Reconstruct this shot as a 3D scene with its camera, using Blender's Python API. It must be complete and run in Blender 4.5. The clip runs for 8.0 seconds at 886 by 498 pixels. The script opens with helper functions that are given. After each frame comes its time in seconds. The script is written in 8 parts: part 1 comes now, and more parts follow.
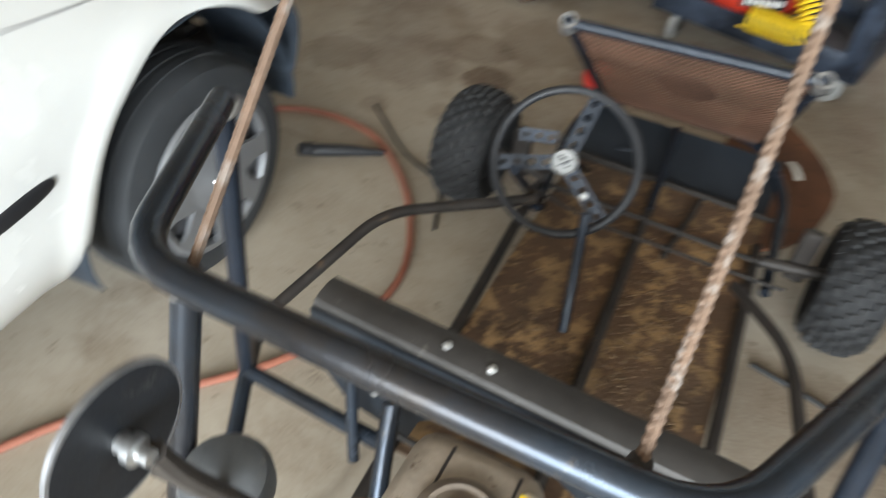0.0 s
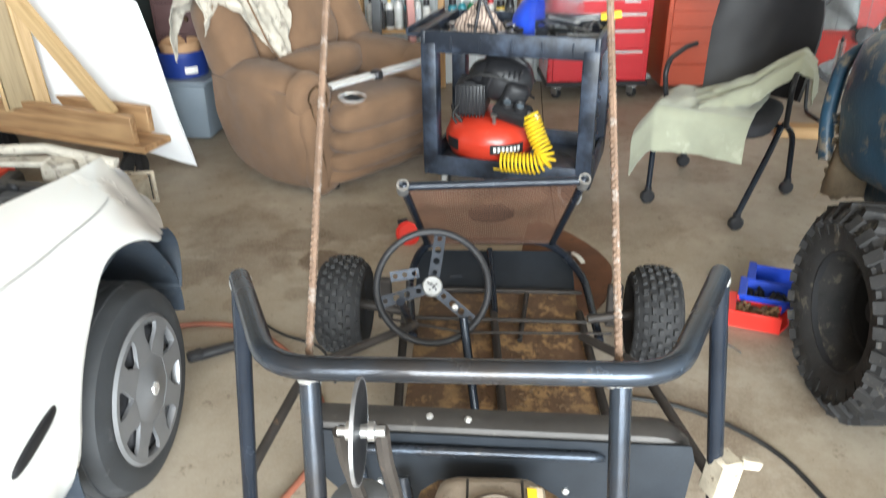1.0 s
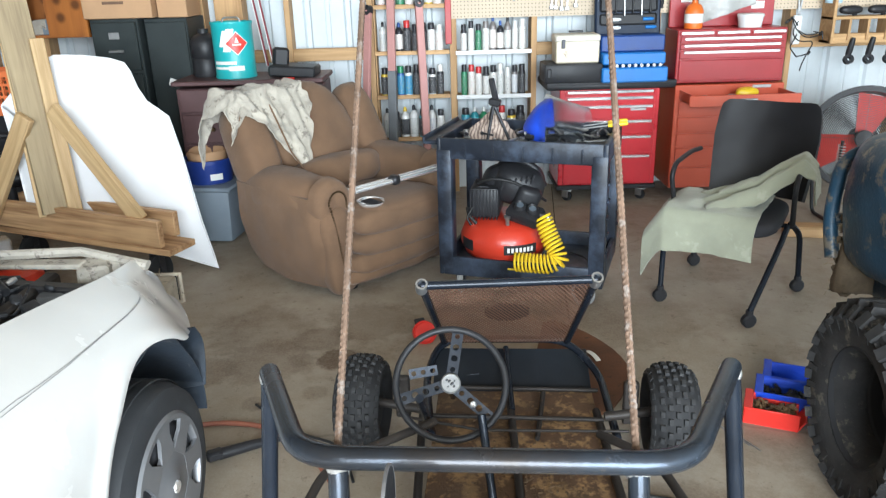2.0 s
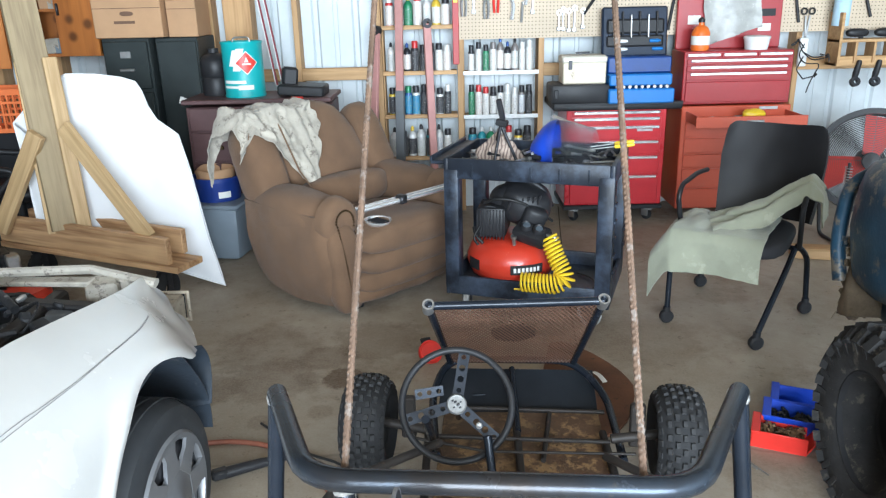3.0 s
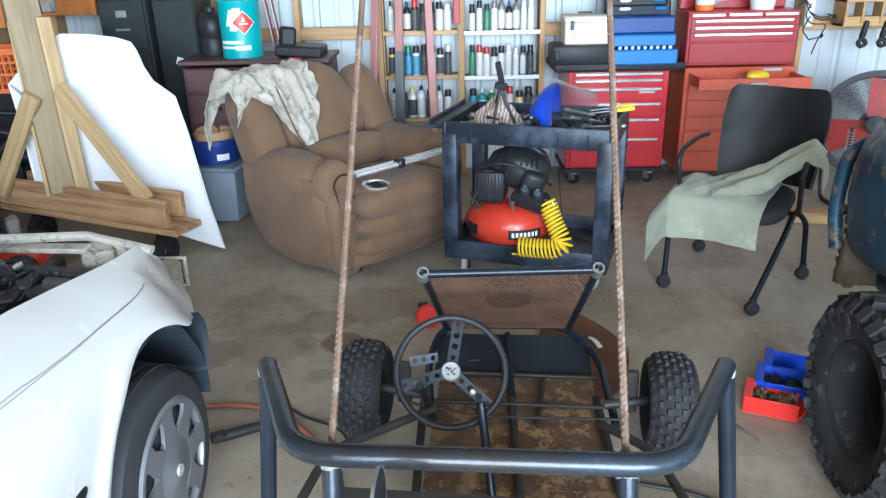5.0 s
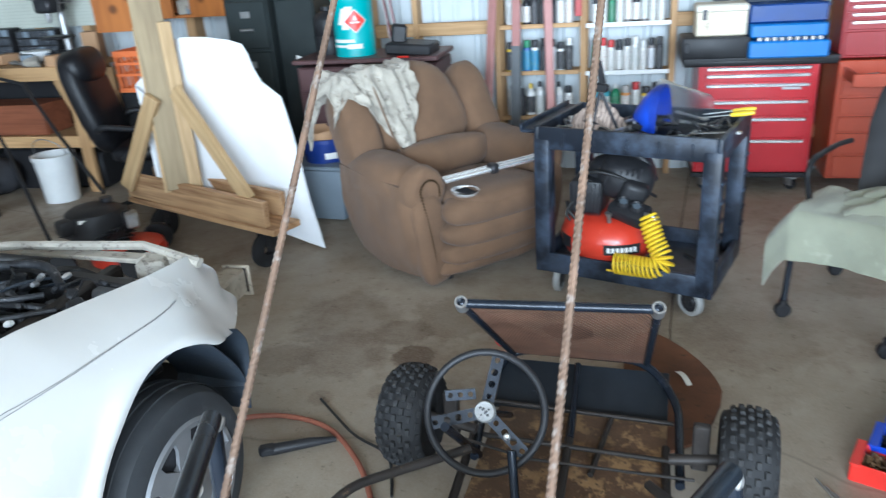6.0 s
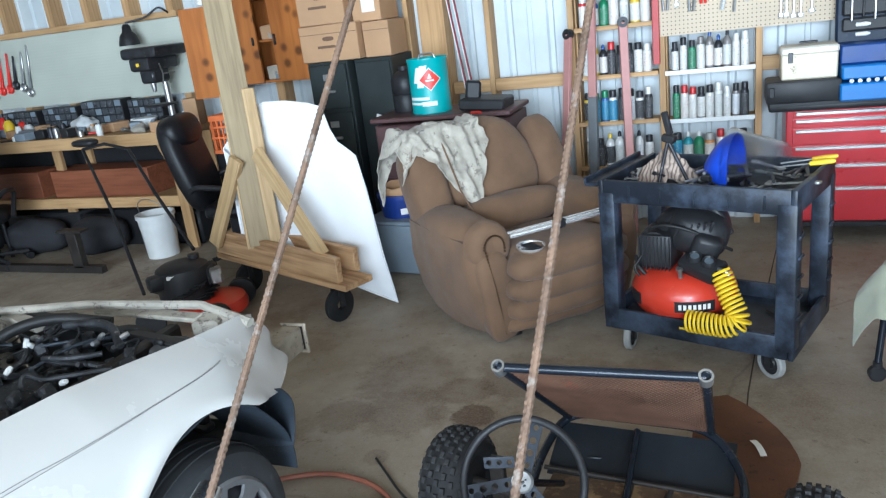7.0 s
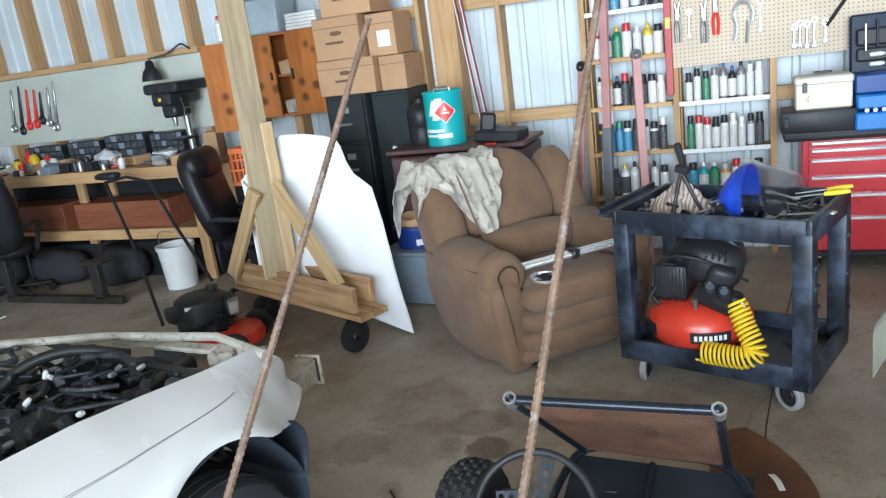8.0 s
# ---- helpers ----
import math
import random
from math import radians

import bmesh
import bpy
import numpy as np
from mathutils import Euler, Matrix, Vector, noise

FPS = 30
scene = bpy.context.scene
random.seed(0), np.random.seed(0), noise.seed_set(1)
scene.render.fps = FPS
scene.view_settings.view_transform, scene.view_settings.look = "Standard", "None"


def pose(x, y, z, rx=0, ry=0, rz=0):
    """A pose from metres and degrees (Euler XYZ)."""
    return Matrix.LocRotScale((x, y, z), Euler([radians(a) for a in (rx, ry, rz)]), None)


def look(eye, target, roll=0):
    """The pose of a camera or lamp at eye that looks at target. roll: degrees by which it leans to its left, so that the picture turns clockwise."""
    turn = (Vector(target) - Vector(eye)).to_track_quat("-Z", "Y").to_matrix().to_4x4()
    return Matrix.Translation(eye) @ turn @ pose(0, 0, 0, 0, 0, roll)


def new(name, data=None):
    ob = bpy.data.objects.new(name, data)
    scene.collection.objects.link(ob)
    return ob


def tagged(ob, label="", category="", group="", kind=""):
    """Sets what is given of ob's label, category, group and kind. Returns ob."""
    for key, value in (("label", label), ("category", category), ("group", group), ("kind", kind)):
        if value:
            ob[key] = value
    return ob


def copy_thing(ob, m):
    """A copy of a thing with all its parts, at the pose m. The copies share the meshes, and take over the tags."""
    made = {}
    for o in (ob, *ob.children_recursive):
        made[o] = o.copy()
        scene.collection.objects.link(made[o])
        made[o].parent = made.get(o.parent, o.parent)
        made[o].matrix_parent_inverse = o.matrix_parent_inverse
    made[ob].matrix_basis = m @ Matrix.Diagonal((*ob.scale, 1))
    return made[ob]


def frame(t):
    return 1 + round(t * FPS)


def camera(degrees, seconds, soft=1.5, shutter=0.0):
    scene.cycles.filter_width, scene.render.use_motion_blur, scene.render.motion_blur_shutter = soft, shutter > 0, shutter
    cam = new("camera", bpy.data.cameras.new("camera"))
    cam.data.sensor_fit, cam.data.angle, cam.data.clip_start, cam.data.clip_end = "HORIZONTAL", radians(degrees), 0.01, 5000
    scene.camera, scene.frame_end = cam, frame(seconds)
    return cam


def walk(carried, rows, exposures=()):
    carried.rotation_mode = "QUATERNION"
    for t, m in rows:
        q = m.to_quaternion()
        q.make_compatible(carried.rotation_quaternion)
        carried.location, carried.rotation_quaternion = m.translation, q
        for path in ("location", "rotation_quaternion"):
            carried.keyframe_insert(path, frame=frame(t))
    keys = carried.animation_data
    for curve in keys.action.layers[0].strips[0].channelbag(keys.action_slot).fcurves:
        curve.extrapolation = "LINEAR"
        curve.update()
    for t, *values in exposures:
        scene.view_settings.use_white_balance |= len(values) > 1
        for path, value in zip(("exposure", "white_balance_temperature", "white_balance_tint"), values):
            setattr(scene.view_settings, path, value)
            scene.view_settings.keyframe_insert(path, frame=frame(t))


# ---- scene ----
cam = camera(61.7, 8.0, soft=1.2, shutter=0.5)
PATH = [
    (0, (1.265, 0.727, 1.418), (0.79, 2.109, 0.052), 5.6),
    (0.1, (1.24, 0.702, 1.44), (0.863, 2.151, 0.114), 5.7),
    (0.2, (1.214, 0.661, 1.442), (0.892, 2.162, 0.16), 2.9),
    (0.5, (1.138, 0.469, 1.495), (1.05, 2.111, 0.357), -0.3),
    (0.6, (1.122, 0.404, 1.505), (1.078, 2.071, 0.401), -1.5),
    (0.7, (1.097, 0.345, 1.52), (1.112, 2.03, 0.443), -0.9),
    (1, (1.064, 0.238, 1.54), (1.084, 2.008, 0.609), -1.0),
    (1.5, (1.044, 0.176, 1.563), (1.079, 2.015, 0.777), -1.4),
    (1.7, (1.049, 0.17, 1.563), (1.055, 2.032, 0.833), -1.9),
    (3, (1.045, 0.163, 1.574), (1.023, 2.059, 0.938), -1.4),
    (3.5, (1.038, 0.164, 1.577), (1.019, 2.067, 0.964), -0.9),
    (4, (1.041, 0.162, 1.578), (1.034, 2.064, 0.96), -0.7),
    (5.3, (1.108, 0.186, 1.605), (1.045, 2.036, 0.848), -2.1),
    (5.5, (1.173, 0.274, 1.591), (0.975, 2.126, 0.863), -3.7),
    (5.7, (1.245, 0.315, 1.637), (0.97, 2.155, 0.902), -3.3),
    (6, (1.403, 0.427, 1.629), (0.946, 2.221, 0.872), -4.0),
    (6.5, (1.534, 0.499, 1.635), (0.836, 2.249, 0.965), -6.4),
    (7, (1.583, 0.523, 1.638), (0.853, 2.282, 1.027), -7.1),
    (7.5, (1.603, 0.523, 1.642), (0.845, 2.284, 1.073), -7.7),
    (8, (1.609, 0.517, 1.65), (0.833, 2.282, 1.12), -7.6),
]
EXPOSURES = [(0.0, -0.2, 6200, 6), (0.5, 0.15, 6300, 7), (1.0, 0.32, 6300, 6), (1.5, 0.1, 6150, 6), (3.0, -0.18, 5700, 5), (4.2, -0.28, 5600, 5), (5.5, -0.05, 5350, 4), (6.5, -0.27, 5350, 4), (8.0, -0.30, 5650, 5)]
walk(cam, [(t, look(eye, target, roll)) for t, eye, target, roll in PATH], EXPOSURES)

# light: an overcast day outside the big door behind the camera
world = bpy.data.worlds.new("world")
scene.world = world
world.use_nodes = True
wn = world.node_tree
sky = wn.nodes.new("ShaderNodeTexSky")
sky.sky_type, sky.sun_disc = "NISHITA", False
sky.sun_elevation, sky.sun_rotation = radians(48), radians(205)
wn.links.new(sky.outputs[0], wn.nodes["Background"].inputs[0])
wn.nodes["Background"].inputs[1].default_value = 0.12
sun = new("sun", bpy.data.lights.new("sun", "SUN"))
sun.data.energy, sun.data.angle, sun.data.color = 1.2, radians(12), (1.0, 0.95, 0.88)
sun.matrix_world = look((-6, -12, 14), (0, 0, 0))


def area(name, eye, target, w, h, power, col):
    ob = new(name, bpy.data.lights.new(name, "AREA"))
    ob.data.shape, ob.data.size, ob.data.size_y, ob.data.energy, ob.data.color = "RECTANGLE", w, h, power, col
    ob.matrix_world = look(eye, target)
    return ob


area("door_daylight", (1.9, -4.2, 1.75), (1.5, 4.0, 1.15), 5.4, 3.0, 1720, (0.93, 0.97, 1.0))

# ---- small building kit ----


class Shape:
    """A mesh under construction."""

    def __init__(self):
        self.bm = bmesh.new()

    def merge(self, other, m):
        me = bpy.data.meshes.new("tmp")
        other.to_mesh(me)
        other.free()
        me.transform(m)
        self.bm.from_mesh(me)
        bpy.data.meshes.remove(me)
        return self

    def box(self, c, s, rot=(0, 0, 0), bevel=0.0, seg=1, taper=None):
        b = bmesh.new()
        bmesh.ops.create_cube(b, size=1.0)
        for v in b.verts:
            k = 1.0
            if taper and v.co.z > 0:
                k = taper
            v.co = Vector((v.co.x * s[0] * k, v.co.y * s[1] * k, v.co.z * s[2]))
        if bevel > 0:
            bmesh.ops.bevel(b, geom=list(b.edges), offset=bevel, segments=seg, profile=0.5, affect="EDGES")
        return self.merge(b, pose(*c, *rot))

    def tube(self, pts, r, n=10, cap=True, bend=0.0, rr=None):
        """A round tube along a line of points; bend rounds the inner corners; rr: a radius for each point."""
        pts = [Vector(p) for p in pts]
        if bend > 0 and len(pts) > 2:
            out = [pts[0]]
            for a, p, c in zip(pts, pts[1:], pts[2:]):
                d0, d1 = (a - p), (c - p)
                q = min(bend, d0.length * 0.48, d1.length * 0.48)
                s, e = p + d0.normalized() * q, p + d1.normalized() * q
                for i in range(6):
                    t = i / 5
                    out.append(s * (1 - t) ** 2 + p * 2 * t * (1 - t) + e * t ** 2)
            pts = out + [pts[-1]]
            rr = None
        tan = [(pts[min(i + 1, len(pts) - 1)] - pts[max(i - 1, 0)]).normalized() for i in range(len(pts))]
        up = Vector((0, 0, 1)) if abs(tan[0].z) < 0.9 else Vector((1, 0, 0))
        nrm = (up - tan[0] * up.dot(tan[0])).normalized()
        rings = []
        for i, p in enumerate(pts):
            nrm = (nrm - tan[i] * nrm.dot(tan[i])).normalized()
            bi = tan[i].cross(nrm)
            q = rr[i] if rr else r
            rings.append([self.bm.verts.new(p + (nrm * math.cos(2 * math.pi * k / n) + bi * math.sin(2 * math.pi * k / n)) * q) for k in range(n)])
        for a, b in zip(rings, rings[1:]):
            for k in range(n):
                self.bm.faces.new((a[k], a[(k + 1) % n], b[(k + 1) % n], b[k]))
        if cap:
            self.bm.faces.new(rings[0][::-1])
            self.bm.faces.new(rings[-1])
        return self

    def lathe(self, prof, n=24, m=None, closed=False):
        """Turn a profile of (radius, height) round z."""
        m = m or Matrix()
        rings = [[self.bm.verts.new(m @ Vector((r * math.cos(2 * math.pi * k / n), r * math.sin(2 * math.pi * k / n), z))) for k in range(n)] for r, z in prof]
        pairs = list(zip(rings, rings[1:])) + ([(rings[-1], rings[0])] if closed else [])
        for a, b in pairs:
            for k in range(n):
                self.bm.faces.new((a[k], a[(k + 1) % n], b[(k + 1) % n], b[k]))
        if not closed:
            if prof[0][0] > 1e-6:
                self.bm.faces.new(rings[0][::-1])
            if prof[-1][0] > 1e-6:
                self.bm.faces.new(rings[-1])
        return self

    def prism(self, poly, h, m=None):
        """A flat outline in x, y, raised by h along z."""
        m = m or Matrix()
        a = [self.bm.verts.new(m @ Vector((x, y, 0))) for x, y in poly]
        b = [self.bm.verts.new(m @ Vector((x, y, h))) for x, y in poly]
        self.bm.faces.new(a[::-1])
        self.bm.faces.new(b)
        for i in range(len(poly)):
            j = (i + 1) % len(poly)
            self.bm.faces.new((a[i], a[j], b[j], b[i]))
        return self

    def sheet(self, f, nu, nv, thick=0.0):
        """A surface f(u, v), u and v from 0 to 1, with a thickness downwards along its normals."""
        g = [[Vector(f(i / nu, j / nv)) for j in range(nv + 1)] for i in range(nu + 1)]
        top = [[self.bm.verts.new(p) for p in row] for row in g]
        for i in range(nu):
            for j in range(nv):
                self.bm.faces.new((top[i][j], top[i + 1][j], top[i + 1][j + 1], top[i][j + 1]))
        if thick:
            low = []
            for i in range(nu + 1):
                row = []
                for j in range(nv + 1):
                    du = g[min(i + 1, nu)][j] - g[max(i - 1, 0)][j]
                    dv = g[i][min(j + 1, nv)] - g[i][max(j - 1, 0)]
                    q = du.cross(dv)
                    q = q.normalized() if q.length > 1e-9 else Vector((0, 0, 1))
                    row.append(self.bm.verts.new(g[i][j] - q * thick))
                low.append(row)
            for i in range(nu):
                for j in range(nv):
                    self.bm.faces.new((low[i][j], low[i][j + 1], low[i + 1][j + 1], low[i + 1][j]))
            for i in range(nu):
                self.bm.faces.new((top[i][0], low[i][0], low[i + 1][0], top[i + 1][0]))
                self.bm.faces.new((top[i][nv], top[i + 1][nv], low[i + 1][nv], low[i][nv]))
            for j in range(nv):
                self.bm.faces.new((top[0][j], top[0][j + 1], low[0][j + 1], low[0][j]))
                self.bm.faces.new((top[nu][j], low[nu][j], low[nu][j + 1], top[nu][j + 1]))
        return self

    def blob(self, c, s, rot=(0, 0, 0), power=2.6, n=(14, 20)):
        """A cushion: a rounded block."""
        def sp(a):
            return math.copysign(abs(a) ** (2 / power), a)
        rows = []
        for i in range(1, n[0]):
            th = math.pi * i / n[0] - math.pi / 2
            rows.append([(sp(math.cos(th)) * sp(math.cos(2 * math.pi * k / n[1])), sp(math.cos(th)) * sp(math.sin(2 * math.pi * k / n[1])), sp(math.sin(th))) for k in range(n[1])])
        m = pose(*c, *rot) @ Matrix.Diagonal((s[0] / 2, s[1] / 2, s[2] / 2, 1))
        rings = [[self.bm.verts.new(m @ Vector(p)) for p in row] for row in rows]
        for a, b in zip(rings, rings[1:]):
            for k in range(n[1]):
                self.bm.faces.new((a[k], a[(k + 1) % n[1]], b[(k + 1) % n[1]], b[k]))
        p0, p1 = self.bm.verts.new(m @ Vector((0, 0, -1))), self.bm.verts.new(m @ Vector((0, 0, 1)))
        for k in range(n[1]):
            self.bm.faces.new((p0, rings[0][(k + 1) % n[1]], rings[0][k]))
            self.bm.faces.new((p1, rings[-1][k], rings[-1][(k + 1) % n[1]]))
        return self

    def ruffle(self, amount, scale):
        """Uneven the points a little."""
        for v in self.bm.verts:
            v.co += noise.noise_vector(v.co * scale) * amount
        return self

    def mesh(self, name, sharp=38):
        bmesh.ops.recalc_face_normals(self.bm, faces=list(self.bm.faces))
        me = bpy.data.meshes.new(name)
        self.bm.to_mesh(me)
        self.bm.free()
        me.shade_smooth()
        me.set_sharp_from_angle(angle=radians(sharp))
        return me


def thing(name, m, label, category, group="", kind=""):
    ob = new(name)
    ob.empty_display_size = 0.05
    ob.matrix_basis = m
    return tagged(ob, label, category, group, kind)


def part(name, shape, material, parent=None, label="", sharp=38):
    me = shape if isinstance(shape, bpy.types.Mesh) else shape.mesh(name, sharp)
    if not me.materials:
        me.materials.append(material)
    ob = new(name, me)
    if parent:
        ob.parent = parent
    return tagged(ob, label)


def solid(name, shape, material, label, category, m=None, group="", kind="", sharp=38):
    """A thing of one mesh."""
    ob = part(name, shape, material, None, label, sharp)
    if m:
        ob.matrix_basis = m
    return tagged(ob, label, category, group, kind)


def rod(parent, name, pts, r, material, label="", bend=0.0, n=10):
    return part(name, Shape().tube(pts, r, n, bend=bend), material, parent, label)


# ---- materials ----
WALL, STUD = 5.95, 5.80            # siding and stud fronts of the back wall
X0, X1, Y0, ZC = -7.4, 5.4, -4.3, 3.5


def ramp(nt, fac, stops):
    r = nt.nodes.new("ShaderNodeValToRGB")
    while len(r.color_ramp.elements) < len(stops):
        r.color_ramp.elements.new(0.5)
    for e, (p, c) in zip(r.color_ramp.elements, stops):
        e.position, e.color = p, (*c, 1)
    nt.links.new(fac, r.inputs[0])
    return r.outputs[0]


def tex(nt, coords, scale, detail=4, rough=0.55, stretch=(1, 1, 1)):
    mp = nt.nodes.new("ShaderNodeMapping")
    mp.inputs["Scale"].default_value = stretch
    nt.links.new(coords, mp.inputs[0])
    n = nt.nodes.new("ShaderNodeTexNoise")
    n.inputs["Scale"].default_value, n.inputs["Detail"].default_value, n.inputs["Roughness"].default_value = scale, detail, rough
    nt.links.new(mp.outputs[0], n.inputs["Vector"])
    return n.outputs[0]


def mixc(nt, fac, a, b):
    n = nt.nodes.new("ShaderNodeMix")
    n.data_type = "RGBA"
    if isinstance(fac, float):
        n.inputs[0].default_value = fac
    else:
        nt.links.new(fac, n.inputs[0])
    for i, c in ((6, a), (7, b)):
        if isinstance(c, tuple):
            n.inputs[i].default_value = (*c, 1)
        else:
            nt.links.new(c, n.inputs[i])
    return n.outputs[2]


def shade(c, k):
    return tuple(min(1.0, x * k) for x in c)


def mat(name, col, rough=0.5, metal=0.0, var=0.16, scale=7.0, worn=None, worn_at=0.62, bump=0.15, grain=90.0, stretch=(1, 1, 1), rand=0.0, coat=0.0, sheen=0.0, dirt=None):
    """A surface: large and small variation of colour, worn patches of a second colour, fine relief."""
    m = bpy.data.materials.new(name)
    m.use_nodes = True
    nt = m.node_tree
    bs = nt.nodes["Principled BSDF"]
    co = nt.nodes.new("ShaderNodeTexCoord").outputs["Object"]
    big = tex(nt, co, scale, 5, 0.6, stretch)
    fine = tex(nt, co, grain, 3, 0.6, stretch)
    c = ramp(nt, big, [(0.3, shade(col, 1 - var)), (0.7, shade(col, 1 + var))])
    f = ramp(nt, fine, [(0.3, (0, 0, 0)), (0.75, (1, 1, 1))])
    c = mixc(nt, f, mixc(nt, 0.8, shade(col, 1 - var), c), c)
    if worn:
        w = ramp(nt, tex(nt, co, scale * 2.3, 8, 0.7, stretch), [(worn_at, (0, 0, 0)), (min(1, worn_at + 0.07), (1, 1, 1))])
        c = mixc(nt, w, c, worn)
    if dirt:
        w = ramp(nt, tex(nt, co, scale * 0.6, 6, 0.65), [(0.45, (0, 0, 0)), (0.7, (1, 1, 1))])
        c = mixc(nt, w, c, dirt)
    if rand:
        oi = nt.nodes.new("ShaderNodeObjectInfo")
        hs = nt.nodes.new("ShaderNodeHueSaturation")
        mr = nt.nodes.new("ShaderNodeMapRange")
        mr.inputs["To Min"].default_value, mr.inputs["To Max"].default_value = 1 - rand, 1 + rand
        nt.links.new(oi.outputs["Random"], mr.inputs[0])
        nt.links.new(mr.outputs[0], hs.inputs["Value"])
        nt.links.new(c, hs.inputs["Color"])
        c = hs.outputs[0]
    nt.links.new(c, bs.inputs["Base Color"])
    rr = nt.nodes.new("ShaderNodeMapRange")
    rr.inputs["To Min"].default_value, rr.inputs["To Max"].default_value = max(0.03, rough - 0.12), min(1, rough + 0.12)
    nt.links.new(big, rr.inputs[0])
    nt.links.new(rr.outputs[0], bs.inputs["Roughness"])
    bs.inputs["Metallic"].default_value = metal
    bs.inputs["Specular IOR Level"].default_value = 0.3 if max(col) < 0.08 else 0.5
    bs.inputs["Coat Weight"].default_value = coat
    bs.inputs["Sheen Weight"].default_value = sheen
    if bump:
        bp = nt.nodes.new("ShaderNodeBump")
        bp.inputs["Strength"].default_value, bp.inputs["Distance"].default_value = bump, 0.004
        nt.links.new(fine, bp.inputs["Height"])
        nt.links.new(bp.outputs[0], bs.inputs["Normal"])
    return m


def wood(name, light, dark, along="x", scale=14.0, rough=0.65, rand=0.12, knots=False):
    """Sawn timber with its grain along one axis of the object."""
    m = bpy.data.materials.new(name)
    m.use_nodes = True
    nt = m.node_tree
    bs = nt.nodes["Principled BSDF"]
    co = nt.nodes.new("ShaderNodeTexCoord").outputs["Object"]
    st = {"x": (0.06, 1, 1), "y": (1, 0.06, 1), "z": (1, 1, 0.06)}[along]
    a = tex(nt, co, scale, 4, 0.6, st)
    b = tex(nt, co, scale * 7, 3, 0.6, st)
    wv = nt.nodes.new("ShaderNodeMath")
    wv.operation = "MULTIPLY_ADD"
    wv.inputs[1].default_value, wv.inputs[2].default_value = 9.0, 0.0
    nt.links.new(a, wv.inputs[0])
    fr = nt.nodes.new("ShaderNodeMath")
    fr.operation = "PINGPONG"
    fr.inputs[1].default_value = 1.0
    nt.links.new(wv.outputs[0], fr.inputs[0])
    c = mixc(nt, ramp(nt, fr.outputs[0], [(0.1, (0, 0, 0)), (0.9, (1, 1, 1))]), dark, light)
    c = mixc(nt, ramp(nt, b, [(0.35, (0, 0, 0)), (0.7, (0.6, 0.6, 0.6))]), c, shade(light, 1.12))
    big = tex(nt, co, 2.2, 3, 0.5)
    c = mixc(nt, ramp(nt, big, [(0.4, (0, 0, 0)), (0.75, (0.45, 0.45, 0.45))]), c, shade(dark, 0.85))
    if knots:
        vo = nt.nodes.new("ShaderNodeTexVoronoi")
        vo.inputs["Scale"].default_value = 5.5
        nt.links.new(co, vo.inputs["Vector"])
        c = mixc(nt, ramp(nt, vo.outputs["Distance"], [(0.14, (0.9, 0.9, 0.9)), (0.26, (0, 0, 0))]), c, shade(dark, 0.3))
    oi = nt.nodes.new("ShaderNodeObjectInfo")
    hs = nt.nodes.new("ShaderNodeHueSaturation")
    mr = nt.nodes.new("ShaderNodeMapRange")
    mr.inputs["To Min"].default_value, mr.inputs["To Max"].default_value = 1 - rand, 1 + rand
    nt.links.new(oi.outputs["Random"], mr.inputs[0])
    nt.links.new(mr.outputs[0], hs.inputs["Value"])
    nt.links.new(c, hs.inputs["Color"])
    nt.links.new(hs.outputs[0], bs.inputs["Base Color"])
    bs.inputs["Roughness"].default_value = rough
    bp = nt.nodes.new("ShaderNodeBump")
    bp.inputs["Strength"].default_value, bp.inputs["Distance"].default_value = 0.2, 0.003
    nt.links.new(b, bp.inputs["Height"])
    nt.links.new(bp.outputs[0], bs.inputs["Normal"])
    return m


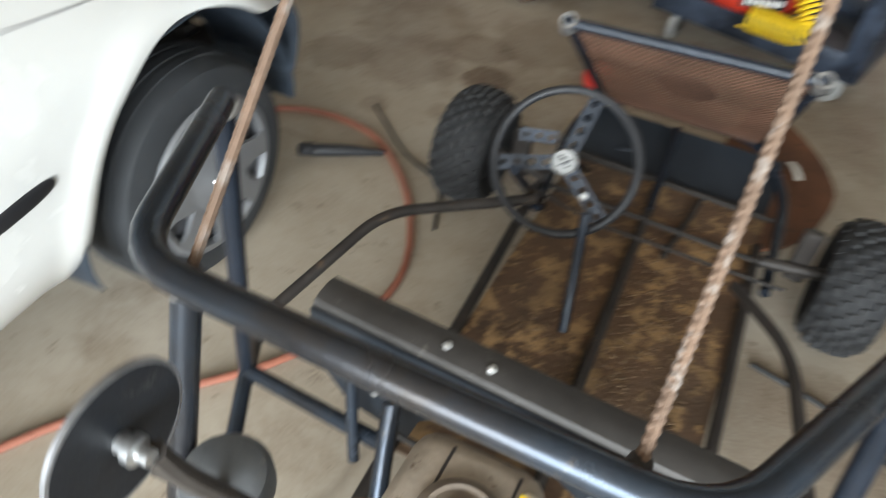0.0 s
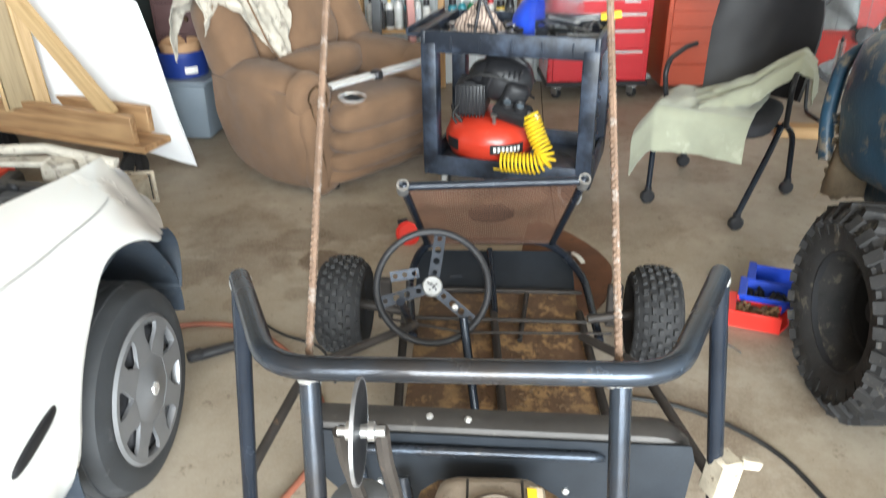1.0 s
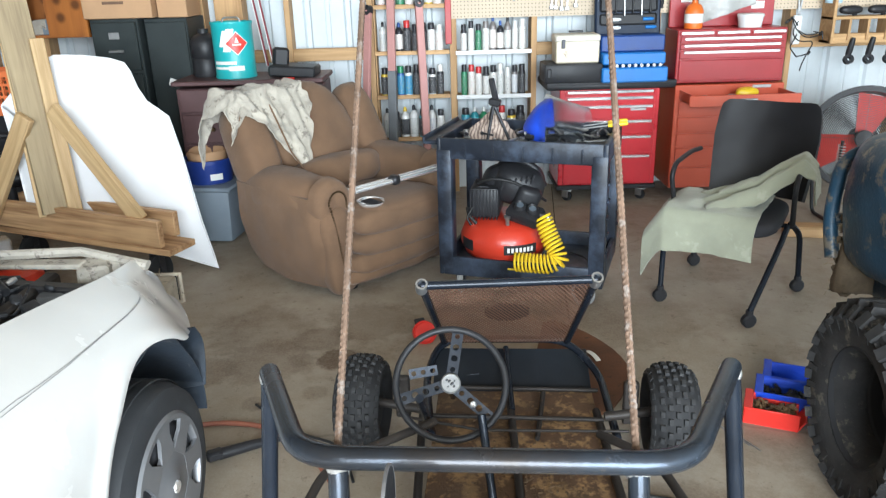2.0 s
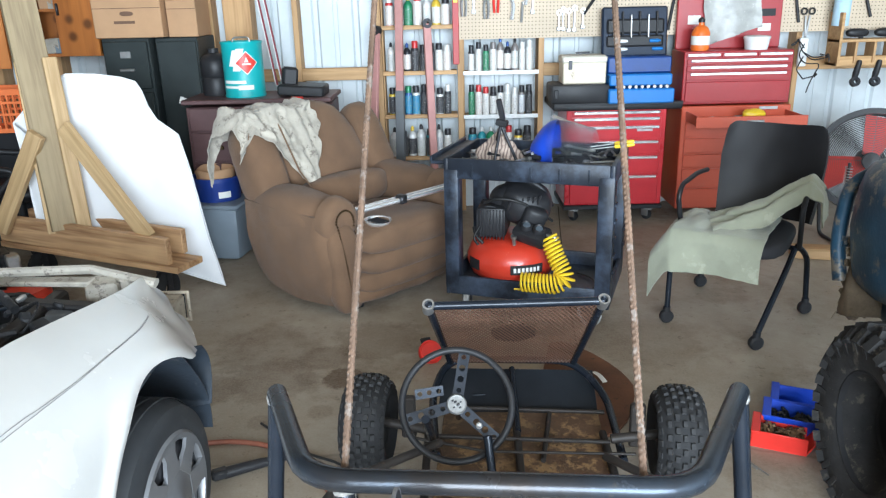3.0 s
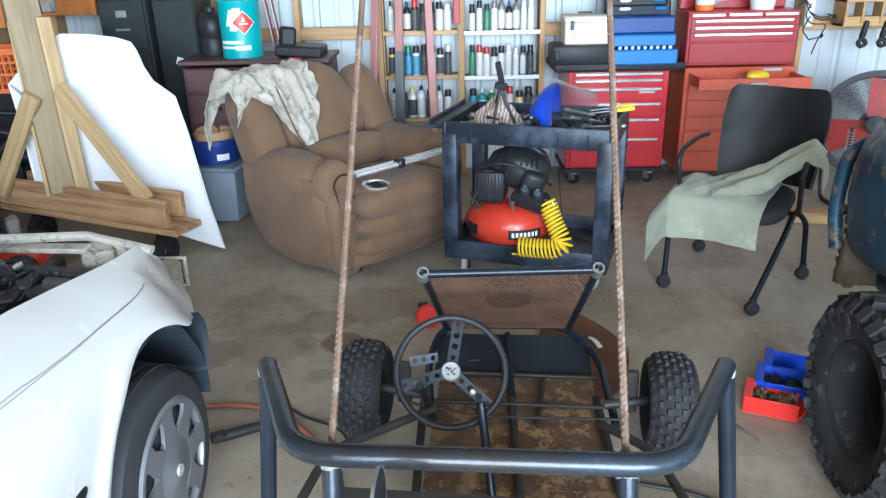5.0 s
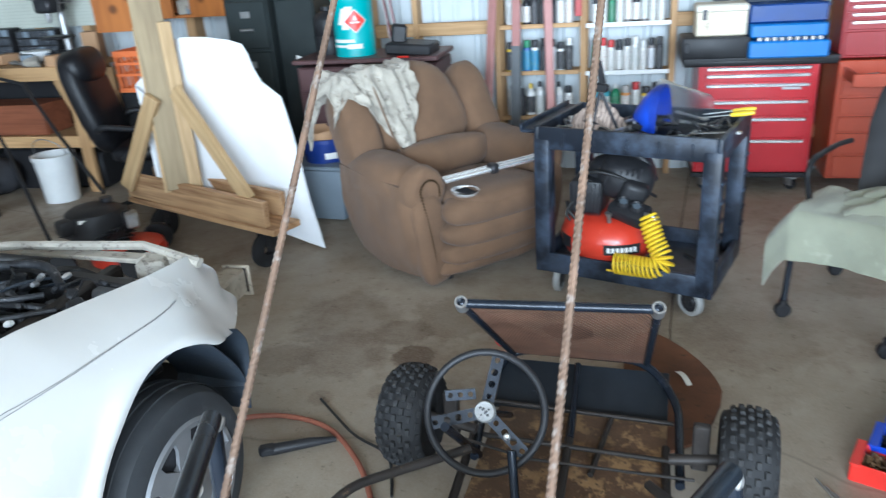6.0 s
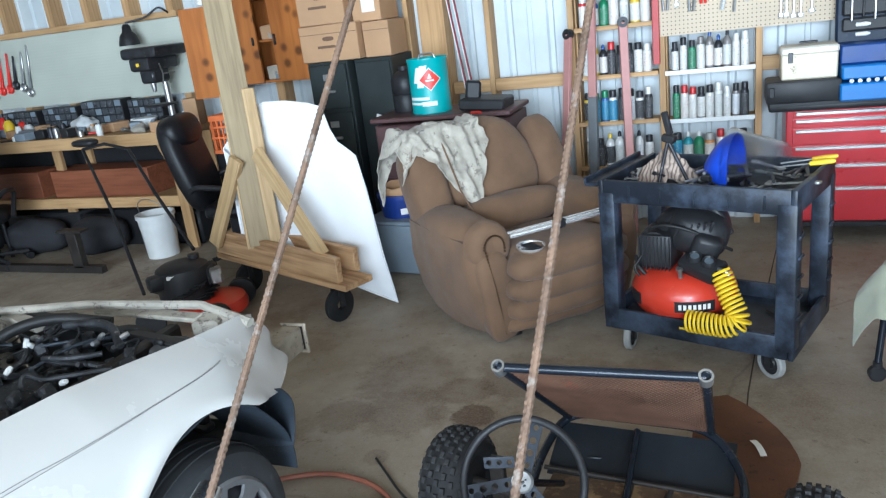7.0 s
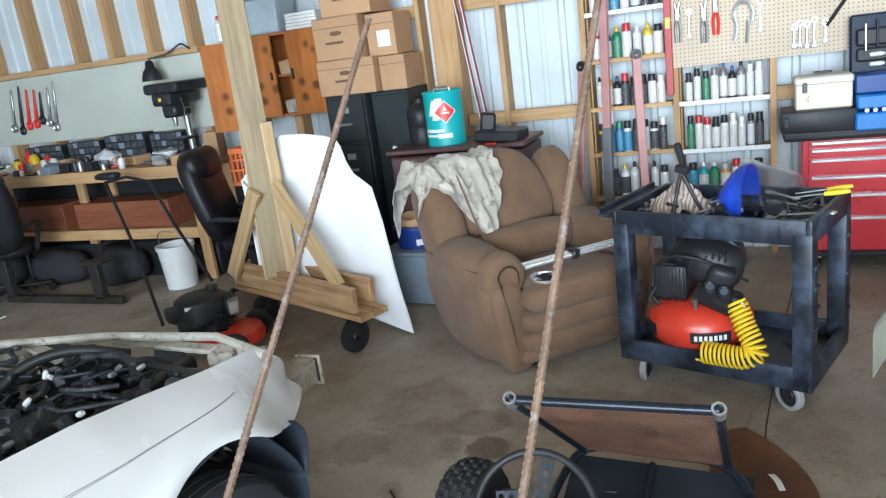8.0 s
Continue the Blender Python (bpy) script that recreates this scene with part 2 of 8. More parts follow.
def concrete():
    """Worn concrete: tan dust, grey patches, brown oil stains, grit and hairline cracks."""
    m = bpy.data.materials.new("concrete floor")
    m.use_nodes = True
    nt = m.node_tree
    bs = nt.nodes["Principled BSDF"]
    co = nt.nodes.new("ShaderNodeTexCoord").outputs["Object"]
    a = tex(nt, co, 0.9, 7, 0.65)
    b = tex(nt, co, 5.0, 9, 0.72)
    f = tex(nt, co, 140, 3, 0.6)
    c = ramp(nt, a, [(0.32, (0.26, 0.215, 0.158)), (0.52, (0.37, 0.318, 0.248)), (0.70, (0.45, 0.40, 0.335))])
    c = mixc(nt, ramp(nt, b, [(0.42, (0, 0, 0)), (0.62, (0.6, 0.6, 0.6))]), c, (0.27, 0.215, 0.155))
    st = ramp(nt, tex(nt, co, 2.0, 10, 0.72), [(0.51, (0, 0, 0)), (0.63, (0.6, 0.6, 0.6))])
    c = mixc(nt, st, c, (0.17, 0.12, 0.078))
    sp = ramp(nt, tex(nt, co, 17, 6, 0.75), [(0.60, (0, 0, 0)), (0.66, (0.6, 0.6, 0.6))])
    c = mixc(nt, sp, c, (0.12, 0.085, 0.055))
    gr = ramp(nt, tex(nt, co, 75, 3, 0.7), [(0.68, (0, 0, 0)), (0.74, (0.6, 0.6, 0.6))])
    c = mixc(nt, gr, c, (0.10, 0.08, 0.06))
    # oil spills: x, y, radius, depth
    rough = tex(nt, co, 7, 8, 0.75)
    for x, y, r, k in ((0.555, 3.09, 0.075, 0.9), (0.40, 3.09, 0.05, 0.35), (0.46, 3.29, 0.10, 0.45), (0.27, 2.74, 0.04, 0.35), (0.25, 3.07, 0.16, 0.4), (0.68, 3.48, 0.17, 0.4), (0.50, 2.81, 0.04, 0.3), (0.16, 3.40, 0.20, 0.3), (1.95, 3.42, 0.22, 0.3), (0.0, 3.0, 0.10, 0.4), (1.75, 1.95, 0.18, 0.4)):
        d = nt.nodes.new("ShaderNodeVectorMath")
        d.operation = "DISTANCE"
        d.inputs[1].default_value = (x - (X0 + X1) / 2, y - (Y0 + WALL) / 2, 0.075)
        nt.links.new(co, d.inputs[0])
        w = nt.nodes.new("ShaderNodeMath")
        w.operation = "MULTIPLY_ADD"
        w.inputs[1].default_value = -2.2 * r
        nt.links.new(rough, w.inputs[0])
        nt.links.new(d.outputs["Value"], w.inputs[2])
        c = mixc(nt, ramp(nt, w.outputs[0], [(0.0, (k, k, k)), (max(0.01, 0.35 * r), (0, 0, 0))]), c, (0.10, 0.06, 0.034))
    c = mixc(nt, ramp(nt, f, [(0.4, (0, 0, 0)), (0.7, (0.3, 0.3, 0.3))]), c, (0.42, 0.37, 0.30))
    vo = nt.nodes.new("ShaderNodeTexVoronoi")
    vo.feature = "DISTANCE_TO_EDGE"
    vo.inputs["Scale"].default_value = 0.45
    wp = nt.nodes.new("ShaderNodeMix")
    wp.data_type = "RGBA"
    wp.inputs[0].default_value = 0.12
    nt.links.new(co, wp.inputs[6])
    nz = nt.nodes.new("ShaderNodeTexNoise")
    nz.inputs["Scale"].default_value, nz.inputs["Detail"].default_value = 3.0, 6
    nt.links.new(co, nz.inputs["Vector"])
    nt.links.new(nz.outputs["Color"], wp.inputs[7])
    nt.links.new(wp.outputs[2], vo.inputs["Vector"])
    c = mixc(nt, ramp(nt, vo.outputs["Distance"], [(0.0003, (0.35, 0.35, 0.35)), (0.0012, (0, 0, 0))]), c, (0.07, 0.05, 0.035))
    nt.links.new(c, bs.inputs["Base Color"])
    rr = nt.nodes.new("ShaderNodeMapRange")
    rr.inputs["To Min"].default_value, rr.inputs["To Max"].default_value = 0.40, 0.8
    nt.links.new(b, rr.inputs[0])
    nt.links.new(rr.outputs[0], bs.inputs["Roughness"])
    bp = nt.nodes.new("ShaderNodeBump")
    bp.inputs["Strength"].default_value, bp.inputs["Distance"].default_value = 0.15, 0.003
    nt.links.new(f, bp.inputs["Height"])
    nt.links.new(bp.outputs[0], bs.inputs["Normal"])
    return m


def pegholes(name, col, pitch, hole, dark=0.28):
    """Perforated hardboard: rows of small round dark holes."""
    m = bpy.data.materials.new(name)
    m.use_nodes = True
    nt = m.node_tree
    bs = nt.nodes["Principled BSDF"]
    co = nt.nodes.new("ShaderNodeTexCoord").outputs["Object"]
    sx = nt.nodes.new("ShaderNodeSeparateXYZ")
    nt.links.new(co, sx.inputs[0])
    sq = []
    for i in (0, 2):
        a = nt.nodes.new("ShaderNodeMath")
        a.operation = "PINGPONG"
        a.inputs[1].default_value = pitch / 2
        nt.links.new(sx.outputs[i], a.inputs[0])
        p = nt.nodes.new("ShaderNodeMath")
        p.operation = "POWER"
        p.inputs[1].default_value = 2
        nt.links.new(a.outputs[0], p.inputs[0])
        sq.append(p.outputs[0])
    ad = nt.nodes.new("ShaderNodeMath")
    ad.operation = "ADD"
    nt.links.new(sq[0], ad.inputs[0])
    nt.links.new(sq[1], ad.inputs[1])
    lt = nt.nodes.new("ShaderNodeMath")
    lt.operation = "LESS_THAN"
    lt.inputs[1].default_value = hole * hole
    nt.links.new(ad.outputs[0], lt.inputs[0])
    big = tex(nt, co, 2.0, 4, 0.6)
    c = ramp(nt, big, [(0.3, shade(col, 0.88)), (0.7, shade(col, 1.08))])
    nt.links.new(mixc(nt, lt.outputs[0], c, shade(col, dark)), bs.inputs["Base Color"])
    bs.inputs["Roughness"].default_value = 0.6
    return m


def glass(name, col=(1, 1, 1), rough=0.02):
    m = bpy.data.materials.new(name)
    m.use_nodes = True
    b = m.node_tree.nodes["Principled BSDF"]
    b.inputs["Base Color"].default_value = (*col, 1)
    b.inputs["Roughness"].default_value = rough
    b.inputs["Transmission Weight"].default_value = 1.0
    b.inputs["IOR"].default_value = 1.3
    return m


M_FLOOR = concrete()
M_GROUND = mat("gravel ground", (0.32, 0.29, 0.25), 0.95, scale=2, bump=0.4, grain=40)
M_SIDING = mat("white steel siding", (0.60, 0.65, 0.675), 0.45, var=0.08, scale=2.0, bump=0.04, dirt=(0.50, 0.55, 0.57))
M_CEIL = mat("dark unseen ceiling", (0.30, 0.25, 0.19), 0.7, var=0.05, scale=1.0, bump=0.05)
M_PINEZ = wood("pine stud", (0.50, 0.31, 0.145), (0.35, 0.20, 0.085), "z", 9)
M_PINEX = wood("pine girt", (0.53, 0.335, 0.16), (0.38, 0.22, 0.09), "x", 9)
M_TREAT = wood("yellow pine beam", (0.60, 0.385, 0.20), (0.235, 0.115, 0.048), "x", 7)
M_ORANGE = wood("varnished knotty pine", (0.47, 0.165, 0.032), (0.33, 0.105, 0.02), "z", 5, 0.6, 0.08, True)
M_PEG = pegholes("tan pegboard", (0.58, 0.47, 0.34), 0.0254, 0.0042)
M_PEGW = pegholes("white pegboard", (0.50, 0.52, 0.45), 0.0254, 0.0036, 0.62)
M_BLACKST = mat("black painted steel tube", (0.014, 0.018, 0.026), 0.24, 0.2, 0.3, 6, (0.10, 0.095, 0.09), 0.69, 0.06, 120)
M_BRIGHTST = mat("scuffed dark steel tube", (0.034, 0.042, 0.055), 0.25, 0.55, 0.35, 7, (0.11, 0.095, 0.08), 0.62, 0.08, 120, dirt=(0.032, 0.028, 0.026))
M_SPOKE = mat("dark drilled steel", (0.030, 0.035, 0.045), 0.4, 0.4, 0.3, 14, (0.12, 0.11, 0.10), 0.62, 0.08, 120)
M_OLDST = mat("old brown-black paint", (0.035, 0.03, 0.027), 0.5, 0.2, 0.3, 9, (0.14, 0.09, 0.055), 0.62, 0.1, 120)
M_WELD = mat("bare ground weld", (0.55, 0.54, 0.52), 0.35, 0.7, 0.3, 60, (0.05, 0.05, 0.055), 0.55, 0.5, 200)
M_REBAR = mat("rusty reinforcing bar", (0.140, 0.088, 0.058), 0.8, 0.1, 0.5, 12, (0.20, 0.165, 0.14), 0.54, 0.5, 200)
M_RUST = mat("rusty sheet steel", (0.22, 0.105, 0.055), 0.75, 0.1, 0.35, 7, (0.10, 0.05, 0.03), 0.6, 0.3, 150)
M_RUSTMESH = mat("rusty expanded metal", (0.15, 0.078, 0.050), 0.6, 0.2, 0.35, 9, (0.34, 0.06, 0.035), 0.66, 0.2, 150)
M_SHEETBLK = mat("black sheet steel floor", (0.022, 0.026, 0.032), 0.42, 0.3, 0.35, 4, (0.11, 0.07, 0.045), 0.68, 0.08, 120)
M_PAN = mat("dirty rusted floor pan", (0.115, 0.064, 0.034), 0.75, 0.0, 0.55, 5, (0.34, 0.21, 0.095), 0.50, 0.8, 80, dirt=(0.07, 0.045, 0.027))
M_TYRE = mat("dusty tyre rubber", (0.020, 0.020, 0.021), 0.75, 0, 0.3, 10, (0.05, 0.046, 0.042), 0.64, 0.25, 120)
M_LUG = mat("dusty tyre lugs", (0.034, 0.034, 0.035), 0.75, 0, 0.4, 30, (0.075, 0.07, 0.066), 0.60, 0.25, 120)
M_TYREG = mat("road tyre rubber", (0.035, 0.037, 0.04), 0.6, 0, 0.25, 6, (0.06, 0.06, 0.062), 0.6, 0.12, 150)
M_MUDTYRE = mat("muddy off-road tyre", (0.028, 0.027, 0.027), 0.85, 0, 0.45, 8, (0.085, 0.074, 0.060), 0.58, 0.5, 70)
M_PLAST = mat("black plastic", (0.02, 0.02, 0.022), 0.45, 0, 0.3, 8, None, 0.6, 0.1, 120)
M_BLKBODY = mat("scuffed black resin", (0.012, 0.015, 0.022), 0.42, 0, 0.3, 9, None, 0.52, 0.12, 110, dirt=(0.06, 0.078, 0.115))
M_CHROME = mat("chrome", (0.88, 0.88, 0.88), 0.22, 0.75, 0.05, 10, None, 0.6, 0.02)
M_STEEL = mat("dull steel", (0.45, 0.45, 0.45), 0.38, 0.9, 0.2, 20, (0.2, 0.17, 0.14), 0.68, 0.1, 150)
M_ALU = mat("silver wheel cover", (0.21, 0.212, 0.22), 0.45, 0.5, 0.1, 8, (0.22, 0.21, 0.2), 0.7, 0.05)
M_WHITECAR = mat("white car paint", (0.665, 0.66, 0.64), 0.25, 0, 0.03, 3, (0.62, 0.605, 0.575), 0.70, 0.02, 60, coat=0.4)
M_WHITEIN = mat("bare white primer inside", (0.80, 0.81, 0.83), 0.4, 0, 0.04, 3, None, 0.6, 0.03, 60)
M_LINER = mat("plastic arch liner", (0.030, 0.038, 0.050), 0.45, 0, 0.45, 6, (0.10, 0.10, 0.10), 0.60, 0.2, 60)
M_GREASE = mat("greasy engine metal", (0.045, 0.047, 0.052), 0.5, 0.4, 0.6, 20, (0.24, 0.235, 0.23), 0.60, 0.4, 90)
M_TANENG = mat("dusty tan engine casting", (0.30, 0.245, 0.19), 0.7, 0.1, 0.3, 14, (0.13, 0.09, 0.06), 0.6, 0.4, 90)
M_BROWN = mat("brown recliner fabric", (0.150, 0.086, 0.047), 0.9, 0, 0.22, 5, None, 0.6, 0.6, 200, sheen=0.1)
M_STUDNAIL = mat("antique brass nail heads", (0.10, 0.065, 0.035), 0.4, 0.8, 0.2, 30)
M_RAG = mat("dirty white rag", (0.40, 0.365, 0.305), 0.95, 0, 0.28, 8, (0.20, 0.175, 0.145), 0.56, 0.4, 220, sheen=0.2)
M_TOWEL = mat("sage green towel", (0.335, 0.345, 0.255), 0.95, 0, 0.12, 5, (0.40, 0.405, 0.31), 0.6, 0.7, 300, sheen=0.4)
M_REDDARK = mat("dark red tool chest enamel", (0.33, 0.022, 0.026), 0.35, 0, 0.12, 3, None, 0.6, 0.02, 60, coat=0.2)
M_REDPAINT = mat("red tool chest enamel", (0.50, 0.018, 0.028), 0.3, 0, 0.12, 3, None, 0.6, 0.02, 60, coat=0.3)
M_REDORANGE = mat("faded orange-red enamel", (0.50, 0.085, 0.040), 0.35, 0, 0.12, 3, (0.5, 0.10, 0.04), 0.66, 0.03, 60, coat=0.2)
M_REDTANK = mat("dusty red tank paint", (0.56, 0.042, 0.020), 0.32, 0, 0.1, 4, (0.62, 0.20, 0.14), 0.66, 0.03, 60, coat=0.2)
M_REDPLAST = mat("red plastic", (0.66, 0.03, 0.02), 0.4, 0, 0.12, 8)
M_BLUEPLAST = mat("blue plastic", (0.015, 0.06, 0.50), 0.4, 0, 0.12, 8)
M_BLUETOOL = mat("bright blue tray plastic", (0.02, 0.17, 0.50), 0.45, 0, 0.12, 8)
M_YELLOW = mat("yellow plastic", (0.80, 0.55, 0.02), 0.4, 0, 0.1, 8)
M_WHITEPL = mat("white plastic", (0.75, 0.76, 0.75), 0.4, 0, 0.06, 8, (0.6, 0.58, 0.52), 0.7)
M_TEAL = mat("teal painted drum", (0.03, 0.37, 0.38), 0.4, 0, 0.1, 6, (0.45, 0.55, 0.52), 0.72)
M_MAROON = mat("dark maroon laminate", (0.095, 0.048, 0.048), 0.45, 0, 0.2, 5, None, 0.6, 0.08)
M_FILE = mat("dark green-black steel cabinet", (0.030, 0.037, 0.037), 0.4, 0.2, 0.2, 3, (0.05, 0.055, 0.055), 0.68)
M_CARD = mat("brown cardboard", (0.43, 0.26, 0.14), 0.85, 0, 0.1, 4, None, 0.6, 0.15, 60, rand=0.1)
M_CARDDK = mat("printed mark on cardboard", (0.14, 0.08, 0.05), 0.85, 0, 0.2, 8)
M_PAPER = mat("white paper label", (0.75, 0.74, 0.7), 0.7, 0, 0.06, 8)
M_LEATHER = mat("black vinyl", (0.010, 0.010, 0.012), 0.42, 0, 0.2, 4, None, 0.6, 0.2, 180)
M_CLOTHBLK = mat("black chair fabric", (0.03, 0.03, 0.034), 0.8, 0, 0.15, 4, None, 0.6, 0.4, 260)
M_GREYTOTE = mat("blue-grey plastic tote", (0.19, 0.23, 0.27), 0.5, 0, 0.1, 4)
M_CRATE = mat("orange crate plastic", (0.80, 0.20, 0.06), 0.5, 0, 0.12, 8)
M_PINKBAR = mat("faded red steel bar", (0.48, 0.24, 0.22), 0.55, 0.1, 0.15, 5, (0.30, 0.18, 0.16), 0.62, 0.1)
M_ATVBLUE = mat("muddy blue vehicle plastic", (0.014, 0.040, 0.068), 0.42, 0, 0.5, 5, (0.125, 0.105, 0.08), 0.55, 0.3, 70)
M_MUD = mat("caked mud and grass", (0.125, 0.092, 0.058), 0.95, 0, 0.4, 12, (0.09, 0.07, 0.04), 0.55, 0.8, 60)
M_HOSE = mat("red-brown rubber hose", (0.25, 0.085, 0.05), 0.6, 0, 0.2, 8)
M_CABLE = mat("black rubber cable", (0.02, 0.02, 0.02), 0.5, 0, 0.2, 8)
M_CLEAR = glass("clear visor plastic", (0.86, 0.90, 0.94), 0.16)
M_TOOLDK = mat("blackened tool steel", (0.05, 0.05, 0.055), 0.4, 0.6, 0.3, 20, (0.2, 0.18, 0.16), 0.62)
M_RUBBERGR = mat("grey rubber tread", (0.30, 0.30, 0.29), 0.6, 0, 0.1, 8)
# near-black for dark parts, and for slabs that paint in deep shade
M_BLACK_SHADE = mat("near-black parts and painted shade", (0.02, 0.02, 0.022), 0.8)

# ---- the building ----


def box_structure(name, c, s, material, label, category, bevel=0.0):
    return solid(name, Shape().box((0, 0, 0), s, bevel=bevel), material, label, category, pose(*c), kind="structure")


box_structure("floor", ((X0 + X1) / 2, (Y0 + WALL) / 2, -0.075), (X1 - X0 + 0.4, WALL - Y0 + 0.5, 0.15), M_FLOOR, "stained dusty brown concrete shop floor", "floor")
jt = Shape().tube([(1.615, 3.0, 0.0), (1.64, 3.45, 0.0), (1.72, 4.3, 0.0), (1.81, 5.1, 0.0), (1.90, 5.85, 0.0)], 0.0035, 6)
solid("floor_joint", jt, mat("dark dirt in the joint", (0.07, 0.055, 0.04), 0.95), "dark dirt-filled joint line in the concrete floor", "floor joint", kind="structure")
g = Shape()
g.box((0, 0, -0.2), (900, 900, 0.1))
solid("ground", g, M_GROUND, "pale gravel ground outside the shop", "ground", kind="structure")
# the ceiling is out of view; its dark tone limits the bounced fill
box_structure("ceiling", ((X0 + X1) / 2, (Y0 + WALL) / 2, ZC + 0.06), (X1 - X0 + 0.4, WALL - Y0 + 0.5, 0.1), M_CEIL, "unseen brown ceiling, kept dark to cut bounced light", "ceiling")


def siding(name, length, height, m, label):
    """Ribbed steel cladding: standing ribs every 0.3 m on a flat pan."""
    pts, x = [], 0.0
    while x < length:
        for dx, dz in ((0.0, 0), (0.10, 0), (0.106, 0.010), (0.134, 0.010), (0.14, 0), (0.24, 0), (0.255, 0.030), (0.285, 0.030)):
            pts.append((x + dx, dz))
        x += 0.30
    pts.append((length, 0))
    s = Shape()
    poly = [(a, b) for a, b in pts if a <= length]
    poly += [(a, b * 0.7 - 0.03) for a, b in reversed(poly)]
    s.prism(poly, height)
    return solid(name, s, M_SIDING, label, "wall", m, kind="structure", sharp=20)


# each wall's ribs face outwards, the pan shows inside
siding("wall_north", X1 - X0, ZC, pose(X0, WALL + 0.02, 0), "pale blue-white ribbed steel siding behind open studs")
siding("wall_east", WALL - Y0, ZC, pose(X1, WALL, 0, 0, 0, -90), "pale ribbed steel side wall")
siding("wall_west", WALL - Y0, ZC, pose(X0, Y0, 0, 0, 0, 90), "pale ribbed steel side wall")
siding("wall_south_west", 6.8, ZC, pose(X0 + 6.8, Y0, 0, 0, 0, 180), "pale ribbed steel front wall beside the big door")
siding("wall_south_east", 0.6, ZC, pose(X1, Y0, 0, 0, 0, 180), "pale ribbed steel front wall beside the big door")
siding("wall_south_header", 5.4, 0.3, pose(X1 - 0.6, Y0, ZC - 0.3, 0, 0, 180), "pale ribbed steel over the big open door")

frame_t = thing("trim", pose(0, 0, 0), "rough pine wall framing of studs and girts", "wall framing", kind="structure")


def stud(x, w=0.04, z0=0.0, z1=ZC, y=STUD, d=0.14):
    o = part("stud", Shape().box((0, 0, 0), (w, d, z1 - z0), bevel=0.003), M_PINEZ, frame_t)
    o.location = (x, y + d / 2, (z0 + z1) / 2)


def girt(x0, x1, z, h=0.09, y=STUD + 0.006, d=0.04):
    o = part("girt", Shape().box((0, 0, 0), (x1 - x0, d, h), bevel=0.003), M_PINEX, frame_t)
    o.location = ((x0 + x1) / 2, y + d / 2, z)


for x in (-0.675, -0.055, 0.56, 1.15, 1.73, 2.64, 3.62, 4.5):
    stud(x)
for x in (-6.9, -6.5, -6.1, -5.7, -5.22, -4.66, -4.1, -3.68, -3.23, -2.78, -2.3, -1.85, -1.4):
    stud(x, 0.075)
stud(-0.47, 0.20, y=STUD - 0.02, d=0.16)
for a, b in ((-0.36, -0.075), (-0.035, 0.54), (1.75, 2.62), (2.66, 3.60), (3.64, 4.48), (-1.36, -0.70)):
    girt(a, b, 1.07)
    girt(a, b, 1.90)
    girt(a, b, 0.30)
girt(-6.86, -2.7, 1.87, 0.05, STUD - 0.03, 0.03)

# boards on the wall
box_structure("pegboard", ((1.11 + 4.6) / 2, 5.735, 1.72), (3.5, 0.008, 0.84), M_PEG, "tan perforated pegboard on the studs", "pegboard")
box_structure("pegboard_white", ((-6.2 - 2.5) / 2, 5.785, 1.53), (3.7, 0.008, 0.62), M_PEGW, "off-white perforated pegboard behind the workbench", "pegboard")


def board(name, c, s, m, parent, bevel=0.002):
    o = part(name, Shape().box((0, 0, 0), s, bevel=bevel), m, parent)
    o.location = c
    return o


def white_board(name, c, s, parent):
    return board(name, c, s, M_WHITEPL, parent)


# spray can shelves between the studs
shelf = thing("wall_shelf", pose(0, 0, 0), "pine wall shelves with white edges full of cans", "shelf")
for x in (0.55, 1.14, 1.73):
    board("upright", (x, 5.77, 1.06 if x > 1.2 else 1.2), (0.04, 0.075, 1.30 if x > 1.2 else 2.0), M_PINEZ, shelf)
SHELF_A, SHELF_B = (0.44, 0.755, 1.07, 1.39, 1.70), (0.44, 0.742, 1.06)
for z in SHELF_A:
    board("shelf_board", (0.845, 5.81, z), (0.54, 0.20, 0.018), M_PINEX, shelf)
    board("shelf_edge", (0.845, 5.706, z + 0.004), (0.54, 0.006, 0.03), M_WHITEPL if z in (1.70,) else M_PINEX, shelf)
for z in SHELF_B:
    board("shelf_board", (1.435, 5.81, z), (0.55, 0.20, 0.018), M_PINEX, shelf)
    white_board("shelf_edge", (1.435, 5.706, z + 0.004), (0.55, 0.006, 0.03), shelf)

# ---- go-kart frame ----
kart = thing("go_kart", pose(0, 0, 0), "bare black tube go-kart frame with fat knobby front tyres", "go-kart")
R = 0.0185
hl, hr = (0.711, 1.40, 0.880), (1.578, 1.395, 0.868)
rod(kart, "rear_hoop", [hl, (0.822, 1.098, 0.904), (1.395, 1.065, 0.898), hr], R, M_BRIGHTST, "dark steel U-shaped rear hoop", 0.07, 16)
for p, q in ((hl, (0.632, 1.445, 0.20)), (hr, (1.66, 1.375, 0.20))):
    rod(kart, "hoop_leg", [p, q], 0.0165, M_BLACKST, n=14)
for x, y in ((0.878, 1.106), (1.322, 1.077)):
    rod(kart, "rear_post", [(x, y, 0.890), (x, y - 0.23, 0.12)], 0.0160, M_BRIGHTST, n=14)
    part("weld", Shape().lathe([(0.0164, -0.020), (0.0180, -0.010), (0.0200, 0.0)], 18, pose(x, y, 0.888)).ruffle(0.003, 90), M_WELD, kart)
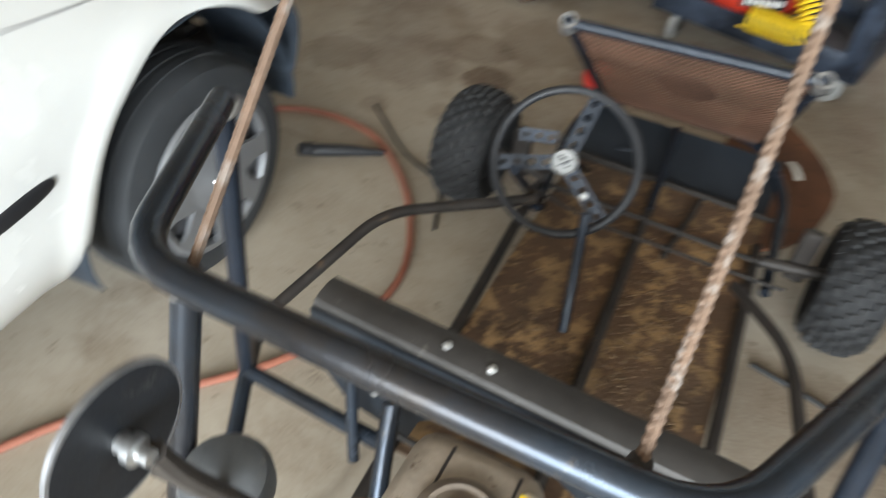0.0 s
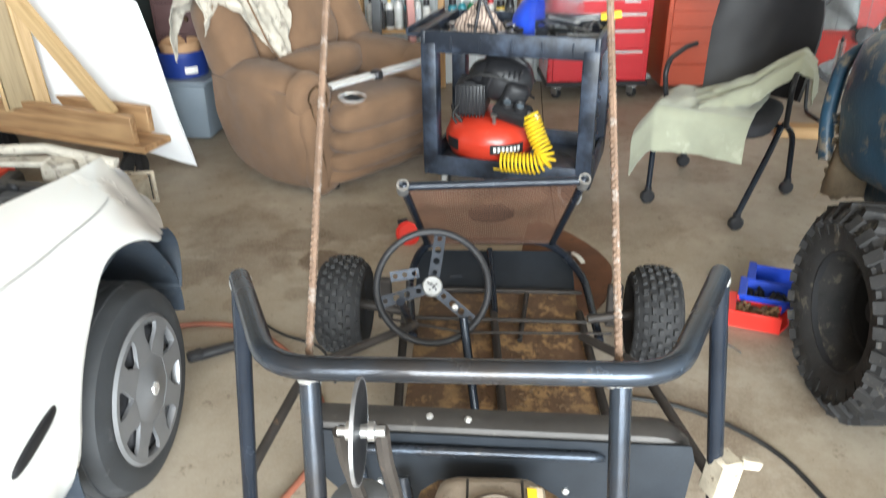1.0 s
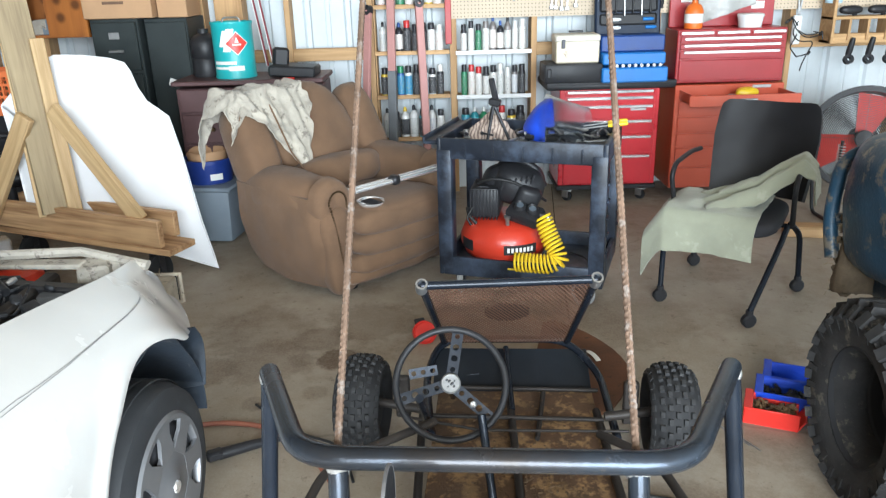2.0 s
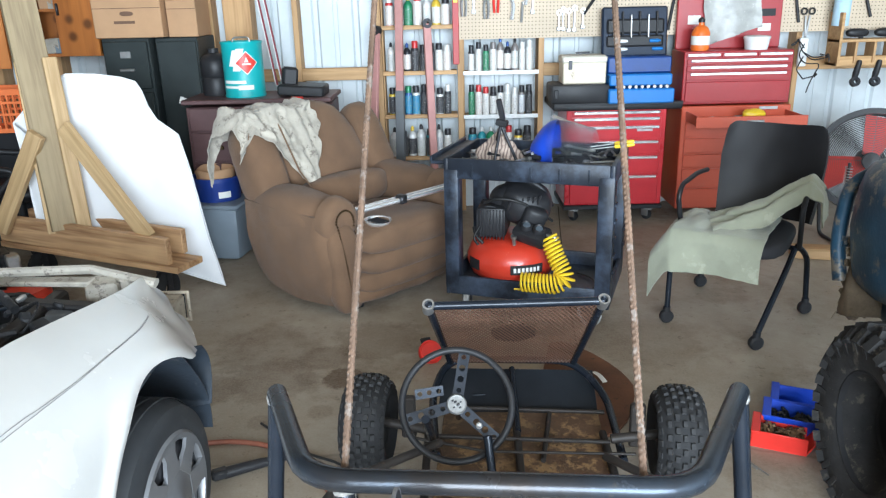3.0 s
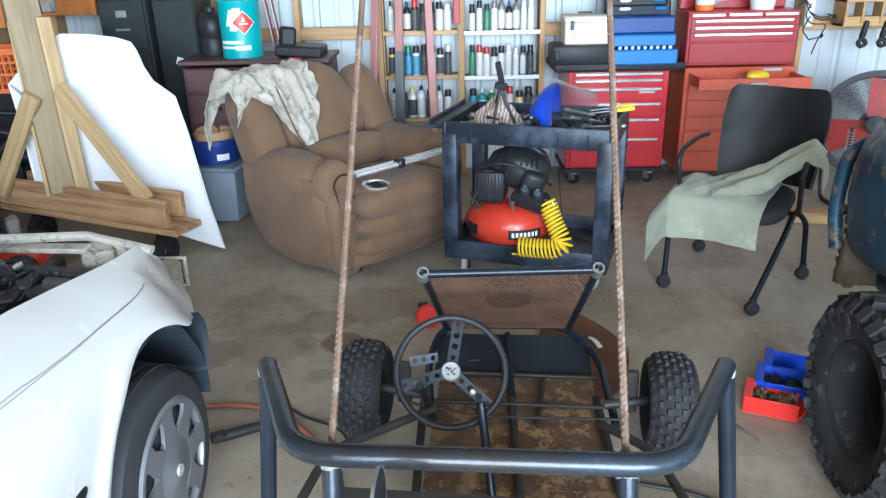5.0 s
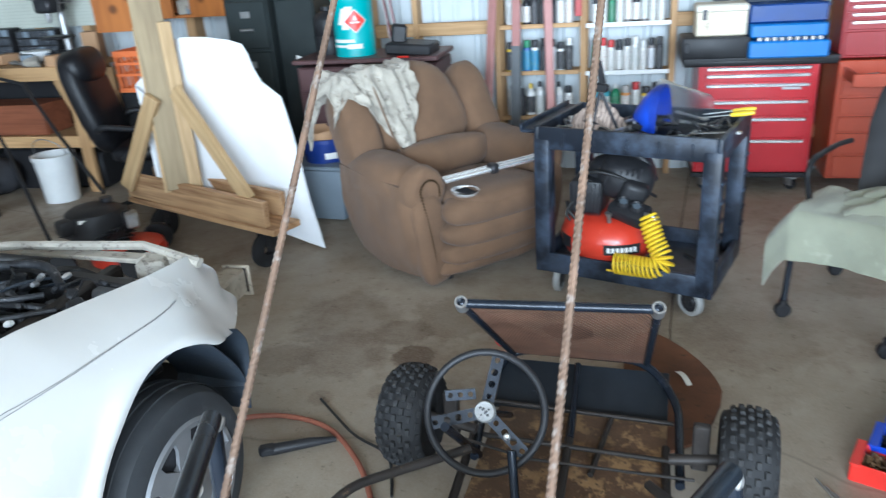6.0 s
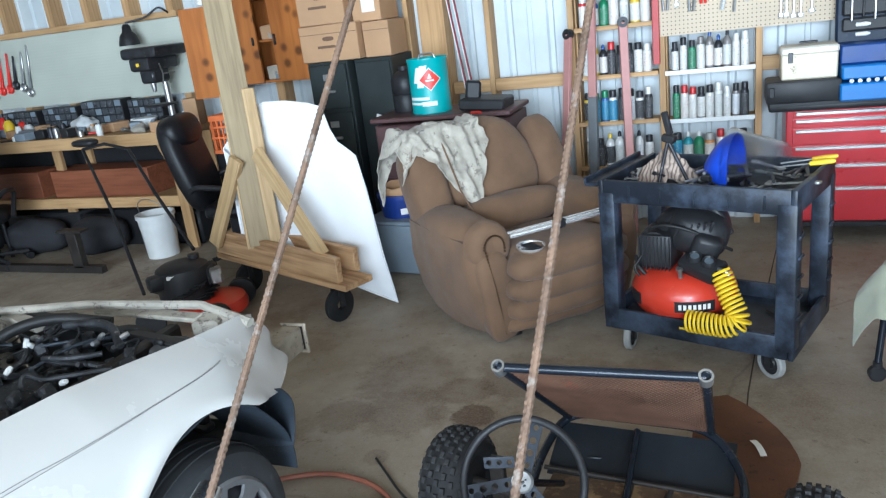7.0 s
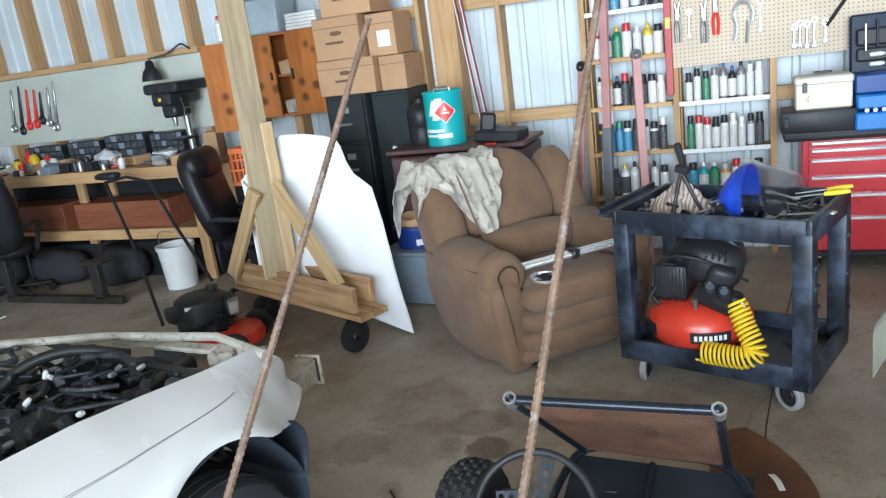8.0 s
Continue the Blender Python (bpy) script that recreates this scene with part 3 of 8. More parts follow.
for p in (hl, hr):
    part("weld", Shape().blob((p[0], p[1] + 0.002, p[2] - 0.012), (0.040, 0.040, 0.026)).ruffle(0.003, 80), M_WELD, kart)


def wheel_kart(c, steer):
    """A fat knobby kart tyre on a small rim, axle along x."""
    r, w = 0.166, 0.15
    ty = Shape()
    prof = [(0.085, -0.055), (0.105, -0.074), (0.130, -0.079), (0.148, -0.068), (r - 0.006, -0.040), (r - 0.001, -0.018), (r, 0), (r - 0.001, 0.018), (r - 0.006, 0.040), (0.148, 0.068), (0.130, 0.079), (0.105, 0.074), (0.085, 0.055)]
    ty.lathe(prof, 40, pose(0, 0, 0, 0, 90, 0))
    lg = Shape()
    for row in range(-3, 4):
        x = row * 0.0225
        rad = (r, r - 0.001, r - 0.007, r - 0.026)[abs(row)]
        lean = (0, 4, 20, 52)[abs(row)] * (1 if row > 0 else -1)
        for k in range(24):
            a = 2 * math.pi * (k + 0.5 * (row % 2)) / 24
            m = Matrix.Rotation(a, 4, "X") @ pose(x, 0, rad + 0.001, 0, lean, 0)
            b = bmesh.new()
            bmesh.ops.create_cube(b, size=1)
            for v in b.verts:
                q = 0.8 if v.co.z > 0 else 1.0
                v.co = Vector((v.co.x * 0.0160 * q, v.co.y * 0.023 * q, v.co.z * 0.014))
            lg.merge(b, m)
    w0 = part("wheel", Shape().lathe([(0.0, -0.05), (0.045, -0.05), (0.06, -0.02), (0.088, -0.045), (0.09, 0.045), (0.06, 0.02), (0.045, 0.05), (0, 0.05)], 24, pose(0, 0, 0, 0, 90, 0)), M_OLDST, kart)
    w0.matrix_basis = pose(*c, 0, 0, steer)
    part("tyre", ty, M_TYRE, w0, "knobby dusty black tyre")
    tagged(part("tread", lg, M_LUG, w0, "worn square tread lugs"), kind="stuff")
    return w0


wheel_kart((0.745, 2.44, 0.172), -7)
wheel_kart((1.785, 2.32, 0.172), -7)

# steering wheel, on its own tilted plane
SW = Matrix.Translation((1.052, 2.155, 0.405)) @ (Vector((0.0, -0.80, 0.60)).to_track_quat("Z", "Y").to_matrix().to_4x4())
steer = part("steering_wheel", Shape().lathe([(0.168 + 0.0108 * math.cos(a), 0.0108 * math.sin(a)) for a in (2 * math.pi * i / 10 for i in range(10))], 48, closed=True), M_PLAST, kart, "black three-spoke steering wheel")
steer.matrix_basis = SW
def drilled(cells, w, m):
    """A flat bar with a row of round holes; cells: start, end, hole radius."""
    sp, t = Shape(), 0.003
    for x0, x1, r in cells:
        c, h, n = (x0 + x1) / 2, (x1 - x0) / 2, 16
        rim, ins = [], []
        corners = [(h, -w), (h, w), (-h, w), (-h, -w)]
        for k in range(n):
            (ax, ay), (bx, by), f = corners[k // 4], corners[(k // 4 + 1) % 4], (k % 4) / 4
            px, py = ax + (bx - ax) * f, ay + (by - ay) * f
            q = r / math.hypot(px, py)
            rim.append((c + px, py))
            ins.append((c + px * q, py * q))
        lay = [[[sp.bm.verts.new(m @ Vector((x, y, z))) for x, y in ring] for ring in (rim, ins)] for z in (0, t)]
        for k in range(n):
            j = (k + 1) % n
            sp.bm.faces.new((lay[1][0][k], lay[1][0][j], lay[1][1][j], lay[1][1][k]))
            sp.bm.faces.new((lay[0][0][j], lay[0][0][k], lay[0][1][k], lay[0][1][j]))
            sp.bm.faces.new((lay[0][0][k], lay[0][0][j], lay[1][0][j], lay[1][0][k]))
            sp.bm.faces.new((lay[0][1][j], lay[0][1][k], lay[1][1][k], lay[1][1][j]))
    return sp


for ang in (80, 196, 318):
    part("spoke", drilled([(0.026, 0.062, 0.008), (0.062, 0.096, 0.010), (0.096, 0.130, 0.010), (0.130, 0.166, 0.008)], 0.0175, pose(0, 0, -0.006, 0, 0, ang)), M_SPOKE, steer, "drilled dark steel spoke")
part("bolt", Shape().lathe([(0.010, -0.006), (0.010, 0.004), (0.006, 0.007), (0, 0.007)], 8, pose(0.066, -0.064, 0.002)), M_WELD, steer)
part("throttle_plate", drilled([(-0.045, -0.015, 0.008), (-0.015, 0.015, 0.008), (0.015, 0.045, 0.008)], 0.016, pose(-0.085, 0.045, -0.055, 20, 0, 8)), M_SPOKE, steer, "drilled bracket behind the wheel")
part("hub_cap", Shape().lathe([(0.031, -0.004), (0.031, 0.008), (0.027, 0.014), (0.02, 0.013), (0.0, 0.016)], 28), mat("worn dull hub cap", (0.27, 0.27, 0.265), 0.5, 0.3, 0.25, 40, (0.10, 0.10, 0.10), 0.60, 0.2), steer, "round silver hub cap")
em = Shape()
for a, b, q in ((-0.012, 0.010, 0.004), (-0.004, 0.006, 0.005), (0.004, -0.002, 0.006), (0.010, -0.010, 0.004), (-0.008, -0.010, 0.003), (0.012, 0.006, 0.003)):
    em.blob((a, b, 0.0145), (q * 2.2, q * 1.6, 0.004), (0, 0, 40), 2.4, (6, 8))
part("hub_emblem", em, M_TOOLDK, steer)
rod(kart, "steering_column", [(1.052, 2.165, 0.395), (1.06, 2.55, 0.12)], 0.011, M_BLACKST)
for a, b in (((0.96, 2.05, 0.42), (0.985, 2.35, 0.10)), ((1.14, 2.05, 0.36), (1.17, 1.93, 0.10))):
    rod(kart, "column_brace", [a, b], 0.013, M_BLACKST)

# front guard: expanded metal in a tube frame that leans back over the feet
tl, tr, bl, br = Vector((0.97, 2.296, 0.672)), Vector((1.518, 2.311, 0.672)), Vector((1.035, 2.85, 0.185)), Vector((1.515, 2.80, 0.20))
for a, b, nm in ((tl, tr, "guard_top_tube"), (tl, bl, "guard_side_tube"), (tr, br, "guard_side_tube")):
    rod(kart, nm, [a, b], 0.0135, M_BLACKST, n=12)
for p in (tl, tr):
    d = Vector((0.05, -0.75, 0.85)).normalized()
    part("tube_socket", Shape().lathe([(0.010, -0.030), (0.019, -0.030), (0.020, 0.010), (0.019, 0.014), (0.013, 0.014), (0.012, -0.026)], 18, Matrix.Translation(p) @ d.to_track_quat("Z", "Y").to_matrix().to_4x4()), M_STEEL, kart, "open steel tube socket with weld spatter")
def on_guard(u, v, off=0.0):
    p = (tl * (1 - u) + tr * u) * (1 - v) + (bl * (1 - u) + br * u) * v
    q = (tr - tl).cross(bl - tl).normalized()
    return p + q * off
part("guard_strip", Shape().sheet(lambda u, v: on_guard(u, 0.965 + 0.035 * v, 0.009), 20, 1, 0.005).ruffle(0.002, 30), mat("scraped pale steel", (0.40, 0.40, 0.40), 0.5, 0.4, 0.3, 14, (0.10, 0.09, 0.085), 0.58), kart, "bare bright steel lower strip")
ms = Shape()
NU, NV = 36, 22
for i in range(-NV, NU):
    for sgn in (0, 1):
        pts = []
        for j in range(NV + 1):
            u = (i + j) / NU if sgn == 0 else (i + NV - j) / NU
            if 0.02 <= u <= 0.98:
                pts.append((u, j / NV))
        if len(pts) >= 2:
            a, b = pts[0], pts[-1]
            ms.tube([on_guard(a[0], 0.03 + a[1] * 0.94), on_guard(b[0], 0.03 + b[1] * 0.94)], 0.0021, 4, cap=False)
part("guard_mesh", ms, M_RUSTMESH, kart, "rusty expanded metal mesh")
pm = Shape()
for i in range(-10, 20):
    pts = []
    for j in range(0, 21):
        a, b = (i + j * 0.5) / 10 - 0.5, j / 10 - 1
        if a * a + b * b < 1:
            pts.append(on_guard(0.5 + 0.155 * a, 0.45 + 0.15 * b, 0.005))
    if len(pts) > 1:
        pm.tube([pts[0], pts[-1]], 0.0034, 4)
part("mesh_patch", pm, mat("dark scorched strands", (0.03, 0.02, 0.017), 0.7, 0.1, 0.3, 12), kart, "dark oval patch of scorched strands")
part("rivet", Shape().lathe([(0.009, 0), (0.007, 0.005), (0, 0.006)], 12, Matrix.Translation(on_guard(0.52, 0.45, 0.006)) @ (tr - tl).cross(bl - tl).to_track_quat("Z", "Y").to_matrix().to_4x4()), M_STEEL, kart)

# front hoop and floor
rod(kart, "front_hoop", [(0.98, 2.30, 0.13), (0.96, 2.70, 0.13), (1.02, 2.86, 0.20), (1.52, 2.81, 0.21), (1.62, 2.66, 0.14), (1.60, 2.26, 0.12)], 0.0145, M_BLACKST, "", 0.09, 12)
part("front_floor", Shape().box((1.29, 2.725, 0.125), (0.60, 0.22, 0.006), (22, 0, -4), 0.002), M_SHEETBLK, kart, "black sheet steel front floor")
rod(kart, "floor_tube", [(1.275, 2.80, 0.185), (1.27, 2.46, 0.115)], 0.011, M_BLACKST)
rod(kart, "floor_tube", [(0.98, 2.64, 0.112), (1.60, 2.58, 0.112)], 0.008, M_OLDST)
rod(kart, "floor_tube", [(1.40, 2.60, 0.105), (1.34, 2.30, 0.10)], 0.009, M_OLDST)
part("latch_slot", Shape().box((1.14, 2.705, 0.124), (0.050, 0.007, 0.006), (18, 0, 4), 0.003), M_SPOKE, kart)
part("floor_pan", Shape().box((1.255, 2.05, 0.085), (0.58, 1.18, 0.006), (0, 0, -4), 0.002).ruffle(0.002, 9), M_PAN, kart, "dirt-covered rusty floor pan")
for pts in ([(0.95, 2.52, 0.10), (0.93, 1.20, 0.10)], [(1.57, 2.46, 0.10), (1.52, 1.15, 0.10)], [(1.27, 2.62, 0.105), (1.235, 1.45, 0.105)]):
    rod(kart, "chassis_rail", pts, 0.014, M_OLDST)
for pts in ([(0.95, 2.44, 0.115), (1.58, 2.38, 0.115)], [(0.94, 1.5, 0.11), (1.53, 1.44, 0.11)]):
    rod(kart, "cross_member", pts, 0.008, M_OLDST)
for pts in ([(0.68, 2.46, 0.19), (0.97, 2.40, 0.16)], [(1.57, 2.33, 0.16), (1.86, 2.33, 0.19)]):
    rod(kart, "stub_axle", pts, 0.016, M_OLDST)
for x, y in ((0.885, 2.43), (1.66, 2.35)):
    part("spindle_bracket", Shape().box((x, y, 0.20), (0.05, 0.03, 0.16), (0, 0, -7), 0.006), M_OLDST, kart)
rod(kart, "tie_rod", [(0.90, 2.36, 0.16), (1.15, 2.30, 0.14), (1.64, 2.27, 0.14)], 0.005, M_OLDST)
rg = random.Random(2)
deb = Shape()
for i in range(520):
    x, y = rg.gauss(1.30, 0.12), rg.gauss(2.0, 0.25)
    if 0.99 < x < 1.49 and 1.5 < y < 2.58:
        deb.box((x, y, 0.092), (rg.uniform(0.004, 0.016), rg.uniform(0.002, 0.007), 0.003), (rg.uniform(-15, 15), rg.uniform(-15, 15), rg.uniform(0, 180)))
tagged(part("debris", deb, mat("straw and chips", (0.135, 0.085, 0.045), 0.9, 0, 0.5, 30), kart, "straw, chips and dirt on the pan"), kind="stuff")
rod(kart, "side_bar", [(1.0, 2.16, 0.27), (0.70, 1.92, 0.29), (0.60, 1.55, 0.24), (0.64, 1.44, 0.21)], 0.0135, M_OLDST, "bent side bar", 0.08)
rod(kart, "side_bar", [(1.50, 2.10, 0.25), (1.63, 1.93, 0.27), (1.71, 1.45, 0.24), (1.64, 1.36, 0.20)], 0.0135, M_OLDST, "bent side bar", 0.08)

# rounded guard over the rear axle, and the engine behind it
GUARD = pose(1.18, 1.392, 0.515, 0, 0, -6)


def guard(u, v):
    x = -0.375 + 0.765 * u
    prof = [(0.0, -0.05), (0.0, -0.014), (0.006, -0.003), (0.02, 0.002), (0.045, 0.004), (0.066, -0.002), (0.078, -0.02), (0.082, -0.12)]
    y, z = prof[round(v * 7)]
    e = max(0.0, (x - 0.32) / 0.07)
    return (x, y, z - 0.035 * e * e)


ax = part("axle_guard", Shape().sheet(guard, 30, 7, 0.003), mat("dusty grey-black sheet", (0.042, 0.038, 0.035), 0.5, 0.2, 0.35, 6, (0.10, 0.09, 0.08), 0.60, 0.1, 120), kart, "grey-black rounded sheet guard")
ax.matrix_basis = GUARD
gp = Shape()
gp.prism([(-0.375, -0.012), (0.385, -0.012), (0.395, -0.05), (0.385, -0.24), (0.15, -0.25), (0.135, -0.17), (0.09, -0.135), (-0.12, -0.135), (-0.16, -0.17), (-0.18, -0.24), (-0.30, -0.22), (-0.375, -0.13)], 0.004, pose(0, -0.004, 0, 90, 0, 0))
gp = part("guard_apron", gp, M_SHEETBLK, kart, "dark blue-black apron with a cut-out")
gp.matrix_basis = GUARD
rod(kart, "guard_edge_tube", [(0.930, 1.335, 0.26), (0.893, 1.398, 0.474), (1.385, 1.352, 0.474), (1.40, 1.385, 0.44)], 0.0105, M_BRIGHTST, "", 0.03)
for x, y, z in ((-0.245, -0.010, -0.145), (0.145, -0.010, -0.145), (-0.14, 0.03, 0.003), (-0.06, 0.025, 0.003)):
    b = part("bolt", Shape().lathe([(0.008, -0.006), (0.008, 0.004), (0.004, 0.007), (0, 0.007)], 6, pose(x, y, z, 90 if z < 0 else 0, 0, 0)), M_WELD, kart)
    b.matrix_basis = GUARD
DISC = pose(0.968, 0.920, 0.939, 0, 90, -3) @ Matrix.Scale(0.86, 4)
disc = part("brake_disc", Shape().lathe([(0.014, -0.0025), (0.071, -0.0025), (0.071, 0.0025), (0.014, 0.0025)], 44, DISC), mat("blue-black burnt disc", (0.012, 0.014, 0.018), 0.5, 0.3, 0.4, 16, (0.04, 0.04, 0.04), 0.62), kart, "dark brake disc with a bright worn rim")
part("rim", Shape().lathe([(0.071, -0.003), (0.0745, -0.0025), (0.0745, 0.0025), (0.071, 0.003)], 44, DISC, closed=True), mat("dull worn rim", (0.26, 0.26, 0.27), 0.45, 0.8, 0.3, 20), disc)
part("axle_hub", Shape().lathe([(0.0, -0.030), (0.007, -0.030), (0.007, -0.018), (0.013, -0.018), (0.013, -0.005), (0.010, -0.003), (0.010, 0.012), (0.014, 0.013), (0.014, 0.022), (0.008, 0.024), (0.008, 0.036), (0, 0.036)], 16, DISC), M_STEEL, kart, "bright shaft with nuts on both sides of the disc")
for x, w in ((0.945, 0.006), (0.994, 0.006)):
    part("shaft_arm", Shape().tube([(x, 0.925, 0.935), (x, 0.94, 0.88), (x + 0.012, 1.01, 0.70), (x + 0.03, 1.10, 0.45)], 0.010, 8, bend=0.04), M_OLDST, kart, "dark bent shaft arm")
part("pulley_cover", Shape().lathe([(0.050, -0.02), (0.052, 0.0), (0.046, 0.014), (0.025, 0.024), (0, 0.026)], 26, pose(0.945, 1.03, 0.69, 12, 0, 0)), mat("dusty grey casting", (0.085, 0.087, 0.09), 0.6, 0.2, 0.25, 14, (0.14, 0.13, 0.12), 0.58), kart, "pale grey dusty pulley cover")
for pts in ([(0.635, 1.442, 0.22), (0.98, 1.36, 0.30)], [(1.65, 1.375, 0.22), (1.52, 1.20, 0.26)], [(0.985, 1.365, 0.42), (1.04, 1.15, 0.16)], [(0.87, 0.89, 0.16), (1.33, 0.86, 0.16)], [(0.635, 1.442, 0.21), (0.875, 0.90, 0.17)]):
    rod(kart, "rear_brace", pts, 0.016, M_BRIGHTST)
part("clamp", Shape().box((1.645, 1.37, 0.40), (0.055, 0.06, 0.10), (0, 8, 20), 0.008).box((1.70, 1.37, 0.43), (0.05, 0.022, 0.022), (0, 20, 10), 0.004), mat("dirty pale bracket", (0.40, 0.35, 0.27), 0.6, 0.2, 0.3, 20, (0.15, 0.12, 0.09), 0.56, 0.3), kart, "dirty pale bracket on the hoop leg")
E0 = pose(1.152, 1.215, 0, 0, 0, -4)
eng = part("engine", Shape().box((0, 0, 0.28), (0.20, 0.20, 0.28), (0, 0, 0), 0.03, 2).box((0, 0.01, 0.39), (0.215, 0.215, 0.17), (0, 0, 0), 0.045, 3), M_TANENG, kart, "dusty tan small engine")
eng.matrix_basis = E0
part("recoil_cover", Shape().lathe([(0.066, 0.0), (0.064, 0.012), (0.05, 0.02), (0.045, 0.014), (0.03, 0.013), (0.026, 0.022), (0, 0.023)], 26, pose(0.012, -0.02, 0.472)), mat("dark dusty cover", (0.15, 0.115, 0.085), 0.7, 0.1, 0.3, 20), eng, "round brown recoil starter cover")
for x in (-0.042, 0.063):
    part("seam", Shape().box((x, 0.0, 0.474), (0.005, 0.17, 0.006), bevel=0.001), M_OLDST, eng)
part("cover", Shape().box((0.087, -0.01, 0.468), (0.036, 0.16, 0.022), (0, 8, 0), 0.006), mat("dirty beige cover", (0.50, 0.41, 0.30), 0.7, 0, 0.2, 14), eng, "dirty beige cover strip")
part("sticker", Shape().box((0.080, 0.02, 0.481), (0.018, 0.075, 0.002), (0, 8, 0)), M_YELLOW, eng, "faded yellow sticker")
for k in range(5):
    part("fin", Shape().box((0.12, 0, 0.20 + k * 0.03), (0.07, 0.18, 0.005), bevel=0.001), M_TANENG, eng)
rod(eng, "exhaust", [(-0.10, 0.03, 0.30), (-0.17, 0.02, 0.30), (-0.19, -0.08, 0.28)], 0.016, M_RUST, "", 0.04)

# rusty reinforcing bars welded to the rear hoop
for base, d, L in (((0.876, 1.115, 0.893), (0.032, 0.966, 1.0), 1.14), ((1.323, 1.095, 0.893), (0.073, 0.872, 1.0), 2.05)):
    s = Shape()
    b, dv = Vector(base), Vector(d).normalized()
    n = int(L / 0.0027)
    s.tube([b + dv * (L * i / n) for i in range(n + 1)], 0.0062, 8, rr=[(0.0055, 0.0062, 0.0067, 0.0058)[i % 4] for i in range(n + 1)])
    skew = dv.cross(Vector((0, 0, 1))).normalized()
    for v in s.bm.verts:
        q = v.co - b
        v.co += dv * (0.75 * (q - dv * q.dot(dv)).dot(skew))
    side = dv.cross(Vector((1, 0, 0))).normalized()
    bar = solid("rebar", s, M_REBAR, "long rusty ribbed steel reinforcing bar standing on the kart hoop", "rebar", group="bars on the kart")
    for sg in (-1, 1):
        part("seam_rib", Shape().tube([b + side * sg * 0.0050, b + side * sg * 0.0050 + dv * L], 0.0014, 5), M_REBAR, bar)
    part("weld", Shape().blob(tuple(b), (0.022, 0.024, 0.018)).ruffle(0.003, 90), M_OLDST, bar)

# ---- white car with its hood and bumper off ----
CAR = pose(0.27, 1.86, 0)
car = thing("car", CAR, "white car with hood and bumper removed, engine bay open", "car")


def outline(y):
    """Height of the fender's top edge, and how far it lies inwards, along the car."""
    t = max(0.0, (0.58 - y) / 0.76)
    return 0.75 + 0.11 * min(t, 1) + 0.05 * max(0, t - 1), -0.19 - 0.04 * min(t, 1.6)


def fender(u, v):
    y = 0.61 + 0.03 * v - (2.51 + 0.03 * v) * u
    top, inn = outline(y)
    low, yb = 0.26, 0.61 - 2.51 * u
    if abs(yb) < 0.385:
        low = max(low, 0.30 + math.sqrt(0.385 ** 2 - yb ** 2))
    if yb >= 0.23:
        low = 0.555 + 0.05 * max(0.0, (0.40 - yb) / 0.17)
    top -= 0.035 * max(0.0, (y - 0.50) / 0.137)
    z = low + (top - low) * v
    h = max(0.0, (z - 0.62) / (top + 0.001 - 0.62)) if top > 0.63 else 0.0
    x = 0.0 + inn * min(1.0, h) ** 2.0
    x -= 0.10 * max(0.0, (0.45 - z) / 0.2) ** 2
    x -= 0.13 * max(0.0, (y - 0.22) / 0.38) ** 2 * (1 - 0.65 * min(1.0, h))
    k = min(1.0, max(0.0, (y + 0.05) / 0.60))
    k = k * k * (3 - 2 * k)
    q = min(1.2, max(0.0, (y - 0.22) / 0.38)) ** 2
    x = x * (1 - k) + k * (-0.128 * q - (0.19 - 0.083 * min(1.0, q)) * v ** (1.6 - 0.6 * k))
    y += 0.012 * math.sin(z * 70) * max(0.0, (y - 0.5) / 0.1)
    r = math.hypot(y, z - 0.30)
    x += 0.012 * math.exp(-((r - 0.40) / 0.03) ** 2) * (1 if y < 0.3 else 0)
    x -= 0.014 * math.exp(-((y - 0.36) ** 2 / 0.005 + (z - 0.68) ** 2 / 0.004))
    return (x, y, z)


part("fender", Shape().sheet(fender, 104, 26, 0.004), M_WHITECAR, car, "dented white front fender and body side", sharp=50)
def crease(u):
    # the place across the panel where it is a steady 0.07 m under the top edge
    y = 0.635 - 2.535 * u
    lo, hi = fender(u, 0)[2], fender(u, 1)[2]
    return max(0.05, (0.714 + 0.075 * (0.5 - max(y, -0.8)) - lo) / (hi - lo))


ds = Shape()
for off in (0.0, 0.009):
    ds.tube([Vector(fender(0.150 + 0.50 * i / 60, crease(0.150 + 0.50 * i / 60) + off)) + Vector((0.0045, 0, 0.0035)) for i in range(61)], 0.0006, 5)
part("pinstripe", ds, mat("grey stripe tape", (0.16, 0.16, 0.17), 0.5), car, "thin double dark pinstripe")
part("side_marker", Shape().blob((0.004, -0.50, 0.548), (0.016, 0.19, 0.034), (4, 0, 0)), M_PLAST, car, "dark side repeater slot")
cw = part("wheel", Shape().lathe([(0.0, -0.17), (0.19, -0.17), (0.19, -0.02), (0.17, -0.01), (0.0, -0.01)], 32, pose(0, 0, 0, 0, 90, 0)), M_TOOLDK, car)
cw.matrix_basis = pose(0.012, 0.0, 0.280, 0, 0, -4) @ Matrix.Diagonal((1.08, 0.92, 0.92, 1))
ty = Shape().lathe([(0.19, -0.17), (0.24, -0.185), (0.29, -0.175), (0.311, -0.14), (0.314, -0.09), (0.311, -0.045), (0.292, -0.012), (0.25, 0.0), (0.215, -0.004), (0.195, -0.012), (0.19, -0.03)], 64, pose(0, 0, 0, 0, 90, 0))
part("tyre", ty, M_TYREG, cw, "worn black road tyre")
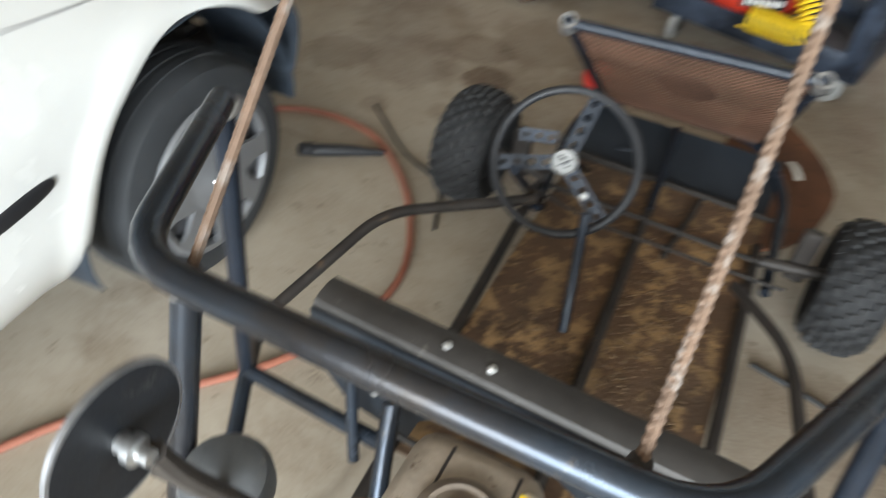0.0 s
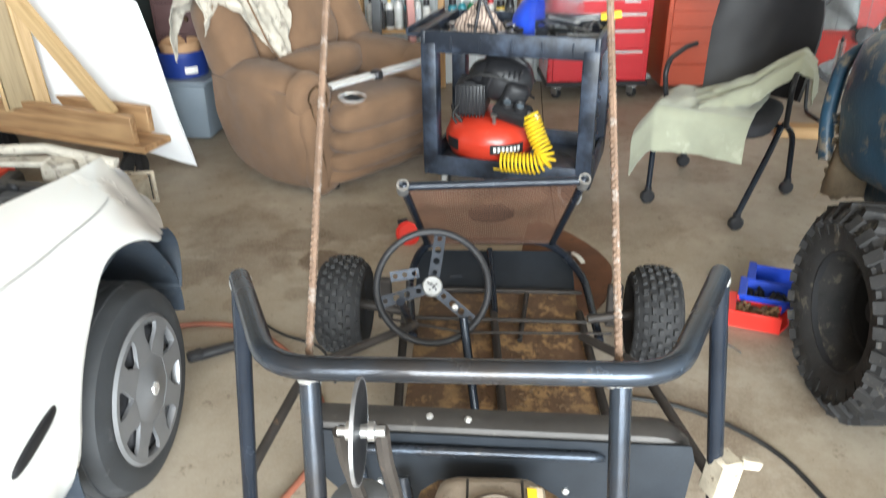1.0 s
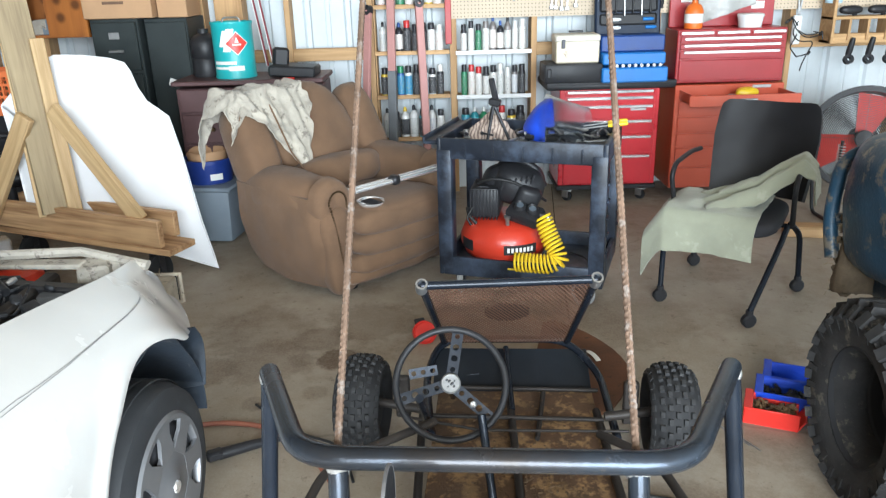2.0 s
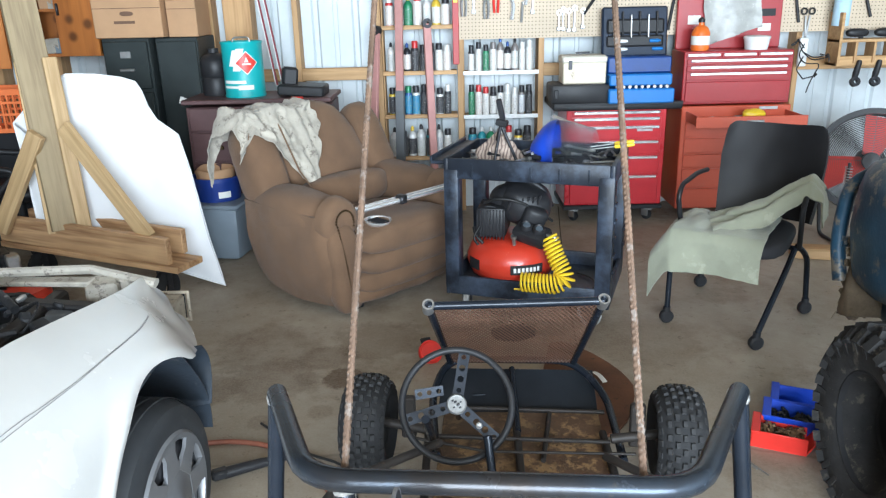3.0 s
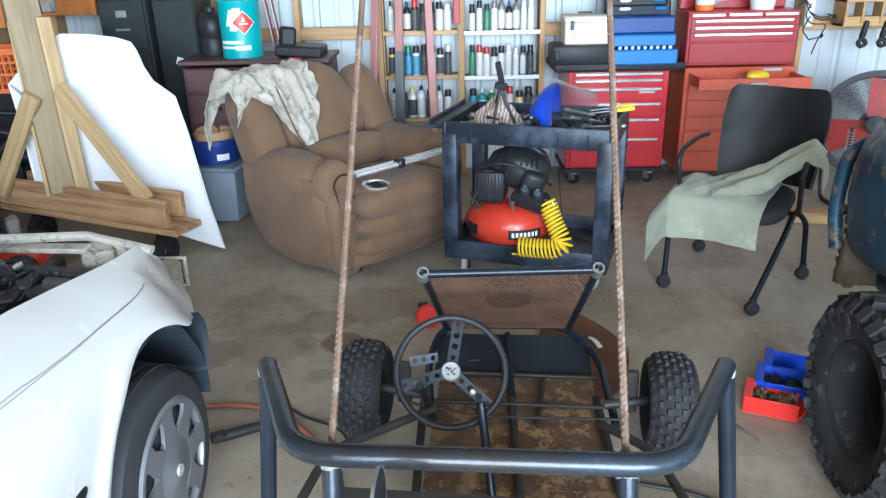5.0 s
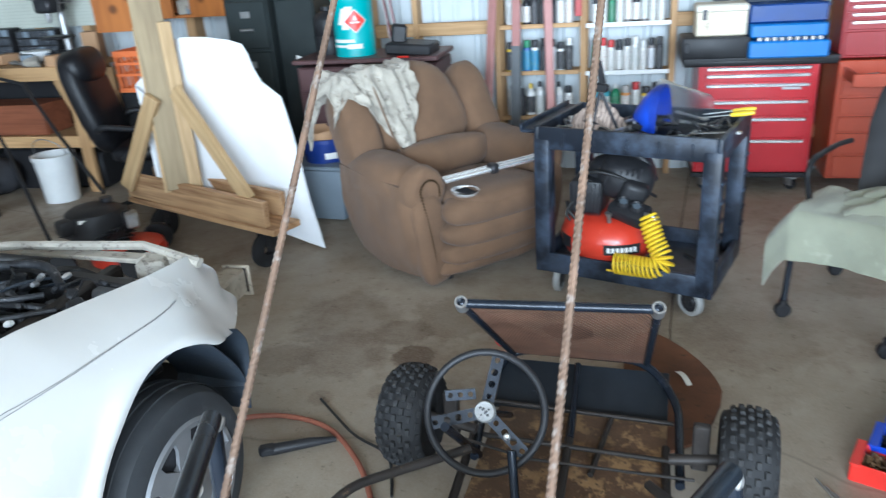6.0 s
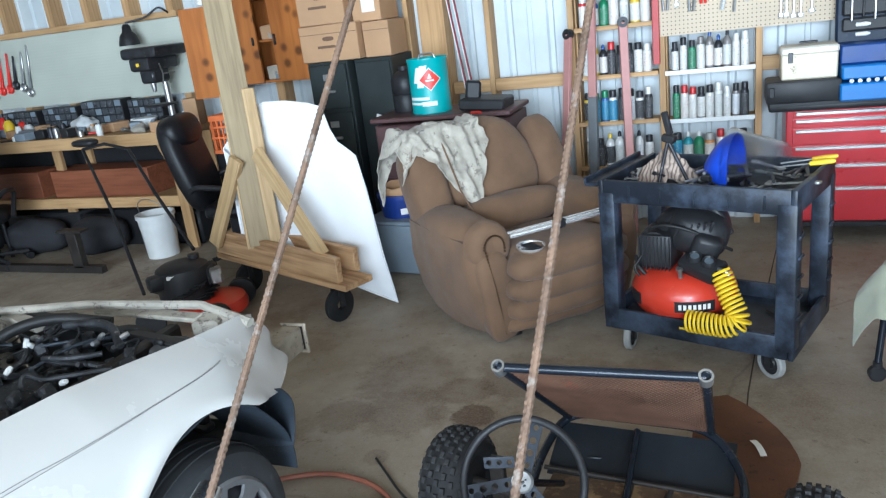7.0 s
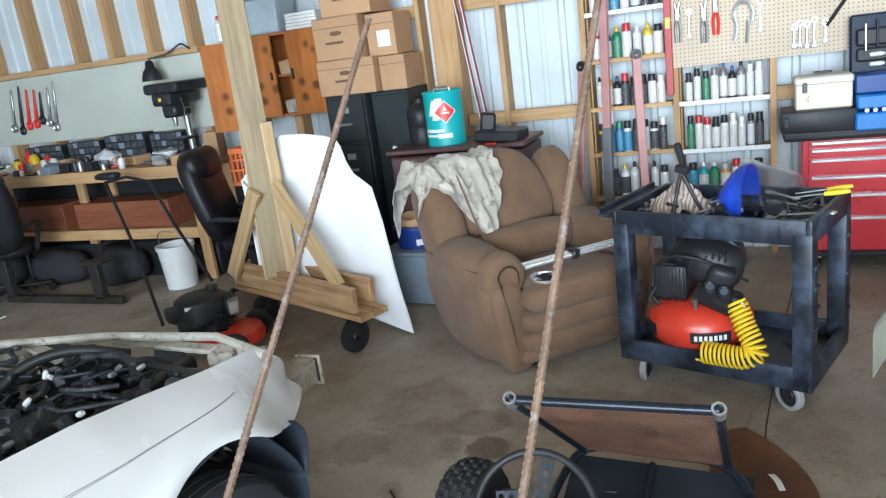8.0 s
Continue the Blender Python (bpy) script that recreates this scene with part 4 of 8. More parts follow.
for x in (-0.125, -0.09, -0.055):
    part("tread_band", Shape().lathe([(0.3135, x - 0.012), (0.3165, x - 0.010), (0.3165, x + 0.010), (0.3135, x + 0.012)], 64, pose(0, 0, 0, 0, 90, 0), closed=True), M_TYREG, cw)
cov = Shape().lathe([(0.0, 0.012), (0.03, 0.012), (0.04, 0.006), (0.10, 0.002), (0.115, -0.002)], 42, pose(0, 0, 0, 0, 90, 0))
WIDER = Matrix.Diagonal((1.0, 1.155, 1.155, 1))
cov = part("wheel_cover", cov, M_ALU, cw, "silver plastic wheel cover")
cov.matrix_basis = WIDER
part("cover_rim", Shape().lathe([(0.168, -0.006), (0.172, 0.004), (0.185, 0.004), (0.196, -0.006), (0.196, -0.014), (0.168, -0.014)], 56, pose(0, 0, 0, 0, 90, 0), closed=True), M_ALU, cw).matrix_basis = WIDER
spk = Shape().prism([(0.085, -0.038), (0.115, -0.032), (0.145, -0.026), (0.172, -0.034), (0.172, 0.034), (0.145, 0.026), (0.115, 0.032), (0.085, 0.038)], 0.010, pose(-0.006, 0, 0, 90, 0, 90)).mesh("cover_spoke")
for k in range(8):
    part("cover_spoke", spk, M_ALU, cw).matrix_basis = WIDER @ Matrix.Rotation(2 * math.pi * k / 8, 4, "X")
part("centre_mark", Shape().lathe([(0, 0.014), (0.018, 0.014), (0.02, 0.010)], 20, pose(0.002, 0, 0, 0, 90, 0)), M_CHROME, cw)
def liner(u, v):
    a = radians(-2 + 192 * u)
    r = 0.388 + 0.008 * math.sin(u * 22)
    return (-0.24 + 0.235 * v, r * math.cos(a), 0.30 + r * math.sin(a))
part("arch_liner", Shape().sheet(liner, 40, 6, 0.004), M_LINER, car, "torn black plastic wheel arch liner", sharp=60)
part("liner_flap", Shape().sheet(lambda u, v: (-0.24 + 0.24 * u, 0.345 + 0.05 * math.sin(v * 3) + 0.03 * u, 0.36 + 0.20 * v + 0.02 * u), 8, 10, 0.004).ruffle(0.012, 7), M_LINER, car, "loose hanging liner flap")
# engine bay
# added near-black slab: the shade deep in the bay, as colour
part("bay_floor", Shape().box((-0.85, -0.15, 0.36), (1.35, 1.25, 0.05), bevel=0.01), M_BLACK_SHADE, car)
part("bay_wall", Shape().box((-0.47, 0.0, 0.55), (0.05, 1.0, 0.36), bevel=0.01), M_OLDST, car)
part("bulkhead", Shape().box((-0.85, -0.80, 0.68), (1.4, 0.05, 0.62), bevel=0.01), M_OLDST, car)
M_SUPPORT = mat("dirty chipped cream paint", (0.40, 0.37, 0.315), 0.6, 0, 0.25, 12, (0.16, 0.14, 0.12), 0.56, 0.3)
for nm, sup in (("upper_tube", Shape().tube([(-0.17, 0.52, 0.735), (-0.40, 0.57, 0.765), (-0.85, 0.50, 0.785), (-1.45, 0.33, 0.79)], 0.015, 8)),
                ("lower_tube", Shape().tube([(-0.20, 0.52, 0.42), (-1.40, 0.30, 0.42)], 0.03, 8)),
                ("tie_bar", Shape().box((-0.62, 0.53, 0.745), (0.5, 0.05, 0.018), (0, 0, -5), 0.004)),
                ("tie_bar", Shape().box((-1.12, 0.42, 0.76), (0.45, 0.06, 0.02), (0, 0, -18), 0.004)),
                ("lamp_bracket", Shape().box((-0.34, 0.52, 0.72), (0.10, 0.08, 0.06), (10, 0, 10), 0.01)),
                ("side_panel", Shape().box((-0.30, 0.545, 0.60), (0.10, 0.05, 0.30), bevel=0.01)),
                ("side_panel", Shape().box((-1.20, 0.40, 0.60), (0.10, 0.05, 0.30), bevel=0.01))):
    part(nm, sup.ruffle(0.010, 14), M_SUPPORT, car, "chipped cream front panel member")
far = Shape().sheet(lambda u, v: (-1.42 - 0.12 * v, 0.55 - 1.3 * u, 0.83 + 0.02 * u - 0.10 * v * v), 16, 5, 0.004)
part("far_fender", far, M_WHITECAR, car, "dirty white far fender edge")
horn = part("frame_horn", Shape().box((-0.26, 0.70, 0.51), (0.08, 0.34, 0.10), (0, 0, 2), 0.008).box((-0.26, 0.868, 0.565), (0.11, 0.012, 0.012), (0, 0, 2), 0.003).box((-0.26, 0.868, 0.455), (0.11, 0.012, 0.012), (0, 0, 2), 0.003).box((-0.309, 0.868, 0.51), (0.012, 0.012, 0.12), (0, 0, 2), 0.003).box((-0.211, 0.868, 0.51), (0.012, 0.012, 0.12), (0, 0, 2), 0.003), mat("dirty cream horn paint", (0.36, 0.31, 0.24), 0.7, 0.1, 0.3, 12, (0.12, 0.09, 0.07), 0.58), car, "dirty cream bumper frame horn")
# the horn is solid; this dark plate paints the shade of its hollow
part("horn_opening", Shape().box((-0.267, 0.8715, 0.51), (0.082, 0.004, 0.096), (0, 0, 2)), M_BLACK_SHADE, horn, "dark plate painted as the shade in the open end")
rng = random.Random(5)
block = part("engine", Shape().box((-0.80, -0.10, 0.56), (0.50, 0.42, 0.26), (0, 0, 8), 0.03, 2), M_GREASE, car, "greasy engine block")
part("rocker_cover", Shape().box((-0.72, -0.02, 0.71), (0.36, 0.16, 0.07), (0, 0, 8), 0.02, 2), M_GREASE, block)
en = Shape()
for i in range(420):
    x, y = rng.uniform(-1.3, -0.34), rng.uniform(-0.70, 0.36)
    en.box((x, y, rng.uniform(0.56, 0.76)), (rng.uniform(0.015, 0.06), rng.uniform(0.015, 0.06), rng.uniform(0.015, 0.06)), (rng.uniform(-30, 30), rng.uniform(-30, 30), rng.uniform(0, 90)), 0.006)
tagged(part("engine_clutter", en, M_GREASE, car, "crowded greasy engine fittings"), kind="stuff")
part("radiator", Shape().box((-0.80, 0.455, 0.57), (1.02, 0.035, 0.29), (0, 0, -11), 0.008), M_BLACK_SHADE, car, "black radiator core")
for k in range(2):
    part("radiator_tank", Shape().box((-0.80 + 0.003 * k, 0.452, 0.425 + 0.295 * k), (1.04, 0.05, 0.03), (0, 0, -11), 0.008), M_PLAST, car)
fan = Shape().lathe([(0.15, -0.03), (0.17, -0.03), (0.17, 0.03), (0.15, 0.03)], 32, pose(-0.62, 0.42, 0.57, 90, 0, 12), closed=True)
for k in range(6):
    part("fan_blade", Shape().prism([(0.02, -0.02), (0.15, -0.045), (0.15, 0.02), (0.02, 0.015)], 0.004, pose(-0.62, 0.42, 0.57, 90, 0, 12) @ pose(0, 0, 0, 20, 0, 60 * k)), M_PLAST, car)
part("radiator_fan", fan, M_PLAST, car, "black radiator fan in its shroud")
for k in range(60):
    p = [Vector((rng.uniform(-1.3, -0.40), rng.uniform(-0.6, 0.40), rng.uniform(0.70, 0.80)))]
    for j in range(4):
        q = p[-1] + Vector((rng.uniform(-0.16, 0.16), rng.uniform(-0.16, 0.16), rng.uniform(-0.05, 0.05)))
        p.append(Vector((min(-0.36, max(-1.34, q.x)), min(0.42, max(-0.7, q.y)), min(0.80, q.z))))
    rod(car, "bay_hose", p, rng.choice((0.003, 0.004, 0.005, 0.009)), rng.choice((M_CABLE, M_GREASE, M_LINER, M_GREASE, M_GREASE)), "", 0.08, 7)

for k in range(46):
    c = (rng.uniform(-1.25, -0.38), rng.uniform(-0.6, 0.36), rng.uniform(0.74, 0.80))
    part("fitting", Shape().lathe([(0, -0.014), (0.007, -0.014), (0.010, 0.0), (0.007, 0.014), (0, 0.014)], 8, pose(*c, rng.uniform(0, 180), rng.uniform(0, 90), 0)), rng.choice((M_STEEL, M_WHITEPL, M_ALU, M_GREASE)), car)
rod(car, "radiator_hose", [(-0.95, 0.02, 0.66), (-0.93, 0.18, 0.80), (-0.80, 0.30, 0.83), (-0.62, 0.38, 0.78)], 0.019, M_CABLE, "black corrugated intake hose", 0.12, 12)
rod(car, "radiator_hose", [(-0.74, 0.30, 0.80), (-0.58, 0.34, 0.80), (-0.48, 0.26, 0.76)], 0.014, M_GREASE, "grey coolant pipe", 0.08, 12)
part("washer_tank", Shape().box((-0.40, 0.38, 0.63), (0.10, 0.12, 0.18), (0, 0, 6), 0.02, 2), mat("dirty grey tank", (0.10, 0.105, 0.11), 0.6, 0, 0.2, 14), car, "dirty grey washer tank")

# ---- loose hood leaning on a timber stand with casters ----
hood_px = [(-1.436, 0.965), (-1.31, 1.09), (-1.20, 1.185), (-1.108, 1.228), (-0.95, 1.224), (-0.80, 1.203), (-0.72, 1.178), (-0.690, 1.13), (-0.659, 1.042), (-0.615, 0.968), (-0.50, 0.882), (-0.445, 0.68), (-0.363, 0.284), (-0.288, 0.008), (-0.62, 0.12), (-1.00, 0.28), (-1.362, 0.408), (-1.403, 0.776)]
cx, cz = -1.13, 0.75
def hood_f(u, v):
    n = len(hood_px)
    k = u * n
    i, f = int(k) % n, k - int(k)
    ax, az = hood_px[i]
    bx, bz = hood_px[(i + 1) % n]
    x, z = ax + (bx - ax) * f, az + (bz - az) * f
    x, z = cx + (x - cx) * v, cz + (z - cz) * v
    return (x, 4.238 + 0.16 * z - 0.010 * (1 - v * v) - 0.012 * math.exp(-((v - 0.80) / 0.05) ** 2), z)
hd = Shape().sheet(hood_f, 6 * len(hood_px), 10, 0.003)
bmesh.ops.remove_doubles(hd.bm, verts=list(hd.bm.verts), dist=0.0008)
hood = thing("car_hood", pose(0, 0, 0), "loose white car hood leaning against the timber stand", "car hood")
part("panel", hd, M_WHITEIN, hood, sharp=60)
part("rolled_edge", Shape().tube([Vector(hood_f(i / (4 * len(hood_px)), 0.998)) for i in range(4 * len(hood_px) + 1)], 0.006, 6), M_WHITEIN, hood, sharp=60)

st = thing("timber_stand", pose(0, 0, 0), "treated timber post on a braced beam base with caster wheels", "timber stand")
def beam(name, a, b, w, h, m, roll=0.0):
    """A sawn board from a to b."""
    a, b = Vector(a), Vector(b)
    o = part(name, Shape().box((0, 0, 0), ((b - a).length, w, h), bevel=0.004), m, st)
    q = (b - a).to_track_quat("X", "Z").to_matrix().to_4x4()
    o.matrix_basis = Matrix.Translation((a + b) / 2) @ q @ pose(0, 0, 0, roll, 0, 0)
    return o
M_ST = [wood("stand timber", l, d, "x", 9) for l, d in (((0.345, 0.265, 0.150), (0.23, 0.17, 0.095)), ((0.54, 0.375, 0.195), (0.39, 0.255, 0.115)))]
beam("post", (-1.142, 4.215, 0.38), (-1.552, 4.80, 3.36), 0.10, 0.172, M_ST[0], 90)
beam("post_cleat", (-1.222, 4.20, 0.36), (-1.309, 4.35, 1.305), 0.045, 0.06, M_ST[1], 90)
beam("post_cleat", (-1.042, 4.205, 0.36), (-1.150, 4.365, 1.325), 0.045, 0.075, M_ST[1], 90)
beam("base_beam", (-1.62, 4.37, 0.36), (-0.47, 3.93, 0.325), 0.042, 0.155, M_TREAT)
beam("base_beam", (-1.52, 4.52, 0.36), (-0.44, 4.09, 0.335), 0.04, 0.14, M_TREAT)
beam("base_plate", (-1.60, 4.45, 0.26), (-0.38, 3.97, 0.235), 0.21, 0.036, M_TREAT)
beam("brace", (-1.215, 4.21, 0.93), (-1.575, 4.29, 0.36), 0.038, 0.095, M_ST[1])
beam("brace", (-1.05, 4.19, 0.97), (-0.595, 4.00, 0.385), 0.038, 0.095, M_ST[1])
for x, y in ((-0.53, 3.97), (-1.42, 4.36)):
    c0 = part("caster", Shape().lathe([(0.03, -0.02), (0.085, -0.02), (0.10, -0.012), (0.10, 0.012), (0.085, 0.02), (0.03, 0.02)], 24, pose(x, y, 0.102, 0, 90, -20), closed=True), M_TYRE, st, "black treaded caster wheel")
    part("caster_fork", Shape().box((x, y, 0.215), (0.06, 0.06, 0.016), bevel=0.004).box((x - 0.03, y + 0.010, 0.155), (0.006, 0.04, 0.12), (0, 0, -20)).box((x + 0.03, y - 0.010, 0.155), (0.006, 0.04, 0.12), (0, 0, -20)), M_TOOLDK, st)

# ---- recliner ----
rec = thing("recliner", pose(0.475, 3.70, 0, 0, 0, -42) @ Matrix.Scale(0.97, 4), "overstuffed brown fabric recliner with nailhead trim", "recliner")
# local frame: x towards its front, y across it, origin at the near front corner
def cush(name, c, s, rot=(0, 0, 0), power=3.2, rfl=0.010, label="", n=(22, 30)):
    return part(name, Shape().blob(c, s, rot, power, n).ruffle(rfl, 5).ruffle(rfl * 0.35, 17), M_BROWN, rec, label, sharp=80)
def flank(side):
    """A side panel that bulges under the arm and tucks in towards the floor."""
    def f(u, v):
        low = 0.045 + 0.06 * (1 - u) ** 3
        z = low + (0.58 - low) * v
        x0, x1 = -0.72 + 0.07 * (1 - v) ** 3, -0.005 + 0.02 * math.sin(math.pi * v)
        y = -0.072 + (0.05 + 0.095 * u ** 2) * (1 - v) ** 3 - 0.02 * math.sin(math.pi * u) + 0.055 * max(0.0, (u - 0.86) / 0.14) ** 2
        return (x0 + (x1 - x0) * u, y if side > 0 else 0.92 - y, z)
    return Shape().sheet(f, 30, 22, 0.03 * side).ruffle(0.008, 6).ruffle(0.003, 19)
part("side_panel", flank(1), M_BROWN, rec, sharp=80)
part("side_panel", flank(-1), M_BROWN, rec, sharp=80)
cush("base", (-0.32, 0.46, 0.26), (0.72, 0.74, 0.42), power=6)
for y in (0.05, 0.87):
    cush("armrest", (-0.375, y, 0.535), (0.75, 0.29, 0.275), (0, 2, 0), 2.5, 0.014)
    part("arm_front", Shape().lathe([(0.0, 0.024), (0.050, 0.026), (0.070, 0.030), (0.092, 0.026), (0.112, 0.012), (0.124, -0.012), (0.128, -0.05)], 40, pose(-0.030, y, 0.545, 0, 90, 0)).ruffle(0.004, 14), M_BROWN, rec, "rolled arm front", sharp=80)
    cush("arm_post", (-0.050, y + (0.020 if y < 0.4 else -0.020), 0.27), (0.14, 0.20, 0.52), (9 if y < 0.4 else -9, 3, 0), 3.4, 0.006)
cush("seat_cushion", (-0.13, 0.46, 0.42), (0.60, 0.62, 0.20), (0, -3, 0), 4)
cush("footrest", (0.055, 0.46, 0.425), (0.24, 0.72, 0.17), (0, 6, 0), 2.8, 0.014)
cush("footrest_middle", (0.040, 0.46, 0.305), (0.24, 0.74, 0.17), (0, 2, 0), 2.8, 0.014)
cush("footrest_lower", (0.015, 0.46, 0.195), (0.23, 0.75, 0.16), (0, -4, 0), 2.9, 0.012)
cush("footrest_hem", (-0.035, 0.46, 0.10), (0.22, 0.76, 0.13), (0, -16, 0), 3.2, 0.010)
cush("backrest", (-0.74, 0.46, 0.775), (0.30, 0.64, 0.60), (0, -30, 0), 2.7, 0.018)
cush("lumbar_pad", (-0.47, 0.46, 0.565), (0.27, 0.64, 0.22), (0, -14, 0), 2.8, 0.016)
cush("back_wing", (-0.71, 0.05, 0.735), (0.27, 0.24, 0.60), (0, -30, 0), 2.8, 0.014)
cush("back_wing", (-0.71, 0.87, 0.735), (0.27, 0.24, 0.60), (0, -30, 0), 2.8, 0.014)
nails = []
for k in range(15):
    a = math.pi * (k / 14)
    nails.append((0.004, 0.055 - 0.058 * math.cos(a), 0.545 + 0.060 * math.sin(a)))
for k in range(29):
    f = k / 28
    nails.append((0.010 + 0.016 * math.sin(math.pi * f) - 0.012 * f, 0.000 + 0.078 * f, 0.53 - 0.46 * f))
for k in range(2):
    nails.append((0.006, 0.112, 0.53 - 0.0165 * k))
nail = Shape().lathe([(0.0065, 0), (0.005, 0.004), (0, 0.0055)], 8, pose(0, 0, 0, 0, 90, 0)).mesh("nail")
for p in nails:
    part("nail", nail, M_STUDNAIL, rec).location = p
seam = Shape().tube([(-0.36, 0.165, 0.62), (-0.50, 0.168, 0.73), (-0.66, 0.165, 0.98)], 0.005, 6)
part("seam", seam, M_BROWN, rec)
part("lever_latch", Shape().blob((-0.14, -0.012, 0.20), (0.16, 0.05, 0.06), (0, -42, 0)).ruffle(0.008, 18), M_BROWN, rec, "fabric pull latch on the side")
part("foot", Shape().lathe([(0.03, 0), (0.03, 0.06)], 12, pose(-0.10, 0.20, 0)), M_PLAST, rec)
for p in ((-0.62, 0.2), (-0.62, 0.72), (-0.10, 0.72)):
    part("foot", Shape().lathe([(0.03, 0), (0.03, 0.06)], 12, pose(p[0], p[1], 0)), M_PLAST, rec)
RM = pose(0.475, 3.70, 0, 0, 0, -42) @ Matrix.Scale(0.97, 4)
at = thing("ashtray", RM @ pose(0.07, 0.225, 0.512, 0, 3, 0), "round chrome dish on the recliner seat", "dish")
part("dish", Shape().lathe([(0, 0), (0.06, 0.002), (0.068, 0.018), (0.074, 0.02), (0.074, 0.016), (0.062, 0.0), (0, 0)], 28), M_CHROME, at)
for k in range(5):
    part("clip", Shape().tube([(-0.04 + 0.02 * k, -0.03, 0.012), (-0.03 + 0.02 * k, 0.03, 0.016)], 0.005, 6), M_TOOLDK, at)
ct = thing("chrome_tube", RM @ pose(-0.01, 0.16, 0.575, 0, 0, 0), "pair of chrome tubes on a dark clamp across the recliner arms", "chrome tube")
rod(ct, "tube", [(0, 0, 0.0), (0.16, 0.56, 0.05)], 0.014, M_CHROME, n=12)
rod(ct, "tube", [(-0.035, 0, 0.005), (0.125, 0.56, 0.055)], 0.010, M_CHROME, n=12)
part("clamp", Shape().box((0.065, 0.26, 0.025), (0.06, 0.05, 0.05), (0, 0, 0), 0.01), M_TOOLDK, ct)
def rag(u, v):
    # a cloth thrown over the near back wing: u across the back, v from the front hem over the top to the rear
    w = 0.58 - 0.10 * abs(v - 0.5)
    y = -0.10 + w * u + 0.035 * math.sin(6 * v + 2 * u)
    front = (0.09 + 0.40 * math.exp(-((u - 0.60) / 0.27) ** 2))
    rear = 0.34 - 0.16 * u
    fold = 0.013 * math.sin(24 * u + 6 * v) + 0.009 * math.sin(47 * u - 9 * v) + 0.006 * math.sin(27 * v + 8 * u)
    if v < 0.5:
        d = (0.5 - v) * 2 * front
        x, z = -0.725 + 0.55 * d + fold, 1.062 - d * 0.83 - 0.02 * math.sin(math.pi * u)
    else:
        d = (v - 0.5) * 2 * rear
        x, z = -0.725 - min(d, 0.26) - fold * 0.5, 1.062 - max(0.0, d - 0.18) * 1.6 + 0.012 * math.sin(14 * u)
    k = abs(v - 0.5)
    z -= 0.10 * max(0.0, 0.16 - u) / 0.16 * (1 + 2 * k)
    return (x, y, z + abs(fold) * 0.5)
rt = thing("rag", RM, "grey-white dirty cloth thrown over the recliner back", "cloth")
part("cloth", Shape().sheet(rag, 90, 90, 0.004).ruffle(0.010, 13).ruffle(0.007, 30), M_RAG, rt, sharp=80)

# ---- utility cart ----
CART = pose(1.504, 3.916, 0, 0, 0, -19)
cart = thing("utility_cart", CART, "scuffed black plastic two-shelf utility cart on casters", "utility cart")
CL, CW, CZ = 0.84, 0.57, 0.833


def tray(name, z, h, floor_z):
    t = part(name, Shape().box((0, 0, floor_z), (CL - 0.04, CW - 0.04, 0.02), bevel=0.004), M_BLKBODY, cart)
    for sx in (-1, 1):
        part("end_panel", Shape().box((sx * (CL / 2 - 0.012), 0, z), (0.024, CW, h), bevel=0.007, seg=2), M_BLKBODY, t)
    for sy in (-1, 1):
        part("side_panel", Shape().box((0, sy * (CW / 2 - 0.012), z), (CL - 0.046, 0.023, h - 0.002), bevel=0.007, seg=2), M_BLKBODY, t)


tray("top_tray", CZ - 0.05, 0.105, CZ - 0.075)
tray("lower_tray", 0.167, 0.105, 0.135)
for sx in (-1, 1):
    for sy in (-1, 1):
        part("leg", Shape().box((sx * (CL / 2 - 0.037), sy * (CW / 2 - 0.037), 0.465), (0.078, 0.078, 0.63), bevel=0.010, seg=2), M_BLKBODY, cart)
        c0 = (sx * (CL / 2 - 0.10), sy * (CW / 2 - 0.055), 0.068)
        turn = 62 if (sx > 0 and sy < 0) else 8 if sy < 0 else 35
        w = part("caster", Shape().lathe([(0.0, -0.010), (0.022, -0.012), (0.028, -0.006), (0.046, -0.006), (0.050, -0.014), (0.050, 0.014), (0.046, 0.006), (0.028, 0.006), (0.022, 0.012), (0, 0.010)], 26, pose(*c0, 0, 90, turn)), M_PLAST, cart)
        part("caster_tread", Shape().lathe([(0.048, -0.016), (0.062, -0.016), (0.068, -0.010), (0.068, 0.010), (0.062, 0.016), (0.048, 0.016)], 32, pose(*c0, 0, 90, turn), closed=True), M_RUBBERGR, w, "grey rubber tread")
        part("caster_fork", Shape().box((c0[0], c0[1], 0.122), (0.06, 0.06, 0.010), bevel=0.003).merge(Shape().box((-0.023, 0, 0.0), (0.004, 0.030, 0.085)).box((0.023, 0, 0.0), (0.004, 0.030, 0.085)).bm, pose(c0[0], c0[1], 0.090, 0, 0, turn)), M_TOOLDK, w)
for k in range(5):
    part("leg_rib", Shape().box((CL / 2 + 0.004, CW / 2 - 0.05, 0.30 + 0.085 * k), (0.012, 0.06, 0.014), bevel=0.003), M_BLKBODY, cart)
    part("leg_rib", Shape().box((CL / 2 + 0.004, -CW / 2 + 0.05, 0.30 + 0.085 * k), (0.012, 0.06, 0.014), bevel=0.003), M_BLKBODY, cart)

part("handle_shelf", Shape().box((-CL / 2 - 0.035, 0, CZ - 0.022), (0.072, CW, 0.02), bevel=0.006).box((-CL / 2 - 0.066, 0, CZ - 0.006), (0.014, CW, 0.03), bevel=0.005), M_BLKBODY, cart, "moulded handle shelf at the end")
